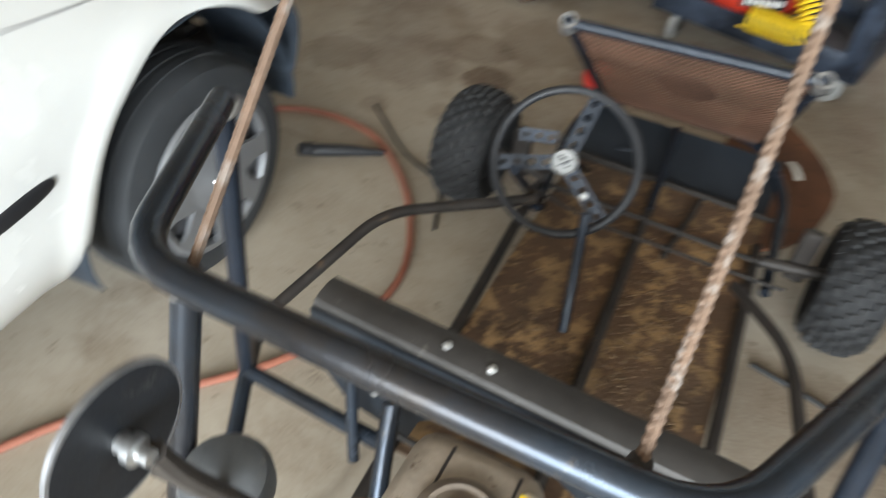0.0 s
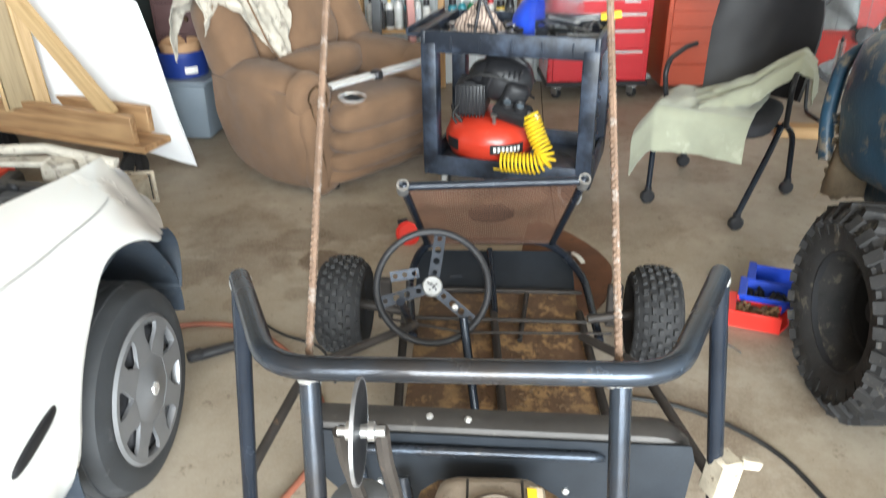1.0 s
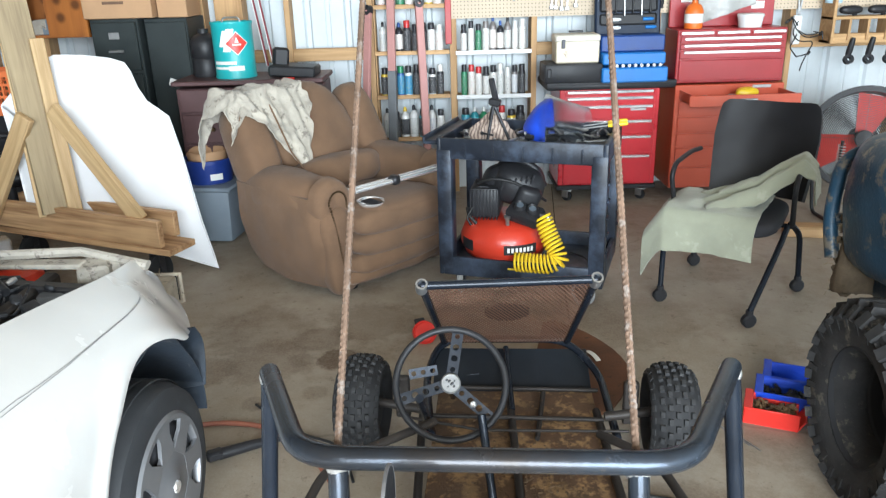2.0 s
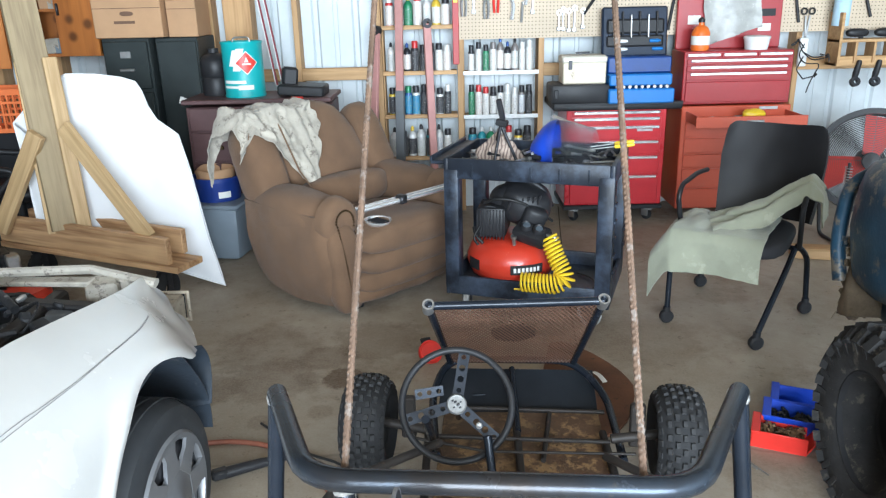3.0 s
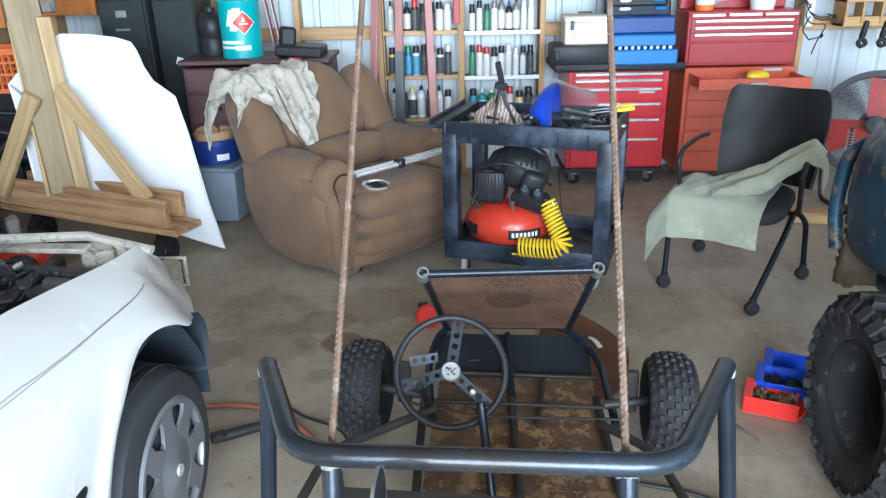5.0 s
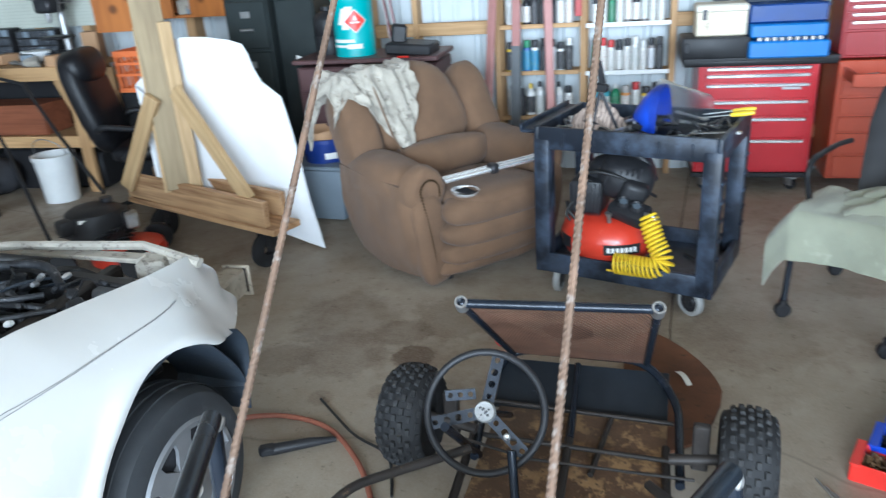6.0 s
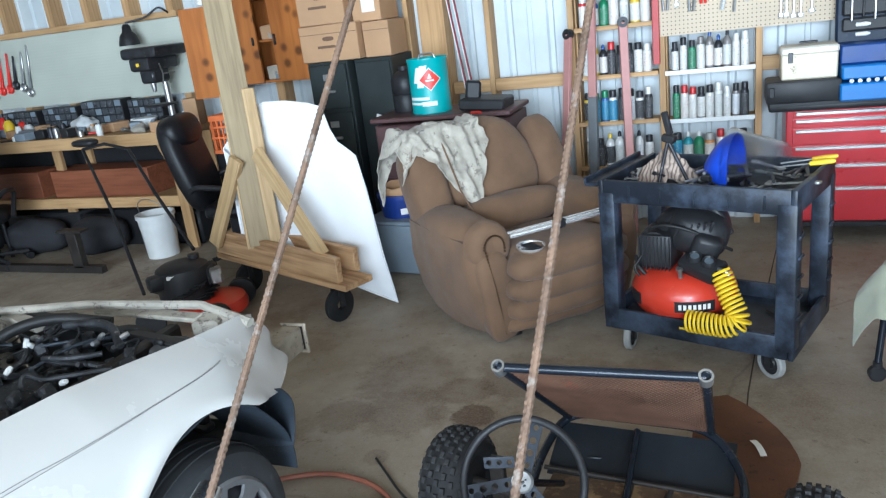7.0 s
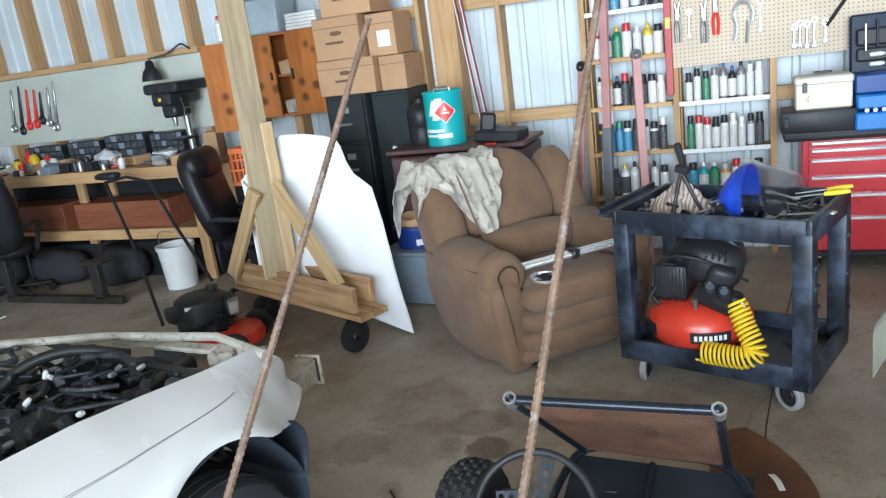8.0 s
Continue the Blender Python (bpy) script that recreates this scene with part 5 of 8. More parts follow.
for x in (-0.27, -0.13, 0.02, 0.16, 0.30):
    part("grip_rib", Shape().box((x, -CW / 2 - 0.001, CZ - 0.055), (0.008, 0.008, 0.06), bevel=0.002), M_BLKBODY, cart)

# pancake compressor on the lower shelf
comp = thing("air_compressor", CART @ pose(-0.125, -0.06, 0.145) @ Matrix.Diagonal((1.2, 1.2, 1.25, 1)), "red pancake air compressor with black pump shroud", "air compressor")
part("tank", Shape().lathe([(0.0, 0.02), (0.12, 0.025), (0.175, 0.05), (0.195, 0.095), (0.195, 0.125), (0.175, 0.17), (0.12, 0.20), (0.0, 0.205)], 48), M_REDTANK, comp, "dusty red pancake tank", sharp=60)
part("label_plate", Shape().sheet(lambda u, v: (0.197 * math.cos(-1.35 + 0.75 * u), 0.197 * math.sin(-1.35 + 0.75 * u), 0.085 + 0.04 * v), 14, 1, 0.002), M_PLAST, comp, "black maker's strip")
lb = Shape()
for k in range(7):
    lb.sheet(lambda u, v, k=k: (0.1985 * math.cos(-1.28 + 0.088 * k + 0.055 * u), 0.1985 * math.sin(-1.28 + 0.088 * k + 0.055 * u), 0.095 + 0.019 * v), 2, 1, 0.001)
part("label_bars", lb, M_WHITEPL, comp, "white bars of lettering")
part("label_plate", Shape().sheet(lambda u, v: (0.197 * math.cos(-2.5 + 0.4 * u), 0.197 * math.sin(-2.5 + 0.4 * u), 0.085 + 0.045 * v), 10, 1, 0.002), M_PLAST, comp, "black maker's strip")
motor = part("motor", Shape().box((-0.075, -0.03, 0.275), (0.13, 0.17, 0.13), (0, 0, 8), 0.02, 2).lathe([(0, -0.09), (0.052, -0.09), (0.060, -0.08), (0.060, 0.07), (0, 0.07)], 22, pose(-0.08, -0.03, 0.285, 90, 0, 8)), M_PLAST, comp, "black pump motor")
for k in range(9):
    part("fin", Shape().box((-0.135 + 0.014 * k, -0.03 + 0.002 * k, 0.268), (0.004, 0.195, 0.125), (0, 0, 8), 0.001), M_TOOLDK, motor)
part("pump_shroud", Shape().blob((0.05, 0.03, 0.335), (0.23, 0.22, 0.17), (8, 14, 20), 2.8, (18, 26)).blob((-0.02, 0.02, 0.365), (0.17, 0.16, 0.10), (0, -18, 10), 2.6).box((0.10, -0.03, 0.30), (0.10, 0.14, 0.10), (10, 22, 24), 0.022, 2).ruffle(0.004, 20), M_PLAST, comp, "black plastic pump shroud", sharp=60)
for k in range(6):
    part("shroud_vent", Shape().box((0.005 + 0.024 * k, -0.082 + 0.006 * k, 0.335 + 0.004 * k), (0.009, 0.012, 0.080), (18, 18, 20), 0.003), M_TOOLDK, comp)
rod(comp, "tank_handle", [(-0.05, 0.06, 0.33), (-0.03, 0.03, 0.415), (0.06, 0.02, 0.435), (0.13, 0.03, 0.40), (0.16, 0.05, 0.32)], 0.015, M_PLAST, "", 0.05)
rod(comp, "power_cord", [(-0.10, -0.08, 0.35), (-0.03, -0.12, 0.385), (0.06, -0.10, 0.37), (0.14, -0.04, 0.31), (0.17, 0.04, 0.26)], 0.006, M_CABLE, "", 0.05)
rod(comp, "intake_pipe", [(-0.14, -0.11, 0.25), (-0.12, -0.145, 0.225), (-0.09, -0.14, 0.195)], 0.007, M_CABLE, "", 0.03)
rod(comp, "drain_pipe", [(-0.11, -0.125, 0.26), (-0.13, -0.155, 0.22), (-0.11, -0.15, 0.19)], 0.005, M_CABLE, "", 0.02)
pl = part("gauge_panel", Shape().box((0.115, -0.115, 0.243), (0.15, 0.09, 0.055), (24, 10, -14), 0.014, 2).box((0.13, -0.08, 0.225), (0.10, 0.10, 0.05), (0, 0, -14), 0.01), M_PLAST, comp, "black gauge panel")
for k in (0, 1):
    part("gauge", Shape().lathe([(0.0, 0.006), (0.016, 0.006), (0.021, 0.012), (0.025, 0.006), (0.025, -0.014)], 20, pose(0.095 + 0.056 * k, -0.125 - 0.012 * k, 0.277 - 0.008 * k, 24, 10, 0)), M_PLAST, pl, "round black pressure gauge")
    part("gauge_face", Shape().lathe([(0.0, 0.0075), (0.0155, 0.0075)], 18, pose(0.095 + 0.056 * k, -0.125 - 0.012 * k, 0.277 - 0.008 * k, 24, 10, 0)), M_GREYTOTE, pl, "grey gauge face")
rod(comp, "outlet", [(0.17, -0.13, 0.245), (0.215, -0.15, 0.25), (0.225, -0.15, 0.235)], 0.009, M_STEEL, "bright brass outlet fitting", 0.01)
part("valve", Shape().lathe([(0.0, 0), (0.009, 0), (0.009, 0.03), (0.014, 0.032), (0.014, 0.042), (0, 0.042)], 12, pose(0.045, -0.135, 0.198, 14, 0, 0)), M_STEEL, comp, "small bright safety valve")
coil = []
path = [Vector((0.20, -0.14, 0.24)), Vector((0.24, -0.16, 0.16)), Vector((0.29, -0.185, 0.085)), Vector((0.24, -0.20, 0.065)), Vector((0.09, -0.20, 0.062))]
dist = [0]
for a, b in zip(path, path[1:]):
    dist.append(dist[-1] + (b - a).length)
N = 24 * 16
for i in range(N + 1):
    s = dist[-1] * i / N
    k = max(j for j in range(len(path) - 1) if dist[j] <= s + 1e-9)
    f = (s - dist[k]) / (dist[k + 1] - dist[k])
    c = path[k] * (1 - f) + path[k + 1] * f
    t = (path[min(k + 1, len(path) - 1)] - path[k]).normalized()
    if f > 0.5 and k + 2 < len(path):
        t = t.lerp((path[k + 2] - path[k + 1]).normalized(), (f - 0.5))
    elif f < 0.5 and k > 0:
        t = t.lerp((path[k] - path[k - 1]).normalized(), (0.5 - f))
    t.normalize()
    e1 = t.cross(Vector((0, 1, 0.2))).normalized()
    e2 = t.cross(e1)
    a = 2 * math.pi * 24 * i / N
    coil.append(c + e1 * 0.036 * math.cos(a) + e2 * 0.036 * math.sin(a))
coil.append(coil[-1] + Vector((-0.03, 0, 0)))
hose_m = CART @ pose(-0.125, -0.06, 0.145) @ Matrix.Diagonal((1.15, 1.15, 1.25, 1))
solid("coil_hose", Shape().tube(coil, 0.0055, 6), M_YELLOW, "yellow coiled air hose hanging from the compressor", "air hose", hose_m)
rng = random.Random(11)
solid("cable", Shape().tube([(0.15, -0.13, 0.03), (0.26, -0.17, 0.02), (0.33, -0.10, 0.02), (0.30, 0.02, 0.03), (0.2, 0.1, 0.02)], 0.005, 6, bend=0.08), M_CABLE, "black power cord lying in the lower tray", "cable", CART @ pose(0, 0, 0.133))

# things in the top tray
TOP = CZ - 0.063
gr = thing("grinder_stand", CART @ pose(-0.185, -0.06, TOP), "small black metal tripod stand", "stand")
for a in (20, 140, 260):
    rod(gr, "leg", [(0, 0, 0.20), (0.085 * math.cos(radians(a)), 0.085 * math.sin(radians(a)), 0.004)], 0.008, M_TOOLDK)
part("head", Shape().box((0, 0, 0.27), (0.026, 0.026, 0.12), (8, -10, 0), 0.004).box((0.006, 0, 0.21), (0.06, 0.04, 0.035), (0, 12, 0), 0.006), M_PLAST, gr)


def striped():
    m = mat("striped rag cloth", (0.42, 0.33, 0.27), 0.95, 0, 0.12, 8, None, 0.6, 0.5, 220)
    nt = m.node_tree
    bs = nt.nodes["Principled BSDF"]
    wv = nt.nodes.new("ShaderNodeTexWave")
    wv.inputs["Scale"].default_value, wv.inputs["Distortion"].default_value = 17.0, 7.0
    nt.links.new(nt.nodes.new("ShaderNodeTexCoord").outputs["Object"], wv.inputs["Vector"])
    old = bs.inputs["Base Color"].links[0].from_socket
    c = mixc(nt, ramp(nt, wv.outputs[0], [(0.55, (0, 0, 0)), (0.75, (1, 1, 1))]), old, (0.17, 0.125, 0.105))
    nt.links.new(c, bs.inputs["Base Color"])
    return m


rg = thing("rag", CART @ pose(-0.235, 0.00, TOP), "crumpled striped work rag in the cart tray", "rag")
def heap(u, v):
    a, r = 2 * math.pi * u, 0.13 * (1 - v) ** 0.8
    lobes = 1 + 0.22 * math.sin(3 * a + 1) + 0.12 * math.sin(7 * a)
    return (r * lobes * math.cos(a) + 0.03 * v, 0.75 * r * lobes * math.sin(a), 0.004 + 0.135 * v ** 0.75 + 0.012 * math.sin(5 * a) * (1 - v))
part("cloth", Shape().sheet(heap, 60, 22).ruffle(0.028, 13).ruffle(0.012, 33), striped(), rg, sharp=80)
vis = thing("face_shield", CART @ pose(0.0, 0.03, TOP), "clear face shield with blue brow guard in the cart tray", "face shield")
def dome(u, v, x0, x1, k):
    a = math.pi * u
    return (x0 + (x1 - x0) * v, -0.125 * math.cos(a) * (1 - k * v * v), 0.02 + 0.20 * math.sin(a) ** 0.8 * (1 - k * v * v))
part("visor", Shape().sheet(lambda u, v: (0.06 + 0.215 * v, -0.14 * math.cos(math.pi * u), 0.025 + 0.215 * math.sin(math.pi * u) ** 0.7 * (1 - 0.30 * v)), 28, 8, 0.0015).ruffle(0.004, 16), M_CLEAR, vis, "clear curved visor", sharp=80)
part("brow_guard", Shape().sheet(lambda u, v: dome(u, v, 0.085, -0.045, 0.62), 24, 10, 0.003), M_BLUEPLAST, vis, "blue plastic brow guard", sharp=80)
part("headband", Shape().tube([(0.03 + 0.12 * math.sin(t), 0.09 * math.cos(t), 0.05) for t in np.linspace(0, 6.28, 24)], 0.008, 8), M_PLAST, vis)
for k in range(44):
    x, y = rng.uniform(-0.36, 0.38), rng.uniform(-0.16, 0.16)
    nm = rng.choice(("socket", "wrench", "bolt", "pliers"))
    a = rng.uniform(0, 180)
    z = TOP + 0.008 + rng.uniform(0, 0.05)
    if nm == "socket":
        s = Shape().lathe([(0.009, -0.02), (0.013, -0.02), (0.013, 0.02), (0.009, 0.02)], 12, pose(0, 0, 0.008, 90, 0, 0), closed=True)
    elif nm == "wrench":
        s = Shape().box((0, 0, 0.006), (0.17, 0.014, 0.007), bevel=0.002).lathe([(0.008, -0.004), (0.017, -0.004), (0.017, 0.004), (0.008, 0.004)], 14, pose(0.09, 0, 0.006), closed=True).box((-0.09, 0, 0.006), (0.03, 0.032, 0.008), bevel=0.004)
    elif nm == "bolt":
        s = Shape().tube([(-0.04, 0, 0.008), (0.03, 0, 0.008)], 0.005, 8).lathe([(0.0, 0.03), (0.010, 0.03), (0.010, 0.04), (0, 0.04)], 6, pose(0, 0, 0.008, 0, 90, 0))
    else:
        s = Shape().tube([(-0.09, 0.02, 0.01), (0, 0.0, 0.012), (0.05, -0.006, 0.01)], 0.007, 8, bend=0.03).tube([(-0.09, -0.02, 0.01), (0, 0.0, 0.008), (0.05, 0.006, 0.01)], 0.007, 8, bend=0.03)
    solid(nm, s, rng.choice((M_TOOLDK, M_STEEL, M_STEEL, M_PLAST)), {"socket": "dull steel socket in the cart tray", "wrench": "loose steel wrench in the cart tray", "bolt": "loose steel bolt in the cart tray", "pliers": "dark steel pliers in the cart tray"}[nm], nm, CART @ pose(x, y, z, 0, 0, a), group="loose tools on the cart")
for k, (x, y, a) in enumerate(((0.36, 0.13, 10), (0.37, 0.05, 5))):
    sd = thing("screwdriver", CART @ pose(x, y, TOP + 0.09, 0, -8, a), "screwdriver with a yellow handle across the tray rim", "screwdriver", "loose tools on the cart")
    part("handle", Shape().lathe([(0, 0), (0.009, 0.004), (0.011, 0.05), (0.009, 0.09), (0.006, 0.10), (0, 0.10)], 12, pose(0.0, 0, 0, 0, 90, 0)), M_YELLOW, sd, "yellow handle")
    rod(sd, "shaft", [(0, 0, 0), (-0.12, 0, 0)], 0.003, M_STEEL)

# ---- red roller cabinet ----
cab = thing("tool_cabinet", pose(2.225, 5.40, 0), "glossy red roller tool cabinet with bright drawer pulls", "tool cabinet")
part("body", Shape().box((0, 0.22, 0.475), (0.70, 0.44, 0.69), bevel=0.006), M_REDPAINT, cab)
for z0, z1 in ((0.775, 0.815), (0.715, 0.77), (0.61, 0.71), (0.50, 0.605), (0.36, 0.495), (0.14, 0.355)):
    dr = part("drawer", Shape().box((0, -0.006, (z0 + z1) / 2), (0.63, 0.016, z1 - z0 - 0.008), bevel=0.003), M_REDPAINT, cab)
    part("drawer_pull", Shape().box((0, -0.020, z1 - 0.014), (0.60, 0.016, 0.021), bevel=0.004), M_CHROME, dr, "bright metal full-width pull")
part("maker_bars", Shape().box((0.20, -0.018, 0.675), (0.11, 0.006, 0.016), bevel=0.002), M_STEEL, cab, "small silver maker's badge")
part("base_rail", Shape().box((0, 0.22, 0.115), (0.72, 0.46, 0.035), bevel=0.006), M_PLAST, cab)
for sx in (-0.27, 0.27):
    for y in (0.06, 0.38):
        w = part("caster", Shape().lathe([(0.0, -0.014), (0.034, -0.014), (0.038, 0), (0.034, 0.014), (0, 0.014)], 18, pose(sx, y, 0.038, 0, 90, 60)), M_PLAST, cab)
        part("caster_fork", Shape().box((sx, y, 0.085), (0.06, 0.06, 0.02), bevel=0.004).box((sx - 0.02, y - 0.02, 0.06), (0.012, 0.05, 0.05), (0, 0, 40)), M_STEEL, w)
top = Shape().box((0, 0.21, 0.845), (0.90, 0.50, 0.05), bevel=0.015, seg=2).box((0, -0.03, 0.862), (0.90, 0.02, 0.03), bevel=0.006)
part("worktop", top, M_PLAST, cab, "black moulded plastic top tray")

# cases on the cabinet
tb = thing("toolbox", pose(1.99, 5.50, 0.87), "battered cream metal toolbox", "toolbox")
part("body", Shape().box((0, 0, 0.075), (0.30, 0.20, 0.15), bevel=0.008), mat("chipped cream paint", (0.62, 0.55, 0.42), 0.5, 0.1, 0.1, 8, (0.16, 0.09, 0.05), 0.60), tb)
part("lid", Shape().box((0, 0, 0.165), (0.31, 0.21, 0.05), bevel=0.012), mat("chipped white lid", (0.68, 0.64, 0.55), 0.5, 0.1, 0.1, 8, (0.2, 0.13, 0.09), 0.64), tb)
part("handle", Shape().box((0, 0, 0.205), (0.10, 0.02, 0.012), bevel=0.004), M_TOOLDK, tb)
part("label_patch", Shape().box((0.03, -0.101, 0.075), (0.19, 0.003, 0.12)), M_PAPER, tb, "white worn label patch")
part("latch", Shape().box((-0.10, -0.106, 0.13), (0.025, 0.012, 0.06), bevel=0.003), M_TOOLDK, tb)
tb.location.z = 1.0
solid("tool_case", Shape().box((0, 0, 0.065), (0.40, 0.30, 0.13), bevel=0.015, seg=2).box((-0.17, -0.152, 0.07), (0.03, 0.012, 0.06), bevel=0.004), M_PLAST, "closed dark plastic tool case under the toolbox", "tool case", pose(1.96, 5.50, 0.87))
sk = thing("socket_set", pose(2.37, 5.46, 0.87), "open socket set with bright blue trays and a dark lid", "socket set")
part("tray", Shape().box((0, 0.0, 0.05), (0.45, 0.30, 0.10), bevel=0.01), M_BLUETOOL, sk, "blue case tray")
part("tray", Shape().box((0, 0.02, 0.155), (0.43, 0.26, 0.08), bevel=0.01), M_BLUETOOL, sk, "blue case tray")
part("tray", Shape().box((0, 0.05, 0.25), (0.44, 0.20, 0.11), bevel=0.01), mat("deep blue case", (0.01, 0.05, 0.22), 0.45), sk, "dark blue upper case")
part("lid", Shape().box((0, 0.17, 0.46), (0.46, 0.05, 0.34), (-8, 0, 0), 0.012), mat("dark navy lid", (0.012, 0.022, 0.045), 0.5), sk, "dark open lid")
for k in range(9):
    part("socket", Shape().lathe([(0.0, 0), (0.012, 0), (0.012, 0.03), (0, 0.03)], 10, pose(-0.17 + 0.042 * k, -0.13, 0.105, 70, 0, 0)), M_CHROME, sk)
for k in range(6):
    part("tool_slot", Shape().box((-0.15 + 0.06 * k, 0.135, 0.50 + 0.02 * (k % 2)), (0.014, 0.02, 0.16), (-8, 0, 0), 0.004), M_PLAST if k % 2 else M_STEEL, sk)

for k, (x, z, mm) in enumerate(((-0.13, 0.40, M_WHITEPL), (0.10, 0.40, M_BLUETOOL), (-0.13, 0.345, M_WHITEPL), (0.12, 0.345, M_BLUETOOL))):
    part("driver_handle", Shape().lathe([(0, 0), (0.012, 0.004), (0.013, 0.06), (0.006, 0.08), (0, 0.08)], 10, pose(x, 0.128, z, 0, 90, 0)), mm, sk)
for z, h in ((0.50, 0.10), (0.40, 0.08)):
    part("moulded_recess", Shape().box((0, 0.136, z), (0.40, 0.012, h), (-8, 0, 0), 0.012), M_PLAST, sk)

# ---- second chest: faded cabinet with a red top chest ----
ch = thing("tool_cabinet", pose(3.06, 5.40, 0), "faded orange-red tool cabinet with its top drawer pulled out", "tool cabinet")
body = Shape().box((0, 0.22, 0.46), (0.76, 0.44, 0.74), bevel=0.006)
part("body", body, M_REDORANGE, ch)
for k, (z0, z1) in enumerate(((0.615, 0.72), (0.50, 0.61), (0.395, 0.495), (0.25, 0.39), (0.10, 0.245))):
    d = part("drawer", Shape().box((0, -0.006, (z0 + z1) / 2), (0.70, 0.016, z1 - z0 - 0.01), bevel=0.003), M_REDORANGE, ch)
od = Shape().box((0, -0.13, 0.735), (0.70, 0.30, 0.008)).box((0, -0.285, 0.76), (0.74, 0.014, 0.075), bevel=0.003)
for sx in (-1, 1):
    od.box((sx * 0.345, -0.13, 0.765), (0.01, 0.30, 0.06))
od = part("open_drawer", od, M_REDORANGE, ch, "pulled-out shallow drawer full of tools")
part("drawer_pull", Shape().box((0.02, -0.298, 0.765), (0.12, 0.012, 0.016), bevel=0.004), M_STEEL, od)
part("badge", Shape().box((0.22, -0.004, 0.81), (0.13, 0.006, 0.022), bevel=0.002), M_STEEL, ch, "small silver maker's badge")
rng = random.Random(3)
for k in range(14):
    solid("hand_tool", Shape().box((0, 0, 0.008), (rng.uniform(0.08, 0.18), 0.016, 0.012), bevel=0.004), rng.choice((M_STEEL, M_TOOLDK, M_REDPLAST, M_STEEL)), "small hand tool in the open drawer", "hand tool", pose(3.06 + rng.uniform(-0.27, 0.27), 5.27 + rng.uniform(-0.10, 0.10), 0.745 + rng.uniform(0, 0.012), 0, 0, rng.uniform(0, 180)), group="tools in the open drawer")
solid("tape_pouch", Shape().blob((0, 0, 0.035), (0.15, 0.09, 0.07)).ruffle(0.012, 22), M_YELLOW, "yellow plastic pouch in the open drawer", "pouch", pose(3.12, 5.25, 0.752), sharp=80)
t2 = thing("tool_chest", pose(3.05, 5.42, 0.84), "dark red top tool chest with its lid open", "tool chest")
part("body", Shape().box((0, 0.15, 0.18), (0.75, 0.30, 0.36), bevel=0.006), M_REDDARK, t2)
for k, (z0, z1) in enumerate(((0.315, 0.35), (0.27, 0.312), (0.225, 0.267), (0.165, 0.222))):
    for sx in ((-0.245, 0, 0.245) if k == 0 else (0,)):
        d = part("drawer", Shape().box((sx, -0.006, (z0 + z1) / 2), (0.235 if k == 0 else 0.71, 0.014, z1 - z0 - 0.005), bevel=0.003), M_REDDARK, t2)
        part("drawer_pull", Shape().box((sx, -0.018, z1 - 0.014), (0.22 if k == 0 else 0.66, 0.014, 0.019), bevel=0.003), M_CHROME, d, "bright pull")
part("front_panel", Shape().box((0, -0.006, 0.085), (0.71, 0.012, 0.14), bevel=0.004), M_REDDARK, t2)
part("lid", Shape().box((0, 0.265, 0.54), (0.74, 0.03, 0.36), (-2, 0, 0), 0.006), M_REDDARK, t2, "open red lid")
for x, z, w, h, mm in ((-0.25, 0.56, 0.09, 0.06, M_PAPER), (0.27, 0.60, 0.10, 0.05, M_PLAST), (0.25, 0.50, 0.09, 0.05, M_PAPER), (-0.05, 0.62, 0.12, 0.05, M_WHITEPL)):
    part("sticker", Shape().box((x, 0.246, z), (w, 0.003, h), (-2, 0, 0)), mm, t2, "faded sticker")
part("plastic_sheet", Shape().sheet(lambda u, v: (-0.20 + 0.40 * u + 0.03 * v, 0.235 - 0.02 * v + 0.008 * math.sin(9 * u), 0.745 - (0.36 - 0.12 * u) * v), 24, 20, 0.002).ruffle(0.010, 9).ruffle(0.004, 40), mat("grey crinkled plastic", (0.36, 0.36, 0.34), 0.35, 0, 0.2, 12, (0.55, 0.55, 0.52), 0.6), t2, "crumpled grey plastic sheet over the lid", sharp=80)
jug = thing("cleaner_jug", pose(2.80, 5.50, 1.20), "orange bottle of hand cleaner", "bottle")
part("bottle", Shape().lathe([(0, 0), (0.058, 0.002), (0.062, 0.02), (0.062, 0.12), (0.045, 0.155), (0.02, 0.17), (0.018, 0.19), (0, 0.19)], 20), mat("orange plastic", (0.75, 0.16, 0.02), 0.4), jug)
part("cap", Shape().lathe([(0.022, 0.188), (0.022, 0.21), (0.008, 0.22), (0, 0.225)], 14), M_PLAST, jug)
part("label", Shape().lathe([(0.0628, 0.04), (0.0628, 0.10)], 20), M_PAPER, jug, "pale label")
bw = thing("plastic_tub", pose(3.20, 5.52, 1.20), "white plastic tub with lid", "tub")
part("tub", Shape().lathe([(0, 0), (0.075, 0), (0.085, 0.07), (0, 0.07)], 24), M_WHITEPL, bw)
part("lid", Shape().lathe([(0, 0.07), (0.09, 0.07), (0.09, 0.085), (0.08, 0.09), (0, 0.09)], 24), M_WHITEPL, bw)

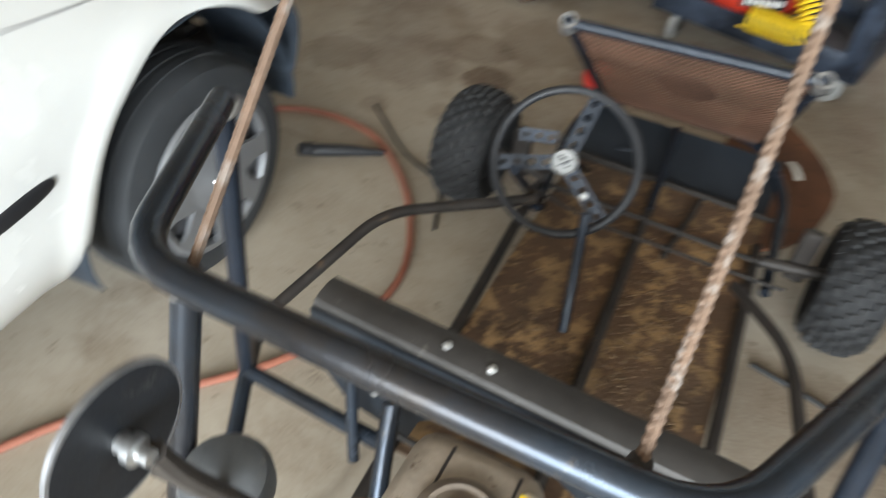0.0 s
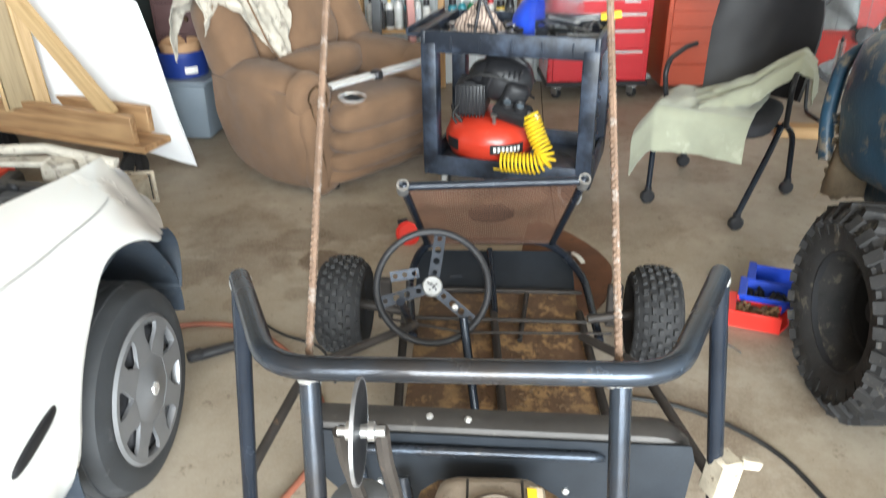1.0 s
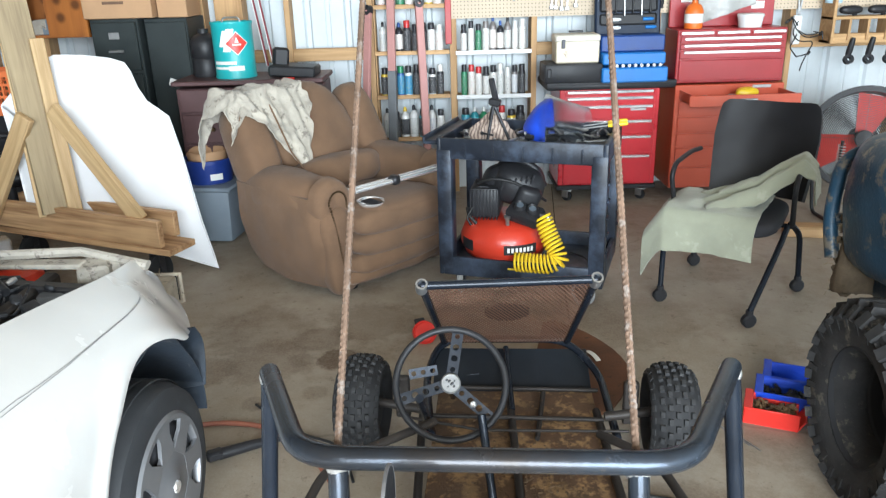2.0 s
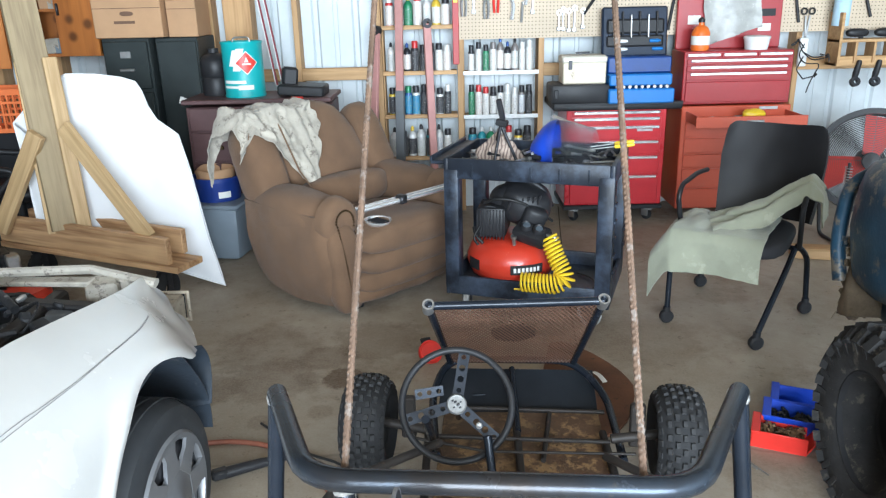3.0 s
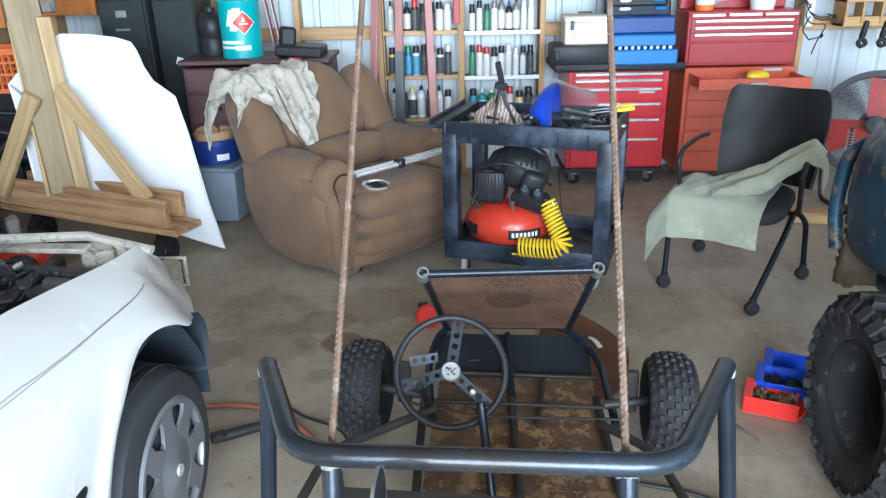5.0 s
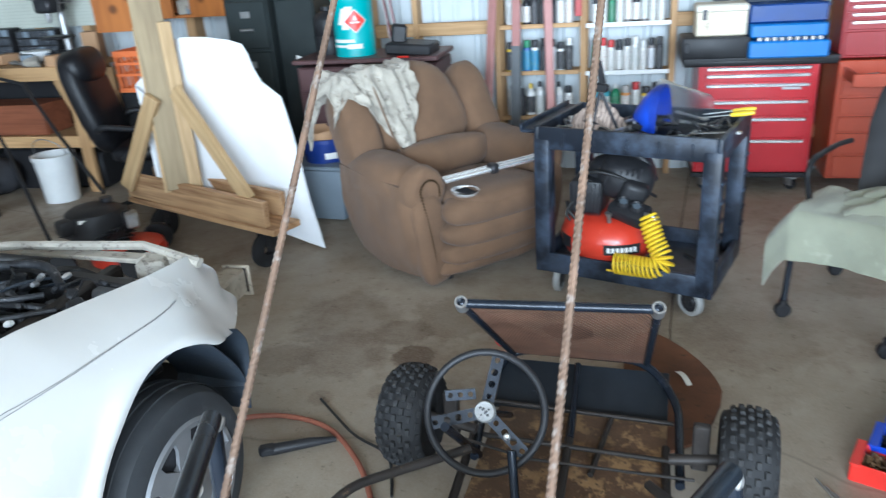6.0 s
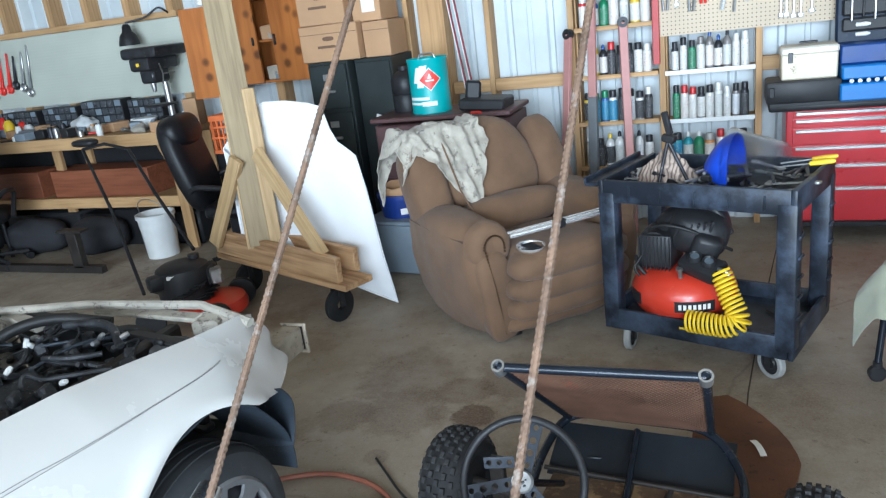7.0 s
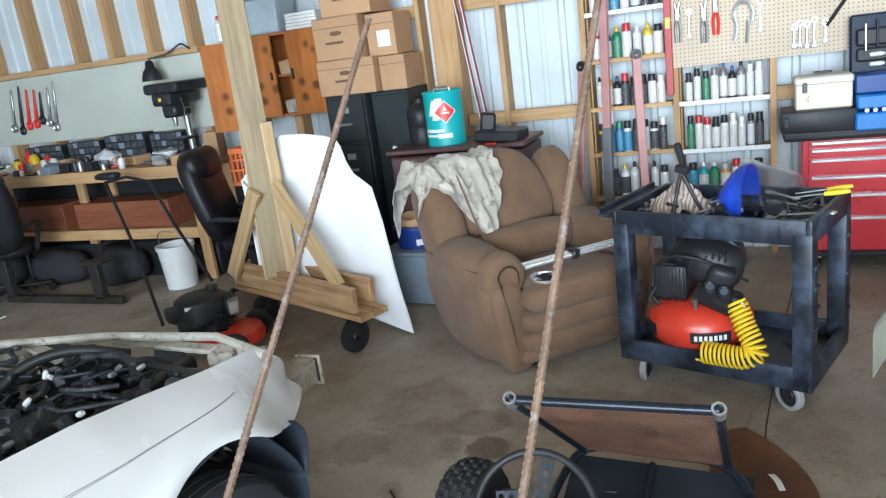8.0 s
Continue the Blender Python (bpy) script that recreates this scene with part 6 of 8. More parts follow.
# ---- cans and bottles on the wall shelves ----
CANCOL = [(0.03, 0.03, 0.035), (0.72, 0.72, 0.7), (0.5, 0.03, 0.03), (0.03, 0.22, 0.10), (0.04, 0.10, 0.32), (0.7, 0.5, 0.05), (0.42, 0.40, 0.38), (0.22, 0.20, 0.19), (0.6, 0.25, 0.05), (0.05, 0.30, 0.36)]
CANMAT = [mat("can enamel", c, 0.35, 0.1, 0.06, 8) for c in CANCOL]
PRINT = [mat("printed can label", a, 0.4, 0.0, 0.1, 55, b, 0.56, 0.0, 120, (1, 1, 1.6)) for a, b in (((0.70, 0.69, 0.66), (0.07, 0.07, 0.07)), ((0.62, 0.62, 0.60), (0.03, 0.16, 0.07)), ((0.70, 0.68, 0.64), (0.42, 0.05, 0.04)), ((0.66, 0.67, 0.68), (0.05, 0.13, 0.34)), ((0.055, 0.055, 0.06), (0.55, 0.55, 0.53)), ((0.04, 0.20, 0.10), (0.60, 0.62, 0.56)), ((0.05, 0.24, 0.42), (0.65, 0.62, 0.20)), ((0.40, 0.38, 0.36), (0.10, 0.09, 0.09)))]
cache = {}


def cached(key, make):
    if key not in cache:
        cache[key] = make().mesh(key[0])
    return cache[key]


def lathe_part(name, prof, mi, parent, n=14):
    me = cached((name, mi.name, tuple(prof)), lambda: Shape().lathe(prof, n))
    return part(name, me, mi, parent)


WORDS = {0: "black", 1: "white", 2: "red", 3: "green", 4: "blue", 5: "yellow", 6: "silver-grey", 7: "dark grey", 8: "orange", 9: "teal"}


def spray_can(x, y, z, h, ib, il, ic, r=0.033):
    c = thing("spray_can", pose(x, y, z, 0, 0, (x * 997) % 360), WORDS[ib] + " spray can with " + WORDS[ic] + " cap on the wall shelf", "spray can", "cans on the wall shelves")
    lathe_part("body", [(0, 0), (r, 0.0), (r, h * 0.72), (r * 0.93, h * 0.76), (r * 0.45, h * 0.80), (0, h * 0.80)], CANMAT[ib], c)
    lathe_part("label", [(r + 0.0006, h * 0.05), (r + 0.0006, h * 0.68)], PRINT[il], c)
    lathe_part("cap", [(r * 0.80, h * 0.765), (r * 0.80, h * 0.97), (r * 0.72, h), (0, h)], CANMAT[ic], c)


def bottle(x, y, z, h, ib, ic, r=0.036, il=0):
    c = thing("bottle", pose(x, y, z), WORDS[ib] + " plastic bottle with " + WORDS[ic] + " cap on the wall shelf", "bottle", "bottles on the wall shelves")
    lathe_part("body", [(0, 0), (r, 0.002), (r, h * 0.66), (r * 0.90, h * 0.73), (r * 0.55, h * 0.80), (r * 0.36, h * 0.83), (r * 0.34, h * 0.88), (0, h * 0.88)], CANMAT[ib], c)
    lathe_part("label", [(r + 0.0006, h * 0.08), (r + 0.0006, h * 0.60)], PRINT[il], c)
    lathe_part("cap", [(r * 0.42, h * 0.84), (r * 0.40, h * 0.95), (r * 0.15, h), (0, h)], CANMAT[ic], c)


# rows left to right; s: spray can with body, label, cap; b: bottle with body, cap, label
ROWS = {
    ("A", 0.44): "b101 s040 b154 b101 s940 b103 s100",
    ("A", 0.755): "s540 s963 s463 s160 s040 s130 s140 s041",
    ("A", 1.07): "b101 b550 b042 s042 s040 s040 s100 s121",
    ("A", 1.39): "s221 b430 b355 s122 b111 b550 s120",
    ("A", 1.70): "s222 s133 s460 s322 b313 s940 s240",
    ("B", 0.44): "s960 b911 b315 s826 s102 s510 s040",
    ("B", 0.742): "s350 s122 s102 s000 s100 s111 s101 s730 s040",
    ("B", 1.06): "s000 s100 s350 s107 b742 b042 b701 s101 s101",
}
rng = random.Random(21)
for (bay, z), row in ROWS.items():
    x0, x1 = (0.60, 1.09) if bay == "A" else (1.19, 1.69)
    row = row.split()
    for i, c in enumerate(row):
        x = x0 + 0.012 + (x1 - x0 - 0.02) * (i + 0.35) / len(row)
        k1, k2, k3 = int(c[1]), int(c[2]), int(c[3])
        r = min(0.034, 0.465 * (x1 - x0) / len(row)) * rng.choice((0.88, 1.0, 1.0))
        if c[0] == "s":
            spray_can(x, 5.765 + rng.uniform(-0.02, 0.02), z + 0.010, rng.uniform(0.185, 0.225), k1, k2, k3, r)
        else:
            bottle(x, 5.775 + rng.uniform(-0.01, 0.02), z + 0.010, rng.uniform(0.20, 0.25), k1, k2, r, k3)

# faded red steel bars leaning on the shelves
for x0, z0, x1, z1, lowgrey in ((0.46, 0.02, 0.545, 1.38, False), (0.68, 0.02, 0.72, 1.95, True), (0.945, 0.02, 0.905, 1.42, False)):
    b = thing("steel_bar", pose(0, 0, 0), "faded red steel bar with a black eye", "steel bar", "bars leaning on the shelves")
    a, c = Vector((x0, 5.52, z0)), Vector((x1, 5.66, z1))
    q = Matrix.Translation((a + c) / 2) @ (c - a).to_track_quat("Z", "Y").to_matrix().to_4x4()
    part("bar", Shape().box((0, 0, 0), (0.055, 0.03, (c - a).length), bevel=0.004), M_PINKBAR, b).matrix_basis = q
    if lowgrey:
        part("sleeve", Shape().box((0, -0.001, -0.42), (0.062, 0.038, 0.80), bevel=0.004), mat("grey steel sleeve", (0.16, 0.17, 0.18), 0.5, 0.3), b).matrix_basis = q
    part("eye", Shape().lathe([(0.012, -0.02), (0.034, -0.02), (0.034, 0.02), (0.012, 0.02)], 20, q @ pose(0, 0, (c - a).length / 2, 90, 0, 0), closed=True), M_TOOLDK, b)
lv = thing("spirit_level", pose(1.11, 5.69, 1.14), "red metal spirit level hanging on the shelf upright", "spirit level")
part("rail", Shape().box((0, 0, 0.45), (0.045, 0.022, 0.92), bevel=0.004), mat("worn red level paint", (0.42, 0.05, 0.05), 0.5, 0, 0.15, 8, (0.5, 0.3, 0.28), 0.62), lv)
part("vial", Shape().box((0, -0.012, 0.45), (0.03, 0.006, 0.07), bevel=0.002), M_YELLOW, lv)

# hand tools on the tan pegboard
rng = random.Random(8)
def hung(name, x, z, shape, m, label, cat):
    return solid(name, shape, m, label, cat, pose(x, 5.715, z), group="tools on the pegboard")
for x, z in ((1.17, 1.56), (1.33, 1.54), (1.40, 1.58)):
    t = thing("pliers", pose(x, 5.715, z), "locking pliers hanging on the pegboard", "pliers", "tools on the pegboard")
    part("jaw", Shape().box((0, 0, 0.07), (0.038, 0.016, 0.08), bevel=0.008).box((0.010, 0, 0.125), (0.018, 0.016, 0.06), (0, 14, 0), 0.005).box((-0.010, 0, 0.125), (0.016, 0.016, 0.05), (0, -10, 0), 0.005), M_STEEL, t)
    for s in (-1, 1):
        part("handle", Shape().tube([(0.004 * s, 0, 0.05), (0.018 * s, 0, -0.01), (0.012 * s, 0, -0.10)], 0.0095, 8, bend=0.04), M_REDPLAST if x > 1.35 else M_STEEL, t)
t = thing("c_clamp", pose(1.56, 5.715, 1.53), "large white locking C clamp on the pegboard", "clamp", "tools on the pegboard")
part("frame", Shape().tube([(-0.05, 0, -0.10), (-0.035, 0, 0.0), (-0.06, 0, 0.06), (-0.03, 0, 0.13), (0.03, 0, 0.13), (0.06, 0, 0.06), (0.045, 0, 0.0)], 0.017, 8, bend=0.05), M_CHROME, t)
part("screw", Shape().tube([(0.03, 0, 0.02), (0.02, 0, -0.12)], 0.01, 8), M_STEEL, t)
for x, z, L in ((1.24, 1.56, 0.14), (1.66, 1.56, 0.16), (1.85, 1.41, 0.10), (1.88, 1.42, 0.12), (1.92, 1.41, 0.12), (1.96, 1.42, 0.14), (2.02, 1.42, 0.1)):
    w = Shape().box((0, 0, 0), (0.014, 0.008, L), bevel=0.003)
    w.lathe([(0.010, -0.005), (0.02, -0.005), (0.02, 0.005), (0.010, 0.005)], 14, pose(0, 0, L / 2 + 0.01, 90, 0, 0), closed=True)
    w.box((0, 0, -L / 2), (0.034, 0.01, 0.03), bevel=0.006)
    hung("wrench", x, z, w, M_STEEL, "steel combination wrench hanging on the pegboard", "wrench")
for x, z, a in ((2.14, 1.62, 35), (2.66, 1.53, 8), (3.52, 1.56, -12), (4.0, 1.58, -20)):
    t = thing("hammer", pose(x, 5.715, z, 0, a, 0), "hammer hanging on the pegboard", "hammer", "tools on the pegboard")
    part("handle", Shape().tube([(0, 0, 0.02), (0, 0, -0.20)], 0.011, 8), M_PLAST, t)
    part("head", Shape().box((0, 0, 0.035), (0.09, 0.022, 0.026), bevel=0.006), M_TOOLDK, t)
bk = Shape()
for k in range(9):
    bk.tube([(-0.09 + 0.022 * k, 0, 0), (-0.09 + 0.022 * k, -0.05, 0), (-0.09 + 0.022 * k, -0.05, 0.08)], 0.0022, 5)
for z in (0, 0.04, 0.08):
    bk.tube([(-0.09, -0.05, z), (0.09, -0.05, z)], 0.0025, 5)
hung("wire_basket", 2.38, 1.62, bk, M_WHITEPL, "white wire basket on the pegboard", "basket")
# scissors and sockets by the chest
t = thing("scissors", pose(3.62, 5.71, 1.38), "grey scissors hanging on the pegboard", "scissors", "tools on the pegboard")
for s in (-1, 1):
    part("blade", Shape().box((0.008 * s, 0, -0.05), (0.014, 0.006, 0.16), (0, 5 * s, 0), 0.002), M_STEEL, t)
    part("grip", Shape().lathe([(0.02 + 0.006 * math.cos(a), 0.006 * math.sin(a)) for a in (2 * math.pi * i / 8 for i in range(8))], 18, pose(0.028 * s, 0, 0.06, 90, 0, 0), closed=True), M_PLAST, t)
pr = thing("power_strip", pose(3.60, 5.68, 1.16), "white power outlet with tangled black cords", "power strip")
part("case", Shape().box((0, 0, 0), (0.06, 0.03, 0.20), bevel=0.006), M_WHITEPL, pr)
for k in range(4):
    p = [Vector((0, -0.02, 0.06 - 0.03 * k))]
    for j in range(7):
        p.append(p[-1] + Vector((rng.uniform(-0.07, 0.09), rng.uniform(-0.025, 0.01), rng.uniform(-0.10, 0.06))))
    rod(pr, "cord", p, 0.0045, M_CABLE, "", 0.05, 6)
rk = thing("wall_rack", pose(4.12, 5.60, 1.08), "pine shelf rack for air tools on the wall", "rack")
for c, s in (((0, 0, 0.0), (0.70, 0.14, 0.02)), ((0, 0, 0.16), (0.70, 0.16, 0.02)), ((-0.34, 0, 0.17), (0.02, 0.18, 0.36)), ((0.34, 0, 0.17), (0.02, 0.18, 0.36)), ((0, -0.06, 0.03), (0.70, 0.015, 0.05))):
    board("board", c, s, M_PINEX, rk)
for k in range(4):
    board("divider", (-0.22 + 0.13 * k, -0.02, 0.08), (0.018, 0.12, 0.14), M_PINEZ, rk)
    a = thing("air_tool", pose(3.92 + 0.14 * k, 5.53, 1.06), "black and silver air ratchet hanging from the rack", "air tool", "tools on the rack")
    part("body", Shape().lathe([(0, -0.02), (0.016, -0.02), (0.022, 0.03), (0.018, 0.10), (0.014, 0.12), (0, 0.12)], 12, pose(0, 0, -0.07, 8, 6, 0)), M_PLAST, a)
    part("head", Shape().lathe([(0.014, -0.015), (0.034, -0.015), (0.034, 0.015), (0.014, 0.015)], 16, pose(0, -0.012, -0.10, 70, 0, 0), closed=True), M_TOOLDK, a)
for k in range(3):
    solid("drill", Shape().blob((0, 0, 0.03), (0.16, 0.06, 0.06)).box((0.03, 0, 0.0), (0.03, 0.03, 0.06), bevel=0.008), M_PLAST, "dark air drill lying on the rack", "drill", pose(3.93 + 0.20 * k, 5.60, 1.26), group="tools on the rack")
rl = thing("paper_roll", pose(3.80, 5.60, 1.46), "pale blue roll of shop towels", "paper roll")
part("roll", Shape().lathe([(0.015, -0.12), (0.055, -0.12), (0.055, 0.13), (0.015, 0.13)], 24, closed=True), mat("pale blue paper", (0.42, 0.58, 0.68), 0.9), rl)
rod(rl, "hook", [(0, 0, -0.16), (0, 0, 0.24), (0, 0.10, 0.24)], 0.006, M_STEEL)

for k in range(2):
    pl = thing("striped_pole", pose(0, 0, 0), "thin red and white pole leaning on the wall", "pole", "poles behind the dresser")
    a, b = Vector((-0.19 + 0.045 * k, 5.62, 1.02)), Vector((-0.40 + 0.045 * k, 5.77, 2.30))
    rod(pl, "shaft", [a, b], 0.011, mat("dull red pole paint", (0.20, 0.03, 0.04), 0.5), n=10)
    rod(pl, "stripe", [a + Vector((-0.004, -0.010, 0.0)), b + Vector((-0.004, -0.010, 0))], 0.004, M_WHITEPL, n=6)

# ---- dresser with drum, jugs ----
dr = thing("dresser", pose(-0.19, 5.0, 0), "dark maroon laminate dresser with drawers", "dresser")
part("carcass", Shape().box((0, 0.22, 0.48), (0.93, 0.44, 0.94), bevel=0.004), M_MAROON, dr)
part("top", Shape().box((0, 0.21, 0.985), (0.97, 0.48, 0.03), bevel=0.006), M_MAROON, dr)
for z0, z1 in ((0.80, 0.945), (0.60, 0.785), (0.36, 0.585), (0.10, 0.345)):
    d = part("drawer", Shape().box((0, -0.008, (z0 + z1) / 2), (0.89, 0.018, z1 - z0), bevel=0.004), M_MAROON, dr)
    for sx in (-0.25, 0.25):
        part("knob", Shape().lathe([(0.006, 0), (0.006, 0.012), (0.016, 0.02), (0.012, 0.03), (0, 0.03)], 14, pose(sx, -0.016, (z0 + z1) / 2, 90, 0, 0)), M_STUDNAIL, d)
dm = thing("metal_drum", pose(-0.30, 5.18, 1.0), "teal metal solvent drum with a red hazard diamond", "drum")
part("body", Shape().lathe([(0, 0), (0.132, 0), (0.134, 0.012), (0.13, 0.02), (0.13, 0.33), (0.135, 0.34), (0.135, 0.352), (0.125, 0.35), (0.12, 0.335), (0, 0.335)], 40), M_TEAL, dm)
part("handle", Shape().tube([(-0.06, 0, 0.335), (-0.05, 0, 0.375), (0.05, 0, 0.375), (0.06, 0, 0.335)], 0.006, 8, bend=0.03), M_STEEL, dm)
def on_drum(a, z, rr=0.1315):
    return (rr * math.sin(a), -rr * math.cos(a), z)
def diamond(ca, cz, s, rr):
    def f(u, v):
        a, b = (u - 0.5) * 2, (v - 0.5) * 2
        x, z = (a - b) * 0.5 * s, (a + b) * 0.5 * s
        return on_drum(ca + x / 0.13, cz + z, rr)
    return Shape().sheet(f, 10, 10, 0.0008)
part("hazard_border", diamond(0.42, 0.22, 0.075, 0.1316), M_PAPER, dm)
part("hazard_label", diamond(0.42, 0.22, 0.068, 0.1326), mat("hazard red", (0.70, 0.05, 0.035), 0.4), dm, "red flammable diamond")
part("hazard_flame", Shape().sheet(lambda u, v: on_drum(0.42 + (u - 0.5) * 0.22 * (1 - v), 0.225 + 0.035 * v, 0.1336), 6, 4, 0.0006), M_PAPER, dm)
part("hazard_bars", Shape().sheet(lambda u, v: on_drum(0.42 + (u - 0.5) * 0.42, 0.208 + 0.010 * v, 0.1336), 8, 1, 0.0006), M_PAPER, dm, "white bar of lettering")
for k, (a, z, w, h) in enumerate(((-0.25, 0.20, 0.06, 0.10), (-0.10, 0.17, 0.05, 0.14), (-0.30, 0.09, 0.16, 0.02), (-0.28, 0.06, 0.18, 0.015), (0.3, 0.05, 0.10, 0.03))):
    part("print_bar", Shape().sheet(lambda u, v, a=a, z=z, w=w, h=h: on_drum(a + (u - 0.5) * w / 0.13 + v * 0.25 * (k < 2), z + h * v, 0.1316), 6, 2, 0.0006), M_PAPER, dm, "white printed bar")
jg = thing("fuel_jug", pose(-0.52, 5.28, 1.0), "black ribbed plastic jug on the dresser", "jug")
part("jug", Shape().lathe([(0, 0), (0.09, 0), (0.095, 0.02), (0.095, 0.11), (0.088, 0.12), (0.095, 0.13), (0.095, 0.22), (0.07, 0.26), (0.03, 0.28), (0, 0.28)], 24), M_PLAST, jg)
part("cap", Shape().lathe([(0.035, 0.275), (0.035, 0.305), (0, 0.305)], 16), M_PLAST, jg)
oc = thing("drill_case", pose(0.09, 5.16, 1.0), "grey plastic power tool tray on the dresser", "tool tray")
part("tray", Shape().box((0, 0, 0.035), (0.30, 0.26, 0.07), (0, 4, 0), 0.012), M_PLAST, oc)
part("charger", Shape().box((-0.09, 0.02, 0.12), (0.10, 0.09, 0.12), (0, 8, 20), 0.015), M_PLAST, oc)
solid("marker", Shape().tube([(-0.05, 0, 0.008), (0.03, 0, 0.01)], 0.007, 8), M_REDPLAST, "red marker lying on the dresser", "marker", pose(0.10, 4.92, 1.0, 0, 0, -20))

# ---- filing cabinets with boxes ----
fa = thing("file_cabinet", pose(-1.11, 5.30, 0), "dark green-black steel filing cabinet", "file cabinet", "filing cabinets")
part("body", Shape().box((0, 0.24, 0.69), (0.32, 0.46, 1.38), bevel=0.005), M_FILE, fa)
for k in range(4):
    d = part("drawer", Shape().box((0, -0.008, 0.20 + 0.335 * k), (0.295, 0.02, 0.31), bevel=0.004), M_FILE, fa)
    part("label_holder", Shape().box((0, -0.022, 0.27 + 0.335 * k), (0.07, 0.006, 0.045), bevel=0.002), M_STEEL, d)
    part("handle", Shape().box((0, -0.026, 0.17 + 0.335 * k), (0.10, 0.02, 0.02), bevel=0.005), M_STEEL, d)
fb = thing("file_cabinet", pose(-0.80, 5.40, 0), "plain black steel cabinet beside the dresser", "file cabinet", "filing cabinets")
part("body", Shape().box((0, 0.19, 0.69), (0.29, 0.38, 1.37), bevel=0.005), M_FILE, fb)
part("door", Shape().box((0, -0.006, 0.69), (0.27, 0.014, 1.32), bevel=0.004), M_FILE, fb)
part("label_remnant", Shape().box((0.0, -0.015, 0.95), (0.05, 0.004, 0.05), (0, 20, 0)), M_PAPER, fb)


def carton(c, s, hole=False, tag=False, rz=0):
    b = thing("cardboard_box", pose(c[0], c[1], c[2], 0, 0, rz), "brown cardboard box" + (" with a hand hole" if hole else "") + " stacked on the filing cabinets", "box", "boxes on the cabinets")
    part("carton", Shape().box((0, 0, s[2] / 2), s, bevel=0.005), M_CARD, b)
    part("lid_seam", Shape().box((0, -s[1] / 2 - 0.001, s[2] * 0.76), (s[0] * 0.99, 0.003, 0.004)), M_CARDDK, b)
    if hole:
        part("hand_hole", Shape().blob((0, -s[1] / 2 - 0.001, s[2] * 0.62), (0.09, 0.006, 0.03)), M_CARDDK, b)
        part("print_bar", Shape().box((-0.02, -s[1] / 2 - 0.001, s[2] * 0.40), (0.14, 0.003, 0.018)), M_CARDDK, b)
    if tag:
        part("paper_label", Shape().box((0.02, -s[1] / 2 - 0.002, s[2] * 0.4), (0.10, 0.003, 0.11)), M_PAPER, b)
carton((-1.08, 5.50, 1.382), (0.46, 0.36, 0.25), True)
carton((-0.74, 5.54, 1.378), (0.20, 0.30, 0.24))
carton((-1.11, 5.48, 1.634), (0.36, 0.34, 0.29), True, rz=3)
carton((-0.80, 5.56, 1.622), (0.22, 0.30, 0.29), False, True)
carton((-1.02, 5.52, 1.926), (0.40, 0.34, 0.28), True)

# ---- orange wall cabinets ----
oc = thing("wall_cabinet", pose(-1.84, 5.50, 1.26), "varnished knotty pine wall cabinet with doors standing open", "wall cabinet")
for c, s in (((0.12, 0.28, 0.315), (0.82, 0.02, 0.63)), ((-0.29, 0.14, 0.315), (0.02, 0.28, 0.63)), ((0.52, 0.14, 0.315), (0.02, 0.28, 0.63)), ((0.12, 0.14, 0.01), (0.82, 0.28, 0.02)), ((0.12, 0.14, 0.62), (0.86, 0.30, 0.02)), ((0.12, 0.15, 0.31), (0.78, 0.25, 0.018)), ((-0.02, 0.02, 0.315), (0.05, 0.03, 0.63))):
    board("panel", c, s, M_ORANGE, oc)
d = board("door", (-0.35, -0.06, 0.27), (0.40, 0.022, 0.68), M_ORANGE, oc)
d.rotation_euler.z = radians(6)
part("knob", Shape().lathe([(0, -0.03), (0.03, -0.03), (0.03, -0.02), (0.018, -0.018), (0.018, -0.032), (0.03, -0.03)], 18, pose(0.05, 0, -0.03, 90, 0, 0)), M_WHITEPL, d)
d = board("door", (-0.03, -0.02, 0.315), (0.20, 0.022, 0.62), M_ORANGE, oc)
part("handle", Shape().box((0.07, -0.02, 0), (0.015, 0.02, 0.06), bevel=0.004), M_TOOLDK, d)
d = board("door", (0.36, -0.05, 0.315), (0.30, 0.022, 0.62), M_ORANGE, oc)
d.rotation_euler.z = radians(-10)
part("handle", Shape().box((-0.12, -0.02, 0), (0.015, 0.02, 0.08), bevel=0.004), M_TOOLDK, d)
rng = random.Random(4)
for k in range(7):
    solid("stored_box", Shape().box((0, 0, 0.05), (0.10, 0.12, 0.10), bevel=0.008).ruffle(0.01, 9), rng.choice((M_PLAST, M_RAG, M_GREYTOTE, M_CARD, M_PLAST)), "small item stored in the open wall cabinet", "box", pose(-1.72 + 0.06 * (k % 4), 5.60, 1.282 if k < 4 else 1.58), group="items in the wall cabinet")
bn = thing("storage_bin", pose(-1.92, 5.64, 1.892), "clear grey plastic storage bin on the wall cabinet", "storage bin")
part("bin", Shape().box((0, 0, 0.13), (0.44, 0.26, 0.26), bevel=0.015, taper=1.08), mat("frosted plastic", (0.38, 0.45, 0.50), 0.35), bn)
part("lid", Shape().box((0, 0, 0.275), (0.49, 0.30, 0.03), bevel=0.008), M_GREYTOTE, bn)
part("paper_label", Shape().box((-0.10, -0.145, 0.15), (0.08, 0.004, 0.14)), M_PAPER, bn)
for k, (x, ib) in enumerate(((-2.28, 2), (-2.20, 8), (-2.35, 1))):
    bottle(x, 5.66, 1.892, 0.20, ib, 2, 0.04)
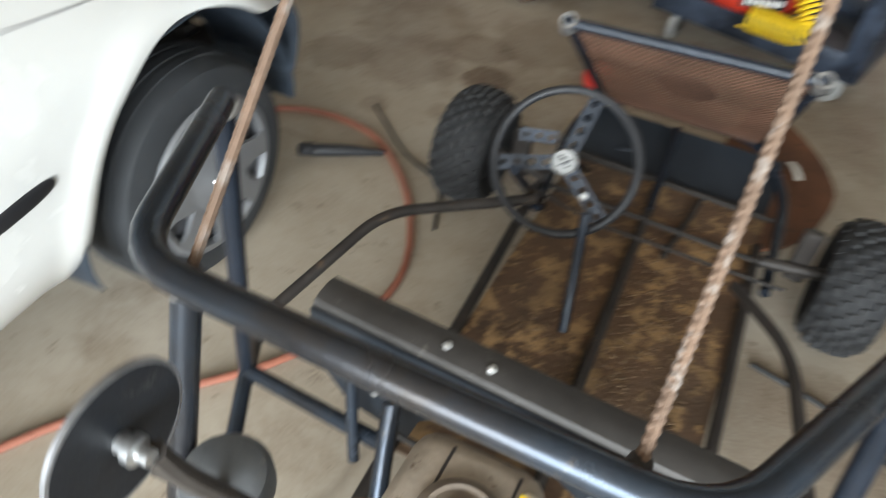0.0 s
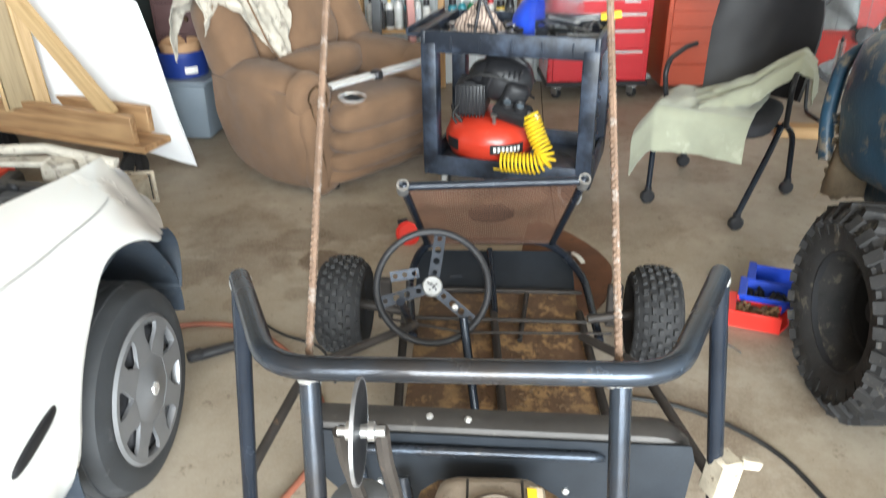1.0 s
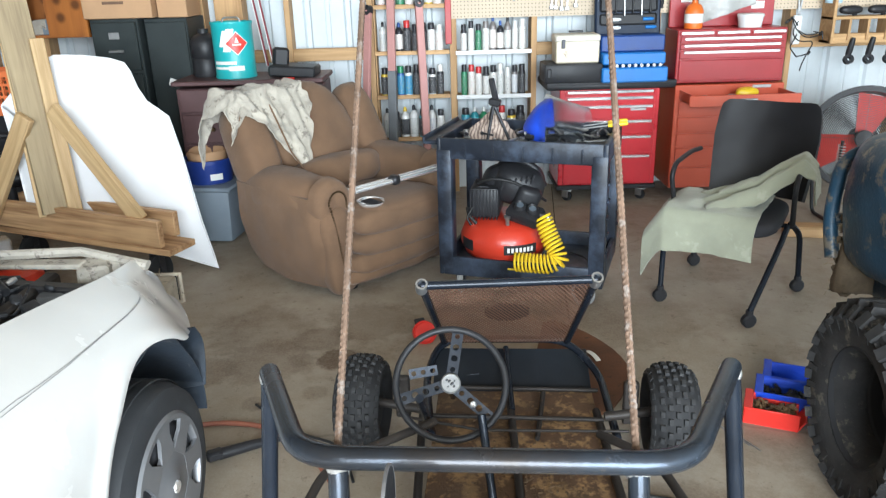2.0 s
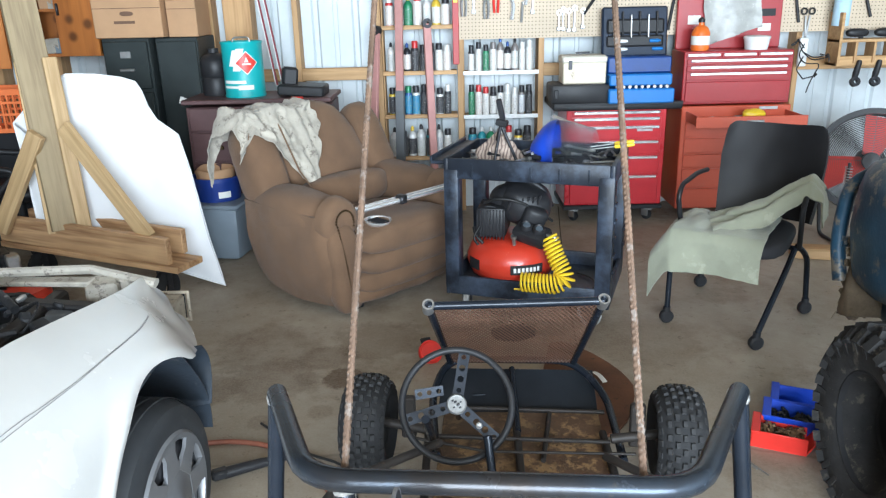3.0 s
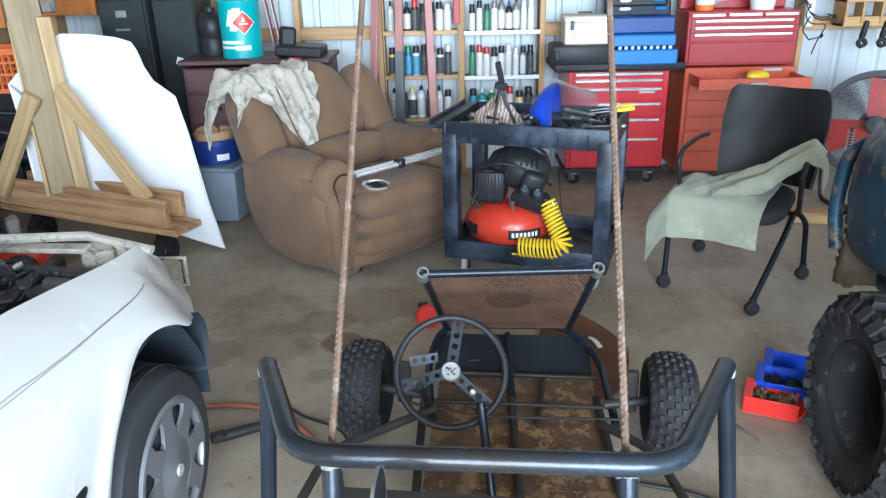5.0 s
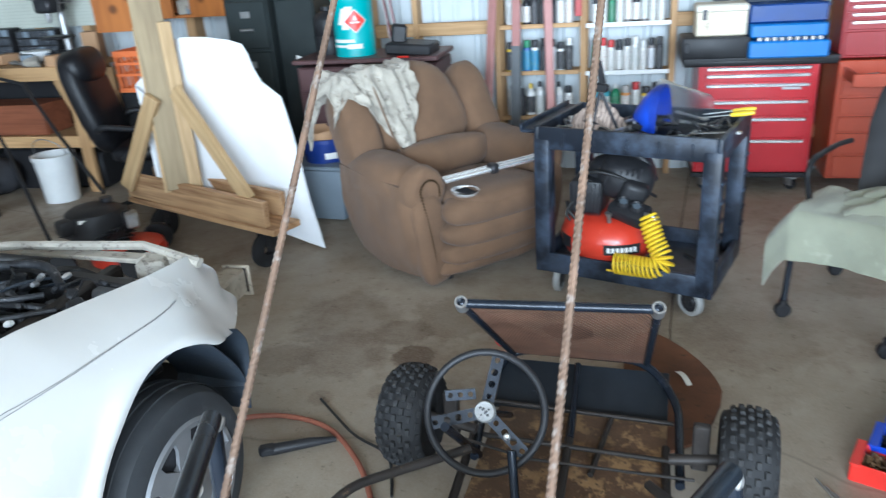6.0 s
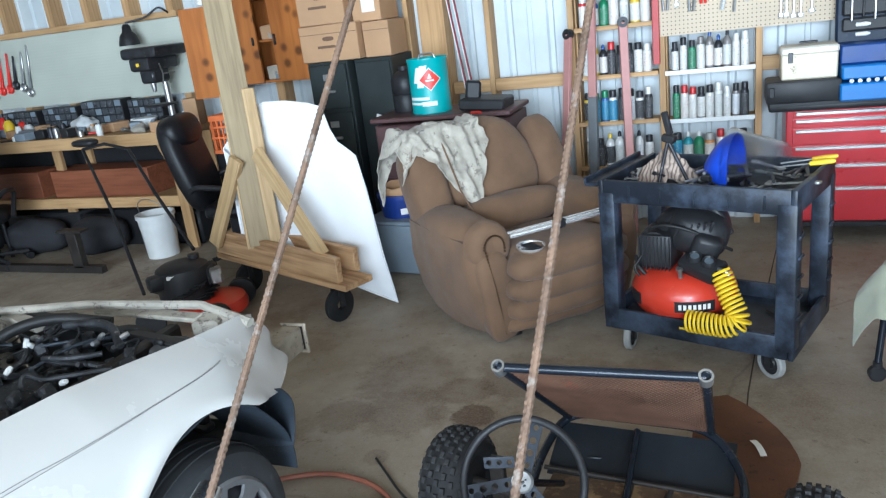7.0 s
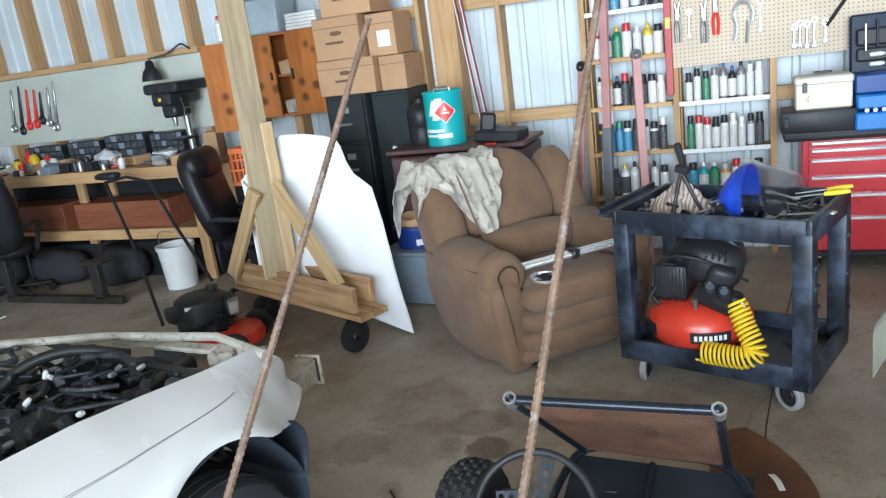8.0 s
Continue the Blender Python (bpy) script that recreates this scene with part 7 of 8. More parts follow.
for k in range(5):
    solid("magazine", Shape().box((0, 0, 0.012), (0.26, 0.22, 0.022), bevel=0.002), M_PAPER, "white paper pad stacked on the wall cabinet", "papers", pose(-1.50, 5.62, 1.892 + 0.024 * k, 0, 0, rng.uniform(-6, 6)), group="papers on the cabinet")

# ---- workbench ----
wb = thing("workbench", pose(0, 0, 0), "long pine workbench along the back wall, littered with parts", "workbench")
board("bench_top", (-4.75, 5.52, 0.955), (4.4, 0.52, 0.036), M_PINEX, wb)
board("front_apron", (-4.75, 5.25, 0.93), (4.4, 0.038, 0.10), M_PINEX, wb)
board("lower_rail", (-4.75, 5.30, 0.40), (4.4, 0.038, 0.09), M_PINEX, wb)
board("lower_shelf", (-4.75, 5.54, 0.43), (4.4, 0.46, 0.02), M_PINEX, wb)
for x in (-6.8, -5.4, -4.0, -2.62):
    board("leg", (x, 5.285 if x > -3 or x < -6 else 5.40, 0.45), (0.09, 0.036, 0.90), M_PINEZ, wb)
    board("leg", (x, 5.74, 0.45), (0.09, 0.036, 0.90), M_PINEZ, wb)
d = beam("diagonal", (-2.75, 5.31, 0.88), (-2.55, 5.31, 0.42), 0.036, 0.08, M_PINEX)
d.parent = wb
for x, w, mm, lab in ((-6.0, 0.85, M_TREAT, "reddish board box"), (-4.85, 1.2, wood("reddish board", (0.30, 0.10, 0.045), (0.20, 0.06, 0.025), "x", 8), "reddish board"), (-3.55, 1.1, wood("reddish board two", (0.30, 0.10, 0.045), (0.20, 0.06, 0.025), "x", 8), "reddish board")):
    solid("wooden_drawer", Shape().box((0, 0, 0.12), (w, 0.30, 0.24), bevel=0.006), mm, "reddish wooden drawer box under the bench", "drawer box", pose(x, 5.50, 0.44), group="boxes under the bench")
rng = random.Random(9)
for k in range(9):
    solid("storage_box", Shape().box((0, 0, 0.15), (rng.uniform(0.3, 0.5), 0.4, rng.uniform(0.24, 0.36)), bevel=0.02), rng.choice((M_PLAST, M_BLACK_SHADE, M_GREYTOTE, M_OLDST, M_PLAST)), "dark storage box on the floor under the bench", "storage box", pose(-6.4 + 0.45 * k, 5.55, 0.0), group="boxes under the bench")
# added near-black sheet that stands in for the shade beneath the bench
solid("bench_backing", Shape().box((0, 0, 0), (4.3, 0.02, 0.86)), M_BLACK_SHADE, "dark board added as the shade under the bench", "board", pose(-4.75, 5.77, 0.44))
# made-up black bags that darken the foot of the bench
for k, (x, y, w) in enumerate(((-5.6, 5.12, 0.6), (-4.9, 5.10, 0.5), (-4.2, 5.14, 0.6), (-3.5, 5.16, 0.5))):
    solid("duffel_bag", Shape().blob((0, 0, 0.15), (w, 0.28, 0.30), (0, 0, 0), 2.6).ruffle(0.03, 6).ruffle(0.01, 20), M_CLOTHBLK, "slumped black cloth bag added to darken the floor by the bench", "bag", pose(x, y, 0, 0, 0, 12 * k - 15), group="bags by the bench", sharp=80)
# clutter on the bench
names = (("parts_bin", M_PLAST), ("parts_bin", M_GREYTOTE), ("jar", M_WHITEPL), ("jar", M_REDPLAST), ("carton", M_CARD), ("tin", M_STEEL), ("tin", M_TOOLDK), ("tool", M_TOOLDK), ("tool", M_REDPLAST), ("tool", M_STEEL), ("rag", M_RAG))
for k in range(130):
    nm, mm = rng.choice(names)
    x, y = rng.uniform(-6.3, -2.62), rng.uniform(5.28, 5.72)
    if nm in ("jar", "tin"):
        h = rng.uniform(0.04, 0.12)
        s = Shape().lathe([(0, 0), (0.026, 0), (0.028, h * 0.8), (0.02, h), (0, h)], 14)
    elif nm in ("parts_bin", "carton"):
        s = Shape().box((0, 0, 0.04), (rng.uniform(0.08, 0.2), rng.uniform(0.08, 0.14), rng.uniform(0.05, 0.11)), bevel=0.006)
    elif nm == "tool":
        s = Shape().box((0, 0, 0.012), (rng.uniform(0.1, 0.24), 0.025, 0.02), bevel=0.006).box((0.05, 0, 0.018), (0.05, 0.05, 0.03), (0, 0, 30), 0.008)
    else:
        s = Shape().blob((0, 0, 0.03), (0.16, 0.12, 0.07)).ruffle(0.02, 12)
    solid(nm, s, mm, {"parts_bin": "small plastic parts bin on the bench", "jar": "small plastic jar on the bench", "carton": "small carton on the bench", "tin": "small tin on the bench", "tool": "loose hand tool on the bench", "rag": "crumpled rag on the bench"}[nm], nm.replace("_", " "), pose(x, y, 0.975, 0, 0, rng.uniform(0, 180)), group="clutter on the bench")
tub = thing("tub", pose(-3.08, 5.56, 0.975), "low off-white plastic tub on the bench", "tub")
part("bowl", Shape().lathe([(0, 0), (0.075, 0.0), (0.10, 0.085), (0.092, 0.085), (0.07, 0.010), (0, 0.010)], 24), M_WHITEPL, tub)
part("lid", Shape().lathe([(0, 0.100), (0.06, 0.098), (0.104, 0.090), (0.104, 0.082), (0.094, 0.086)], 24), M_WHITEPL, tub)
solid("plastic_bag", Shape().blob((0, 0, 0.07), (0.24, 0.18, 0.15), (0, 0, 0), 2.2, (14, 20)).ruffle(0.03, 14).ruffle(0.012, 32), mat("milky crumpled film", (0.55, 0.57, 0.58), 0.3, 0, 0.2, 14), "crumpled milky plastic bag on the bench", "bag", pose(-3.74, 5.54, 0.975))
solid("carton", Shape().box((0, 0, 0.11), (0.12, 0.12, 0.22), bevel=0.004), M_CARD, "upright brown carton beside the drill press", "carton", pose(-2.56, 5.56, 0.975, 0, 0, 14))
for k, (mm, cl) in enumerate(((M_YELLOW, "yellow"), (M_REDPLAST, "red"), (M_YELLOW, "yellow"), (M_REDPLAST, "red"), (M_WHITEPL, "white"))):
    h = 0.13 + 0.03 * ((k * 7) % 4)
    bo = thing("bottle", pose(-4.95 + 0.12 * k, 5.58 + 0.05 * (k % 2), 0.975), cl + " plastic bottle among the clutter on the bench", "bottle", "bottles on the bench")
    part("body", Shape().lathe([(0, 0), (0.045, 0), (0.048, h * 0.6), (0.03, h * 0.8), (0.018, h * 0.86), (0, h * 0.86)], 16), mm, bo)
    part("cap", Shape().lathe([(0.02, h * 0.84), (0.02, h), (0, h)], 12), M_TOOLDK, bo)
M_ORGDRAWER = mat("smoky drawer plastic", (0.06, 0.065, 0.075), 0.3, 0, 0.4, 20, (0.45, 0.46, 0.46), 0.60)
# small-drawer organisers at the back of the bench
for x, w, h in ((-4.60, 0.42, 0.22), (-4.10, 0.40, 0.23), (-3.60, 0.46, 0.26), (-3.12, 0.36, 0.24)):
    o = thing("parts_organizer", pose(x, 5.70, 0.975), "black small-parts organiser with clear drawers", "organizer", "organisers on the bench")
    part("case", Shape().box((0, 0, h / 2), (w, 0.14, h), bevel=0.005), M_PLAST, o)
    for i in range(6):
        for j in range(4):
            part("small_drawer", Shape().box((-w / 2 + w * (i + 0.5) / 6, -0.072, h * (j + 0.5) / 4), (w / 6 - 0.012, 0.008, h / 4 - 0.014), bevel=0.001), M_ORGDRAWER if (i + j) % 4 else M_GREYTOTE, o)
dp = thing("drill_press", pose(-2.80, 5.50, 0.975) @ Matrix.Diagonal((1, 1, 0.88, 1)), "grey-black bench drill press on the workbench", "drill press")
part("base", Shape().box((0, 0, 0.02), (0.20, 0.28, 0.04), bevel=0.012), M_TOOLDK, dp)
part("column", Shape().tube([(0, 0.08, 0.03), (0, 0.08, 0.60)], 0.028, 14), M_STEEL, dp)
part("table", Shape().box((0, -0.02, 0.22), (0.18, 0.20, 0.025), bevel=0.01), M_TOOLDK, dp)
part("head", Shape().box((0, 0.0, 0.60), (0.20, 0.36, 0.12), bevel=0.025, seg=2).box((0, -0.02, 0.49), (0.15, 0.20, 0.13), bevel=0.02), M_TOOLDK, dp)
part("belt_cover", Shape().box((0, 0.03, 0.70), (0.36, 0.40, 0.10), bevel=0.03, seg=2), M_TOOLDK, dp, "black belt cover")
part("chuck", Shape().lathe([(0, 0.34), (0.016, 0.35), (0.024, 0.40), (0.024, 0.43), (0, 0.43)], 14, pose(0, -0.06, 0)), M_STEEL, dp)
for a in (0, 120, 240):
    rod(dp, "feed_handle", [(0.10, -0.04, 0.50), (0.13, -0.04 + 0.11 * math.cos(radians(a)), 0.50 + 0.11 * math.sin(radians(a)))], 0.006, M_STEEL)
part("switch", Shape().box((0, -0.19, 0.60), (0.03, 0.012, 0.03), bevel=0.004), M_YELLOW, dp)
bl = thing("bench_lamp", pose(-3.07, 5.76, 1.84), "black clamp lamp on a bent arm over the bench", "lamp")
part("shade", Shape().lathe([(0.018, 0.09), (0.032, 0.075), (0.040, 0.03), (0.066, 0.0), (0.082, -0.05), (0.086, -0.08), (0.080, -0.08), (0.070, -0.03), (0.03, 0.02)], 22, pose(-0.02, -0.16, -0.10)), M_PLAST, bl)
rod(bl, "arm", [(-0.02, -0.16, 0.0), (0.12, -0.08, 0.02), (0.22, 0.0, 0.10), (0.30, 0.0, 0.04)], 0.008, M_TOOLDK, "", 0.04)
# saws and tools on the white pegboard
for k, (x, mm, L) in enumerate(((-5.05, M_STEEL, 0.34), (-4.94, M_TOOLDK, 0.40), (-4.84, M_REDPLAST, 0.32), (-4.74, M_REDPLAST, 0.30), (-4.66, M_TOOLDK, 0.24), (-4.56, M_STEEL, 0.30), (-4.48, M_STEEL, 0.40))):
    solid("hand_saw", Shape().box((0, 0, 0), (0.045, 0.012, L), bevel=0.004, taper=0.5).box((0, 0, -L / 2 - 0.03), (0.07, 0.02, 0.08), bevel=0.02), mm, "hand tool hanging on the white pegboard", "hand tool", pose(x, 5.765, 1.58, 0, 12, 0), group="tools on the white pegboard")
gb = thing("bench_grinder", pose(-5.35, 5.45, 0.975), "dark bench vise at the end of the bench", "vise")
part("body", Shape().box((0, 0, 0.10), (0.10, 0.18, 0.12), bevel=0.02, seg=2).box((0, -0.14, 0.14), (0.12, 0.05, 0.07), bevel=0.01), M_TOOLDK, gb)
rod(gb, "screw_handle", [(-0.10, -0.20, 0.11), (0.10, -0.20, 0.13)], 0.008, M_STEEL)

# ---- visitor chair with a towel ----
VC = pose(2.50, 3.74, 0, 0, 0, -124)
vc = thing("chair", VC, "black vinyl visitor chair with arms and caster legs", "chair")
inv = VC.inverted()
def loc(x, y, z):
    return tuple(inv @ Vector((x, y, z)))
cushs = Shape().blob((0.03, 0, 0.43), (0.50, 0.50, 0.09), (0, 3, 0), 4)
part("seat", cushs, M_CLOTHBLK, vc, "black fabric seat", sharp=70)
def back(u, v):
    w = (0.27 - 0.02 * v) * (1 - 0.035 * max(0.0, (v - 0.85) / 0.15) ** 2)
    return (-0.25 - 0.17 * v - 0.05 * math.sin(math.pi * u), 0.045 + (u - 0.5) * 2 * w * (0.86 + 0.14 * min(1.0, v * 1.6)), 0.45 + 0.465 * v + v * (0.014 * (2 * u - 1) ** 2 - 0.030 * abs(2 * u - 1) ** 14))
part("backrest", Shape().sheet(back, 18, 14, 0.035).ruffle(0.003, 12), M_LEATHER, vc, "tall curved black vinyl back", sharp=50)
feet = ((2.126, 3.617, 1, -1), (2.449, 3.293, 1, 1), (2.854, 3.691, -1, 1), (2.452, 4.095, -1, -1))
for fx, fy, front, side in feet:
    f = Vector(loc(fx, fy, 0.075))
    hip = Vector((0.02 + 0.04 * front, 0.27 * side, 0.40))
    mid = f.lerp(hip, 0.6) + Vector((0.02 * front, 0.02 * side, 0.06))
    rod(vc, "leg", [f, mid, hip], 0.014, M_BLACKST, "", 0.10)
    w = part("caster", Shape().lathe([(0.0, -0.02), (0.026, -0.02), (0.034, -0.012), (0.034, 0.012), (0.026, 0.02), (0, 0.02)], 18, pose(f.x, f.y, 0.034, 0, 90, 40)), M_PLAST, vc)
    part("caster_stem", Shape().lathe([(0.018, 0.05), (0.018, 0.085), (0, 0.085)], 12, pose(f.x, f.y, 0)), M_PLAST, w)
for s in (-1, 1):
    rod(vc, "armrest", [(0.02, 0.285 * s, 0.40), (0.10, 0.29 * s, 0.60), (0.05, 0.29 * s, 0.655), (-0.20, 0.285 * s, 0.668), (-0.31, 0.265 * s, 0.665)], 0.0125, M_PLAST, "black curved arm", 0.07)
rod(vc, "frame_bar", [(0.0, -0.28, 0.39), (0.0, 0.28, 0.39)], 0.012, M_BLACKST)
def towel(u, v):
    # flat over the seat, straight down over its front edge, one corner hanging lower
    y = -0.36 + 0.53 * u
    s = v * 0.62
    wrinkle = 0.005 * math.sin(13 * u + 9 * v) + 0.004 * math.sin(29 * u - 5 * v)
    if s < 0.36:
        x, z = -0.14 + s, 0.486 + wrinkle + 0.010 * max(0.0, u - 0.5)
    else:
        d = s - 0.36
        k = min(1.0, d / 0.06)
        x, z = 0.22 + 0.075 * k ** 0.6 + 0.012 * math.sin(9 * u) * d / 0.26, 0.484 - 0.022 * k * k - max(0.0, d - 0.03) * (0.76 + 0.10 * (1 - u) ** 2)
    side = max(0.0, 0.20 - u) / 0.20
    z -= (0.09 + 0.07 * v) * side ** 1.4
    x -= 0.03 * side
    return (x, y, z)
tw = thing("towel", VC, "pale sage green towel draped over the chair seat and arm", "towel")
part("drape", Shape().sheet(towel, 60, 60, 0.006).ruffle(0.008, 9).ruffle(0.003, 26), M_TOWEL, tw, sharp=80)
BUNCH = [Vector(q) for q in ((0.07, -0.13, 0.492), (0.03, -0.02, 0.508), (0.0, 0.10, 0.545), (-0.04, 0.20, 0.625), (-0.06, 0.285, 0.688), (-0.07, 0.345, 0.655), (-0.065, 0.365, 0.55))]
def bunch(u, v):
    # pleats that run up from the seat and over the arm
    k = min(u, 0.9999) * (len(BUNCH) - 1)
    i, f = int(k), k - int(k)
    c = BUNCH[i].lerp(BUNCH[i + 1], f)
    w = 0.145 - 0.05 * u + 0.012 * math.sin(7 * u)
    a = (v - 0.5) * 2
    pleat = 0.5 + 0.5 * math.cos(2.6 * math.pi * a + 2.6 * u + 0.5 * math.sin(6 * u))
    rise = 0.046 * math.sin(math.pi * min(1.0, 0.06 + u * 1.1)) * pleat + 0.030 * (1 - a * a) * math.sin(math.pi * u)
    return (c.x + a * w + 0.02 * math.sin(5 * u), c.y + 0.05 * a * (1 - u), c.z + rise - 0.022 * abs(a) ** 2.2 * min(1.0, 2.5 * u) - 0.012)
part("bunched_fold", Shape().sheet(bunch, 60, 44, 0.006).ruffle(0.009, 11).ruffle(0.004, 30), M_TOWEL, tw, sharp=80)
def roll_fold(u, v):
    # a second, narrower roll lying along the first
    x, y, z = bunch(0.10 + 0.72 * u, 0.5)
    a = math.pi * (1.25 * v - 0.12)
    r = (0.030 + 0.008 * math.sin(8 * u)) * math.sin(math.pi * (0.08 + 0.86 * u)) ** 0.5
    return (x - 0.035 + 0.015 * math.sin(5 * u) - 1.5 * r * math.cos(a), y, z - 0.004 + 0.9 * r * math.sin(a))
part("rolled_fold", Shape().sheet(roll_fold, 50, 16, 0.005).ruffle(0.006, 13).ruffle(0.003, 34), M_TOWEL, tw, sharp=80)

# ---- quad bike ----
qb = thing("quad_bike", pose(2.385, 2.08, 0), "muddy dark blue quad bike with big lugged tyres", "quad bike")
def big_wheel(c, rz):
    ty = Shape()
    r, w = 0.325, 0.24
    ty.lathe([(0.180, -0.10), (0.205, -0.118), (0.26, -0.125), (0.295, -0.115), (0.308, -0.09), (0.31, 0), (0.308, 0.09), (0.295, 0.115), (0.26, 0.125), (0.205, 0.118), (0.180, 0.10), (0.15, 0.06), (0.15, -0.06)], 56, pose(0, 0, 0, 0, 90, 0), closed=True)
    lg = Shape()
    for k in range(26):
        a = 2 * math.pi * k / 26
        for s in (-1, 1):
            m = Matrix.Rotation(a + (0.12 if s > 0 else 0), 4, "X") @ pose(0.055 * s, 0, 0.312, 0, 0, 24 * s)
            b = bmesh.new()
            bmesh.ops.create_cube(b, size=1)
            for v in b.verts:
                q = 0.85 if v.co.z > 0 else 1.0
                v.co = Vector((v.co.x * 0.105 * q, v.co.y * 0.036 * q, v.co.z * 0.036))
            lg.merge(b, m)
            m = Matrix.Rotation(a + (0.12 if s > 0 else 0), 4, "X") @ pose(0.118 * s, 0, 0.287, 0, 52 * s, 0)
            b = bmesh.new()
            bmesh.ops.create_cube(b, size=1)
            for v in b.verts:
                v.co = Vector((v.co.x * 0.05, v.co.y * 0.034, v.co.z * 0.022))
            lg.merge(b, m)
    for k in range(26):
        m = Matrix.Rotation(2 * math.pi * (k + 0.5) / 26, 4, "X") @ pose(-0.121, 0, 0.255, 0, -12, 0)
        b = bmesh.new()
        bmesh.ops.create_cube(b, size=1)
        for v in b.verts:
            v.co = Vector((v.co.x * 0.014, v.co.y * 0.020, v.co.z * 0.045))
        lg.merge(b, m)
    wq = part("wheel", Shape().lathe([(0.0, -0.005), (0.035, -0.008), (0.045, 0.022), (0.075, 0.030), (0.085, 0.052), (0.135, 0.055), (0.142, 0.010), (0.150, 0.004), (0.156, -0.040), (0.168, -0.048), (0.172, -0.090), (0.180, -0.104), (0.190, -0.104), (0.184, 0.08), (0, 0.08)], 36, pose(0, 0, 0, 0, 90, 0)), M_BLACK_SHADE, qb)
    wq.matrix_basis = pose(*c, 0, 0, rz)
    part("tyre", ty.ruffle(0.003, 14), M_MUDTYRE, wq, "muddy lugged tyre")
    tagged(part("tread", lg.ruffle(0.003, 14), M_MUDTYRE, wq, "muddy worn tread lugs"), kind="stuff")
big_wheel((-0.02, 0.0, 0.325), -4)
big_wheel((-0.02, -1.25, 0.325), 0)
big_wheel((0.90, 0.0, 0.325), 0)
big_wheel((0.90, -1.25, 0.325), 0)
body = Shape().blob((0.46, -0.12, 0.78), (0.68, 1.10, 0.44), (0, 0, 0), 3.4, (20, 28)).blob((0.44, 0.33, 0.82), (0.83, 0.54, 0.51), (0, 0, 0), 5.5, (20, 28)).box((0.20, 0.50, 0.70), (0.16, 0.16, 0.30), (10, 0, 8), 0.03, 2).box((0.44, 0.40, 0.52), (0.50, 0.40, 0.20), (0, 0, 0), 0.05, 2)
part("body", body.ruffle(0.022, 5).ruffle(0.006, 19), M_ATVBLUE, qb, "mud-splashed dark blue bodywork", sharp=70)
part("seat", Shape().blob((0.44, -0.75, 0.92), (0.34, 0.80, 0.18), (4, 0, 0), 3), M_LEATHER, qb)
for sx in (1, -1):
    rod(qb, "bumper_tube", [(0.44 - 0.375 * sx, 0.60, 0.58), (0.44 - 0.385 * sx, 0.64, 0.72), (0.44 - 0.375 * sx, 0.63, 0.93), (0.44 - 0.30 * sx, 0.56, 1.00), (0.44 - 0.16 * sx, 0.46, 1.01)], 0.025, M_ATVBLUE, "thick muddy blue bumper tube", 0.08, 14)
rod(qb, "cross_tube", [(0.06, 0.62, 0.72), (0.82, 0.62, 0.72)], 0.02, M_ATVBLUE)
md, gm = Shape().box((0.15, 0.560, 0.62), (0.15, 0.06, 0.34), (0, 6, 6), 0.02, 2), random.Random(17)
for k in range(300):
    h = gm.random()
    q = gm.uniform(0.005, 0.015)
    md.blob((gm.uniform(0.075, 0.235), gm.uniform(0.575, 0.600), 0.44 + 0.36 * h), (2.2 * q, 1.4 * q, 2.2 * q), (gm.uniform(0, 60), gm.uniform(0, 60), 0), 2.2, (4, 6))
tagged(part("mud_cake", md.ruffle(0.010, 30), M_MUD, qb, "caked mud on the nose", sharp=50), kind="stuff")
gs, gr2 = Shape(), random.Random(41)
for k in range(140):
    a = Vector((gr2.uniform(0.07, 0.22), gr2.uniform(0.575, 0.605), gr2.uniform(0.46, 0.80)))
    b = a + Vector((gr2.uniform(-0.03, 0.03), gr2.uniform(0.0, 0.02), gr2.uniform(-0.06, 0.01)))
    gs.tube([a, (a + b) / 2 + Vector((gr2.uniform(-0.008, 0.008), 0.004, 0.006)), b], 0.0009, 4, cap=False)
tagged(part("dry_grass", gs, mat("dry straw stems", (0.30, 0.24, 0.14), 0.9, 0, 0.3, 20), qb, "dry grass stems hanging from the mud"), kind="stuff")
rod(qb, "handlebar", [(0.10, -0.28, 1.10), (0.30, -0.20, 1.05), (0.58, -0.20, 1.05), (0.78, -0.28, 1.10)], 0.013, M_PLAST, "", 0.05)
rod(qb, "steering_stem", [(0.44, -0.20, 1.05), (0.44, -0.05, 0.80)], 0.02, M_PLAST)

# ---- floor fan ----
fn = thing("floor_fan", pose(3.80, 5.00, 0), "round floor fan with red blades behind a wire guard", "fan")
FM = pose(0.02, 0, 0.50, 78, 0, -24) @ Matrix.Scale(0.95, 4)
part("drum", Shape().lathe([(0.318, -0.09), (0.355, -0.09), (0.364, 0.0), (0.360, 0.10), (0.322, 0.10), (0.318, 0)], 48, FM, closed=True), M_PLAST, fn, "black fan drum")
gd = Shape()
for k in range(24):
    r = 0.06 + 0.0117 * k
    gd.lathe([(r + 0.0019 * math.cos(a), 0.09 + 0.0019 * math.sin(a)) for a in (0, 1.57, 3.14, 4.71)], 40, FM, closed=True)
for k in range(8):
    a = 2 * math.pi * k / 8
    gd.tube([FM @ Vector((0.05 * math.cos(a), 0.05 * math.sin(a), 0.092)), FM @ Vector((0.335 * math.cos(a), 0.335 * math.sin(a), 0.092))], 0.0018, 5)
tagged(part("guard", gd, mat("grey wire", (0.09, 0.09, 0.09), 0.45, 0.3), fn, "grey steel wire guard"), kind="stuff")
rg3 = Shape()
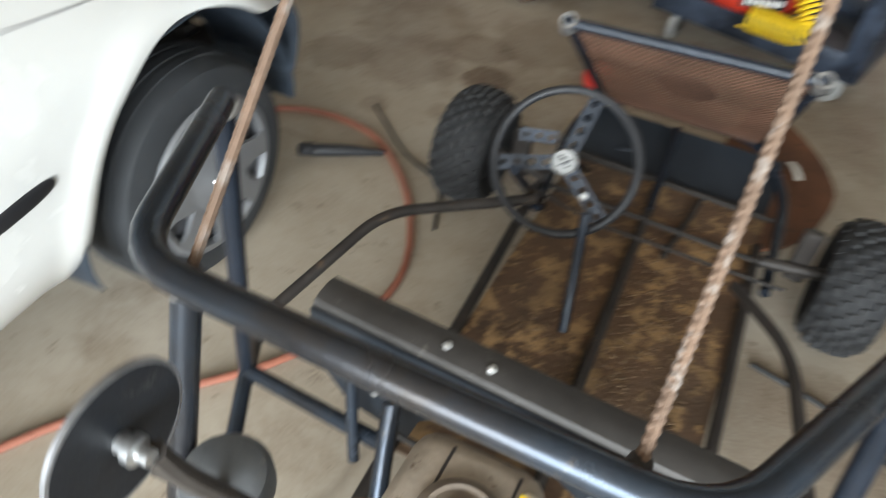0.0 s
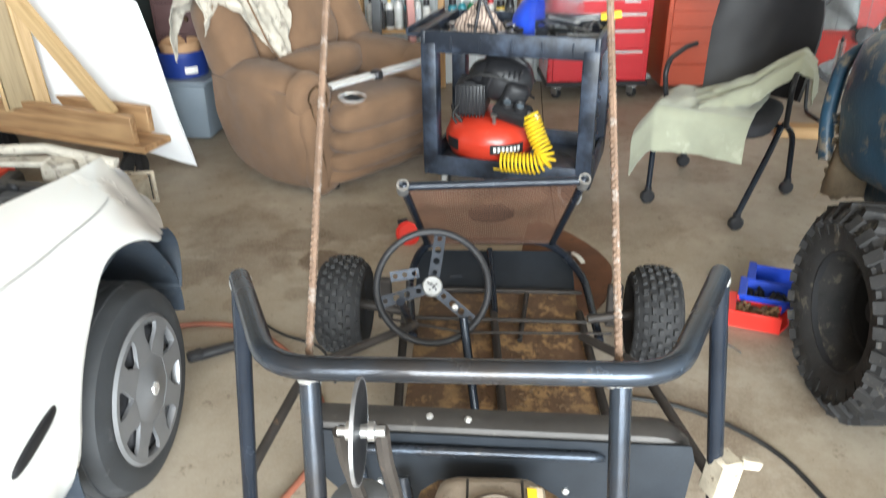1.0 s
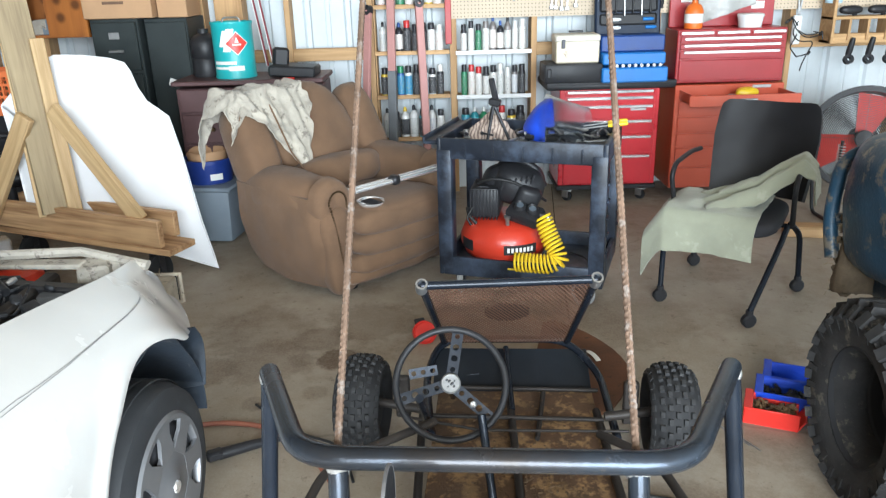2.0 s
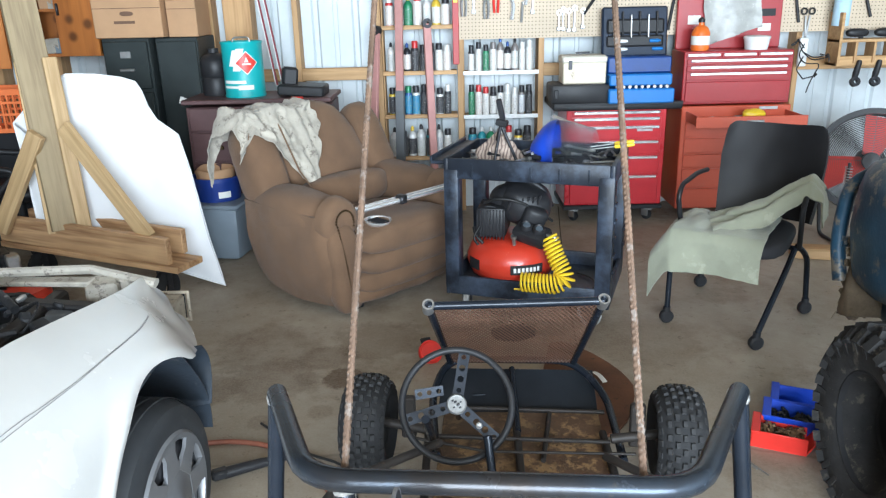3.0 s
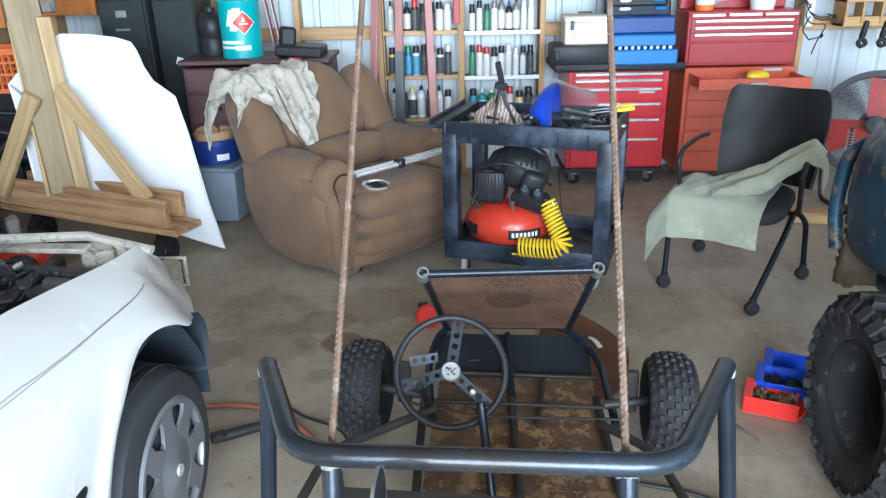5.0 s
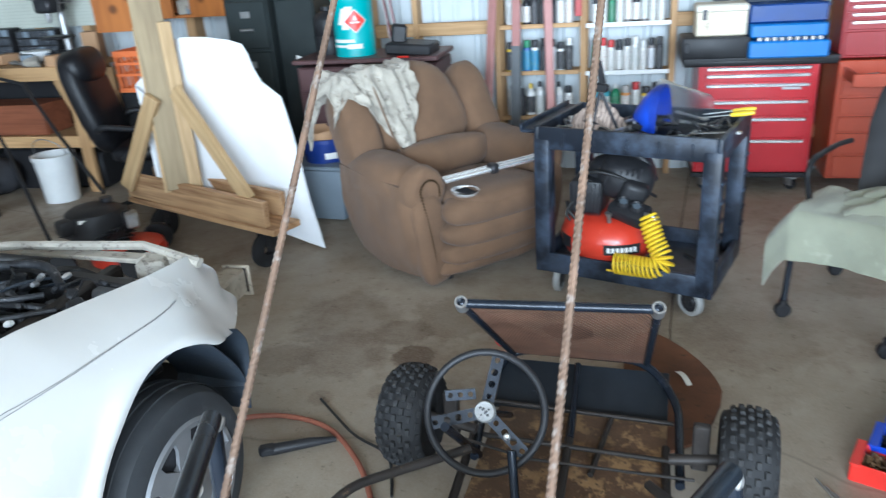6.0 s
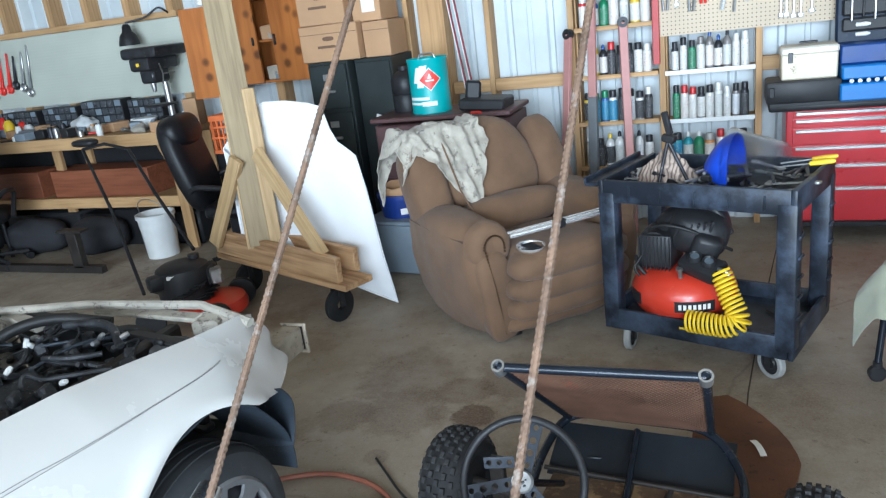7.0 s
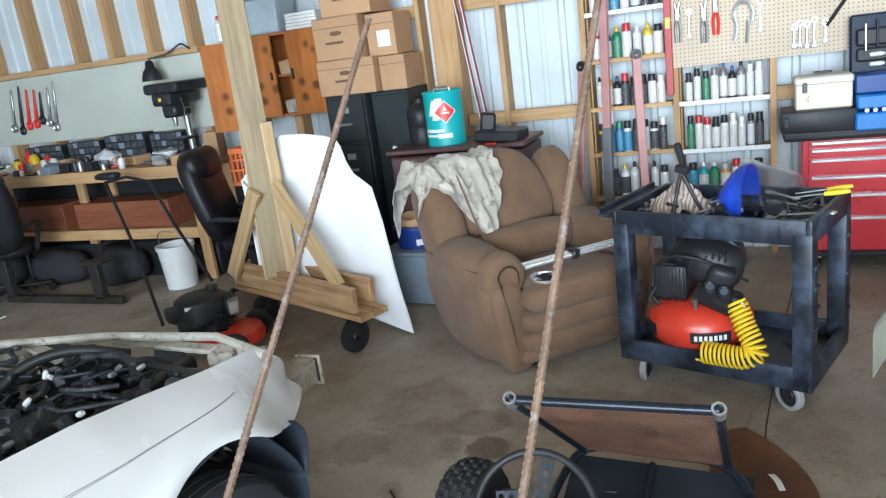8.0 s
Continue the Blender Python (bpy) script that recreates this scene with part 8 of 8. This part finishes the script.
for k in range(22):
    r = 0.07 + 0.012 * k
    rg3.lathe([(r + 0.0026 * math.cos(a), -0.085 + 0.0026 * math.sin(a)) for a in (0, 1.57, 3.14, 4.71)], 36, FM, closed=True)
tagged(part("rear_guard", rg3, M_PLAST, fn, "black rear wire guard"), kind="stuff")
part("motor", Shape().lathe([(0, -0.12), (0.085, -0.12), (0.095, -0.10), (0.095, -0.02), (0, -0.02)], 28, FM), M_PLAST, fn)
part("hub_cover", Shape().lathe([(0.058, 0.085), (0.055, 0.10), (0, 0.105)], 24, FM), M_PLAST, fn)
for k in range(3):
    part("blade", Shape().prism([(0.04, -0.05), (0.30, -0.16), (0.31, 0.10), (0.04, 0.06)], 0.004, FM @ pose(0, 0, 0.0, 14, 0, 120 * k + 84)), M_REDPLAST, fn, "red blade")
for sx in (-0.25, 0.25):
    rod(fn, "stand", [(sx, -0.20, 0.012), (sx, 0.0, 0.012), (sx * 1.25, 0.0, 0.50)], 0.012, M_PLAST, "", 0.05)
solid("wood_block", Shape().box((0, 0, 0.035), (0.26, 0.10, 0.07), bevel=0.004), M_PINEX, "offcut of timber on the floor", "wood block", pose(3.30, 4.55, 0, 0, 0, -12))
sp = Shape().tube([(0.02 * math.cos(1.2 * i), 0.02 * math.sin(1.2 * i), 0.62 - 0.003 * i) for i in range(140)], 0.003, 5)
solid("coiled_cord", sp, M_STEEL, "grey coiled cord hanging by the quad bike", "cord", pose(3.28, 4.25, 0.02))
rod(None, "cord_post", [(0, 0, 0), (0, 0, 0.66)], 0.008, M_TOOLDK)
bpy.data.objects["cord_post"].location = (3.28, 4.25, 0)
tagged(bpy.data.objects["cord_post"], "thin dark steel stake with a coiled cord round it", "stake")

# ---- bins of hardware on the floor ----
def bin_box(m, material, label, w=0.17, d=0.27, h=0.09):
    b = thing("parts_bin", m, label, "parts bin", "hardware bins on the floor")
    s = Shape()
    s.box((0, 0, 0.004), (w, d, 0.008))
    for sx in (-1, 1):
        s.box((sx * w / 2, 0, h / 2), (0.006, d, h), (0, 6 * sx, 0), 0.002)
    s.box((0, d / 2, h / 2), (w, 0.006, h), (0, 0, 0), 0.002).box((0, -d / 2 - 0.01, h * 0.36), (w, 0.006, h * 0.78), (30, 0, 0), 0.002)
    s.box((0, d / 2 - 0.01, h), (w + 0.03, 0.03, 0.008), bevel=0.003)
    part("bin", s, material, b)
    return b
def fill(m, n, mm, w, d):
    rg = random.Random(n)
    s = Shape()
    for k in range(n):
        s.box((rg.uniform(-w, w), rg.uniform(-d, d), rg.uniform(0.02, 0.055)), (rg.uniform(0.01, 0.035), 0.009, 0.009), (rg.uniform(-40, 40), rg.uniform(-40, 40), rg.uniform(0, 180)))
    solid("screws", s, mm, "heap of rusty screws and bolts in a bin", "screws", m, kind="stuff")
RB = pose(2.235, 2.53, 0, 0, 0, 66)
bin_box(RB, M_REDPLAST, "red plastic bin of screws on the floor", 0.115, 0.185, 0.07)
fill(RB @ pose(0, 0, 0.0), 150, mat("rusty brown screws", (0.20, 0.12, 0.06), 0.6, 0.5, 0.4, 30), 0.04, 0.075)
B1 = pose(2.33, 2.62, 0, 0, 0, 66)
bin_box(B1, M_BLUEPLAST, "blue plastic bin of bolts on the floor", 0.12, 0.22, 0.075)
fill(B1, 90, M_TOOLDK, 0.04, 0.08)
B2 = pose(2.40, 2.74, 0.0, 0, 0, 66)
bin_box(B2, M_BLUEPLAST, "empty blue plastic bin on the floor", 0.12, 0.20, 0.075)
for k in range(3):
    solid("nail", Shape().tube([(0, 0, 0.004), (0.11, 0.02 * k, 0.004)], 0.003, 6), M_STEEL, "long steel rod end lying on the floor", "rod", pose(2.03 + 0.02 * k, 2.50 - 0.03 * k, 0, 0, 0, -70 - 8 * k), group="rod ends on the floor")

# rusty mower-deck blade cover, paper and red reflector by the kart's nose
rp = Shape().prism([(1.50, 3.36), (1.56, 3.385), (1.625, 3.325), (1.685, 3.25), (1.735, 3.165), (1.772, 3.08), (1.793, 3.0), (1.800, 2.945), (1.785, 2.86), (1.752, 2.76), (1.715, 2.68), (1.665, 2.61), (1.595, 2.56), (1.50, 2.55), (1.44, 2.75), (1.44, 3.1)], 0.012, pose(0, 0, 0.006))
solid("rusty_plate", rp, mat("dark orange rust", (0.13, 0.055, 0.026), 0.8, 0.1, 0.35, 6, (0.055, 0.03, 0.018), 0.58, 0.4, 120), "curved rusty steel plate lying on the floor under the kart's nose", "steel plate")
solid("paper_scrap", Shape().sheet(lambda u, v: (0.022 * (v - 0.5), 0.10 * (u - 0.5), 0.008 * math.sin(math.pi * u) + 0.004 * v), 12, 3, 0.001), M_PAPER, "white paper strip lying on the rusty plate", "paper", pose(1.665, 3.0, 0.028, 0, 12, 20))
rl2 = thing("reflector", pose(0.935, 3.26, 0.03, 52, 0, 25), "small red plastic reflector disc lying on the floor behind the kart", "reflector")
part("lens", Shape().lathe([(0, 0.0), (0.050, 0.0), (0.056, 0.006), (0.056, 0.022), (0.050, 0.027), (0.044, 0.022), (0, 0.024)], 26), M_REDPLAST, rl2)
part("mount", Shape().box((0.0, 0.05, -0.004), (0.05, 0.05, 0.012), bevel=0.004), M_PLAST, rl2)

# hoses and cables on the floor
def hose(pts, r, m, label, cat="hose"):
    solid("hose", Shape().tube([(x, y, r + 0.001 + dz) for x, y, dz in pts], r, 8, bend=0.22), m, label, cat)
hose([(-0.10, 2.48, 0), (0.12, 2.60, 0), (0.38, 2.56, 0), (0.62, 2.30, 0), (0.75, 1.95, 0), (0.60, 1.62, 0), (0.25, 1.30, 0), (0.05, 0.9, 0), (-0.1, 0.2, 0)], 0.010, M_HOSE, "red-brown rubber air hose across the floor")
hose([(0.28, 2.72, 0), (0.50, 2.50, 0), (0.66, 2.42, 0.01), (0.72, 2.22, 0)], 0.005, M_CABLE, "thin black cable on the floor", "cable")
hose([(1.62, 2.12, 0), (1.85, 2.05, 0), (2.05, 1.85, 0), (2.10, 1.60, 0), (2.3, 1.2, 0)], 0.007, M_CABLE, "dark rubber cord curving over the floor", "cable")
jk = thing("air_tool", pose(0.35, 2.43, 0, 0, 0, 28) @ Matrix.Scale(0.6, 4), "dark air tool lying on the floor by the wheel", "air tool")
part("body", Shape().tube([(-0.22, 0, 0.04), (0.0, 0, 0.035), (0.16, 0.0, 0.02)], 0.03, 12, rr=[0.035, 0.030, 0.016]), M_PLAST, jk)
part("grip", Shape().box((-0.24, 0, 0.045), (0.10, 0.07, 0.06), bevel=0.015), M_PLAST, jk)

# ---- behind the recliner: tote and bucket ----
tt = thing("tote", pose(-0.47, 4.88, 0, 0, 0, -8), "blue-grey plastic tote on the floor", "tote")
part("tub", Shape().box((0, 0, 0.19), (0.36, 0.36, 0.36), bevel=0.03, seg=2, taper=1.12), M_GREYTOTE, tt)
part("rim", Shape().box((0, 0, 0.365), (0.43, 0.43, 0.03), bevel=0.012), M_GREYTOTE, tt)
bb = thing("bucket", pose(-0.47, 4.88, 0.38), "dark blue plastic bucket standing in the tote", "bucket")
part("pail", Shape().lathe([(0, 0), (0.14, 0), (0.155, 0.13), (0.165, 0.13), (0.165, 0.155), (0.15, 0.155), (0.135, 0.02), (0, 0.02)], 28), mat("navy bucket plastic", (0.012, 0.035, 0.20), 0.4), bb)
part("label", Shape().sheet(lambda u, v: (0.158 * math.sin(0.3 + 0.5 * u), -0.158 * math.cos(0.3 + 0.5 * u), 0.03 + 0.04 * v), 8, 1, 0.001), M_PAPER, bb)
solid("paper_bag", Shape().lathe([(0.0, 0), (0.11, 0.0), (0.12, 0.12), (0.11, 0.13), (0.10, 0.05), (0, 0.05)], 16).ruffle(0.02, 12), M_CARD, "crumpled brown paper bag in the bucket", "paper bag", pose(-0.47, 4.88, 0.45), sharp=80)

# ---- office chair, crate, bucket, mower behind the stand ----
ow = thing("office_chair", pose(-1.84, 4.98, 0, 0, 0, 16), "black leather office swivel chair", "office chair")
part("backrest", Shape().blob((-0.31, 0, 0.79), (0.17, 0.52, 0.72), (0, -14, 0), 3.4, (22, 30)).ruffle(0.006, 7), M_LEATHER, ow, "padded black leather back", sharp=80)
part("head_roll", Shape().blob((-0.335, 0, 1.03), (0.20, 0.47, 0.24), (0, -14, 0), 2.8, (16, 24)), M_LEATHER, ow, "padded black leather head roll", sharp=80)
part("seat", Shape().blob((0.02, 0, 0.44), (0.52, 0.52, 0.13), (0, 0, 0), 3.4), M_LEATHER, ow)
for s in (-1, 1):
    rod(ow, "armrest", [(-0.10, 0.28 * s, 0.42), (0.10, 0.30 * s, 0.62), (-0.20, 0.29 * s, 0.66), (-0.27, 0.22 * s, 0.60)], 0.02, M_PLAST, "", 0.08)
rod(ow, "gas_lift", [(0, 0, 0.08), (0, 0, 0.40)], 0.028, M_PLAST)
for k in range(5):
    a = 2 * math.pi * k / 5
    rod(ow, "base_arm", [(0, 0, 0.11), (0.29 * math.cos(a), 0.29 * math.sin(a), 0.075)], 0.018, M_PLAST)
    part("caster", Shape().lathe([(0, -0.02), (0.03, -0.02), (0.03, 0.02), (0, 0.02)], 14, pose(0.29 * math.cos(a), 0.29 * math.sin(a), 0.03, 0, 90, 30)), M_PLAST, ow)
copy_thing(ow, pose(-4.30, 4.72, 0, 0, 0, 130))
cr = thing("crate", pose(-2.02, 5.42, 0.0), "orange plastic milk crate on a stack by the bench", "crate")
crs = Shape()
for k in range(8):
    for sy in (-1, 1):
        crs.box((-0.15 + 0.043 * k, 0.16 * sy, 0.92), (0.012, 0.01, 0.28))
        crs.box((0.17 * sy, -0.15 + 0.043 * k, 0.92), (0.01, 0.012, 0.28))
for z, h in ((0.79, 0.03), (0.90, 0.016), (0.98, 0.016), (1.05, 0.04)):
    for sy in (-1, 1):
        crs.box((0, 0.16 * sy, z), (0.35, 0.014, h)).box((0.17 * sy, 0, z), (0.014, 0.33, h))
crs.box((0, 0, 0.782), (0.34, 0.32, 0.01))
part("lattice", crs, M_CRATE, cr)
solid("side_table", Shape().box((0, 0, 0.39), (0.38, 0.36, 0.77), bevel=0.01), M_BLACK_SHADE, "dark cabinet under the orange crate", "cabinet", pose(-2.02, 5.45, 0))
wbk = thing("bucket", pose(-2.78, 5.09, 0), "white plastic pail with a wire handle", "bucket")
part("pail", Shape().lathe([(0, 0), (0.125, 0), (0.145, 0.33), (0.155, 0.33), (0.155, 0.36), (0.142, 0.36), (0.12, 0.02), (0, 0.02)], 28), M_WHITEPL, wbk)
rod(wbk, "handle", [(-0.15, 0, 0.33), (-0.12, -0.05, 0.45), (0.0, -0.08, 0.50), (0.12, -0.05, 0.45), (0.15, 0, 0.33)], 0.004, M_STEEL, "", 0.1)
part("print", Shape().sheet(lambda u, v: (0.14 * math.sin(-0.9 + 0.35 * u), -0.14 * math.cos(-0.9 + 0.35 * u), 0.10 + 0.14 * v), 8, 2, 0.001), M_TOOLDK, wbk, "dark vertical bar of print")
mw = thing("lawn_mower", pose(-1.54, 3.90, 0, 0, 0, 30), "red push mower with a black engine and folded handle", "lawn mower")
part("deck", Shape().lathe([(0.18, 0.06), (0.21, 0.07), (0.215, 0.10), (0.20, 0.14), (0.14, 0.16), (0, 0.16)], 30, pose(0.15, -0.08, 0)), M_REDTANK, mw, "red steel deck")
part("engine", Shape().lathe([(0.16, 0.14), (0.165, 0.24), (0.165, 0.31), (0.155, 0.35), (0.12, 0.37), (0.05, 0.38), (0, 0.38)], 24).box((0.13, 0.02, 0.27), (0.14, 0.18, 0.12), (0, 0, 10), 0.02), M_PLAST, mw, "black engine shroud")
for k in range(8):
    part("fin", Shape().box((0.0, 0.0, 0.16 + 0.014 * k), (0.30 - 0.004 * k, 0.31, 0.004), (0, 0, 12 * k)), M_TOOLDK, mw)
part("fuel_cap", Shape().lathe([(0, 0.40), (0.035, 0.40), (0.035, 0.375), (0.03, 0.37)], 14, pose(0.07, 0.06, 0)), M_TOOLDK, mw)
part("air_filter", Shape().box((-0.13, -0.10, 0.30), (0.12, 0.10, 0.09), (0, 0, 30), 0.02, 2), M_PLAST, mw)
part("badge", Shape().box((-0.03, -0.15, 0.33), (0.07, 0.01, 0.02)), M_PAPER, mw)
part("muffler", Shape().box((0.20, -0.06, 0.28), (0.07, 0.10, 0.09), (0, 0, 10), 0.01), M_STEEL, mw)
for x, y in ((0.30, 0.10), (0.20, -0.22), (-0.12, 0.17), (-0.20, -0.14)):
    part("wheel", Shape().lathe([(0, -0.02), (0.085, -0.02), (0.09, 0), (0.085, 0.02), (0, 0.02)], 22, pose(x, y * 1.3, 0.09, 90, 0, 0)), M_PLAST, mw)
minv = pose(-1.54, 3.90, 0, 0, 0, 30).inverted()
for pts in ([(-2.02, 4.03, 0.10), (-2.55, 4.45, 0.56), (-3.10, 4.85, 0.94)], [(-1.72, 4.24, 0.34), (-2.22, 4.55, 0.66), (-2.68, 4.88, 0.92)], [(-3.10, 4.85, 0.94), (-2.90, 4.88, 0.97), (-2.68, 4.88, 0.92)]):
    rod(mw, "handle_bar", [minv @ Vector(p) for p in pts], 0.012, M_PLAST, "black tube handle")
part("handle_grip", Shape().blob(tuple(minv @ Vector((-3.07, 4.86, 0.99))), (0.22, 0.12, 0.06), (0, 0, -25)), M_PLAST, mw)
# low black steel bench frame at the left
ib = thing("steel_bench", pose(-3.95, 4.66, 0), "low black welded steel stand on the floor", "steel stand")
part("foot", Shape().box((0.30, 0, 0.03), (1.3, 0.06, 0.06), bevel=0.004), M_OLDST, ib)
part("upright", Shape().box((0.72, 0, 0.19), (0.10, 0.06, 0.30), bevel=0.004), M_OLDST, ib)
part("cap_plate", Shape().box((0.72, 0, 0.345), (0.26, 0.09, 0.02), bevel=0.003), M_OLDST, ib)
part("upright", Shape().box((-0.30, 0, 0.25), (0.08, 0.06, 0.42), bevel=0.004), M_OLDST, ib)
sc2 = thing("swivel_stool", pose(-4.6, 5.0, 0), "brown wooden chair beside the bench", "chair")
part("seat_back", Shape().box((0, 0.0, 0.66), (0.46, 0.05, 0.40), (-8, 0, 0), 0.02), wood("brown chair board", (0.22, 0.12, 0.055), (0.15, 0.075, 0.03), "x", 8), sc2)
part("seat", Shape().box((0, -0.20, 0.44), (0.44, 0.42, 0.04), bevel=0.012), M_LEATHER, sc2)
for sx in (-1, 1):
    for y in (0.0, -0.38):
        rod(sc2, "leg", [(0.19 * sx, y, 0.0), (0.19 * sx, y, 0.45)], 0.016, M_TOOLDK)
    rod(sc2, "armrest", [(0.22 * sx, 0, 0.60), (0.25 * sx, -0.22, 0.64), (0.24 * sx, -0.36, 0.46)], 0.015, M_PLAST, "", 0.06)
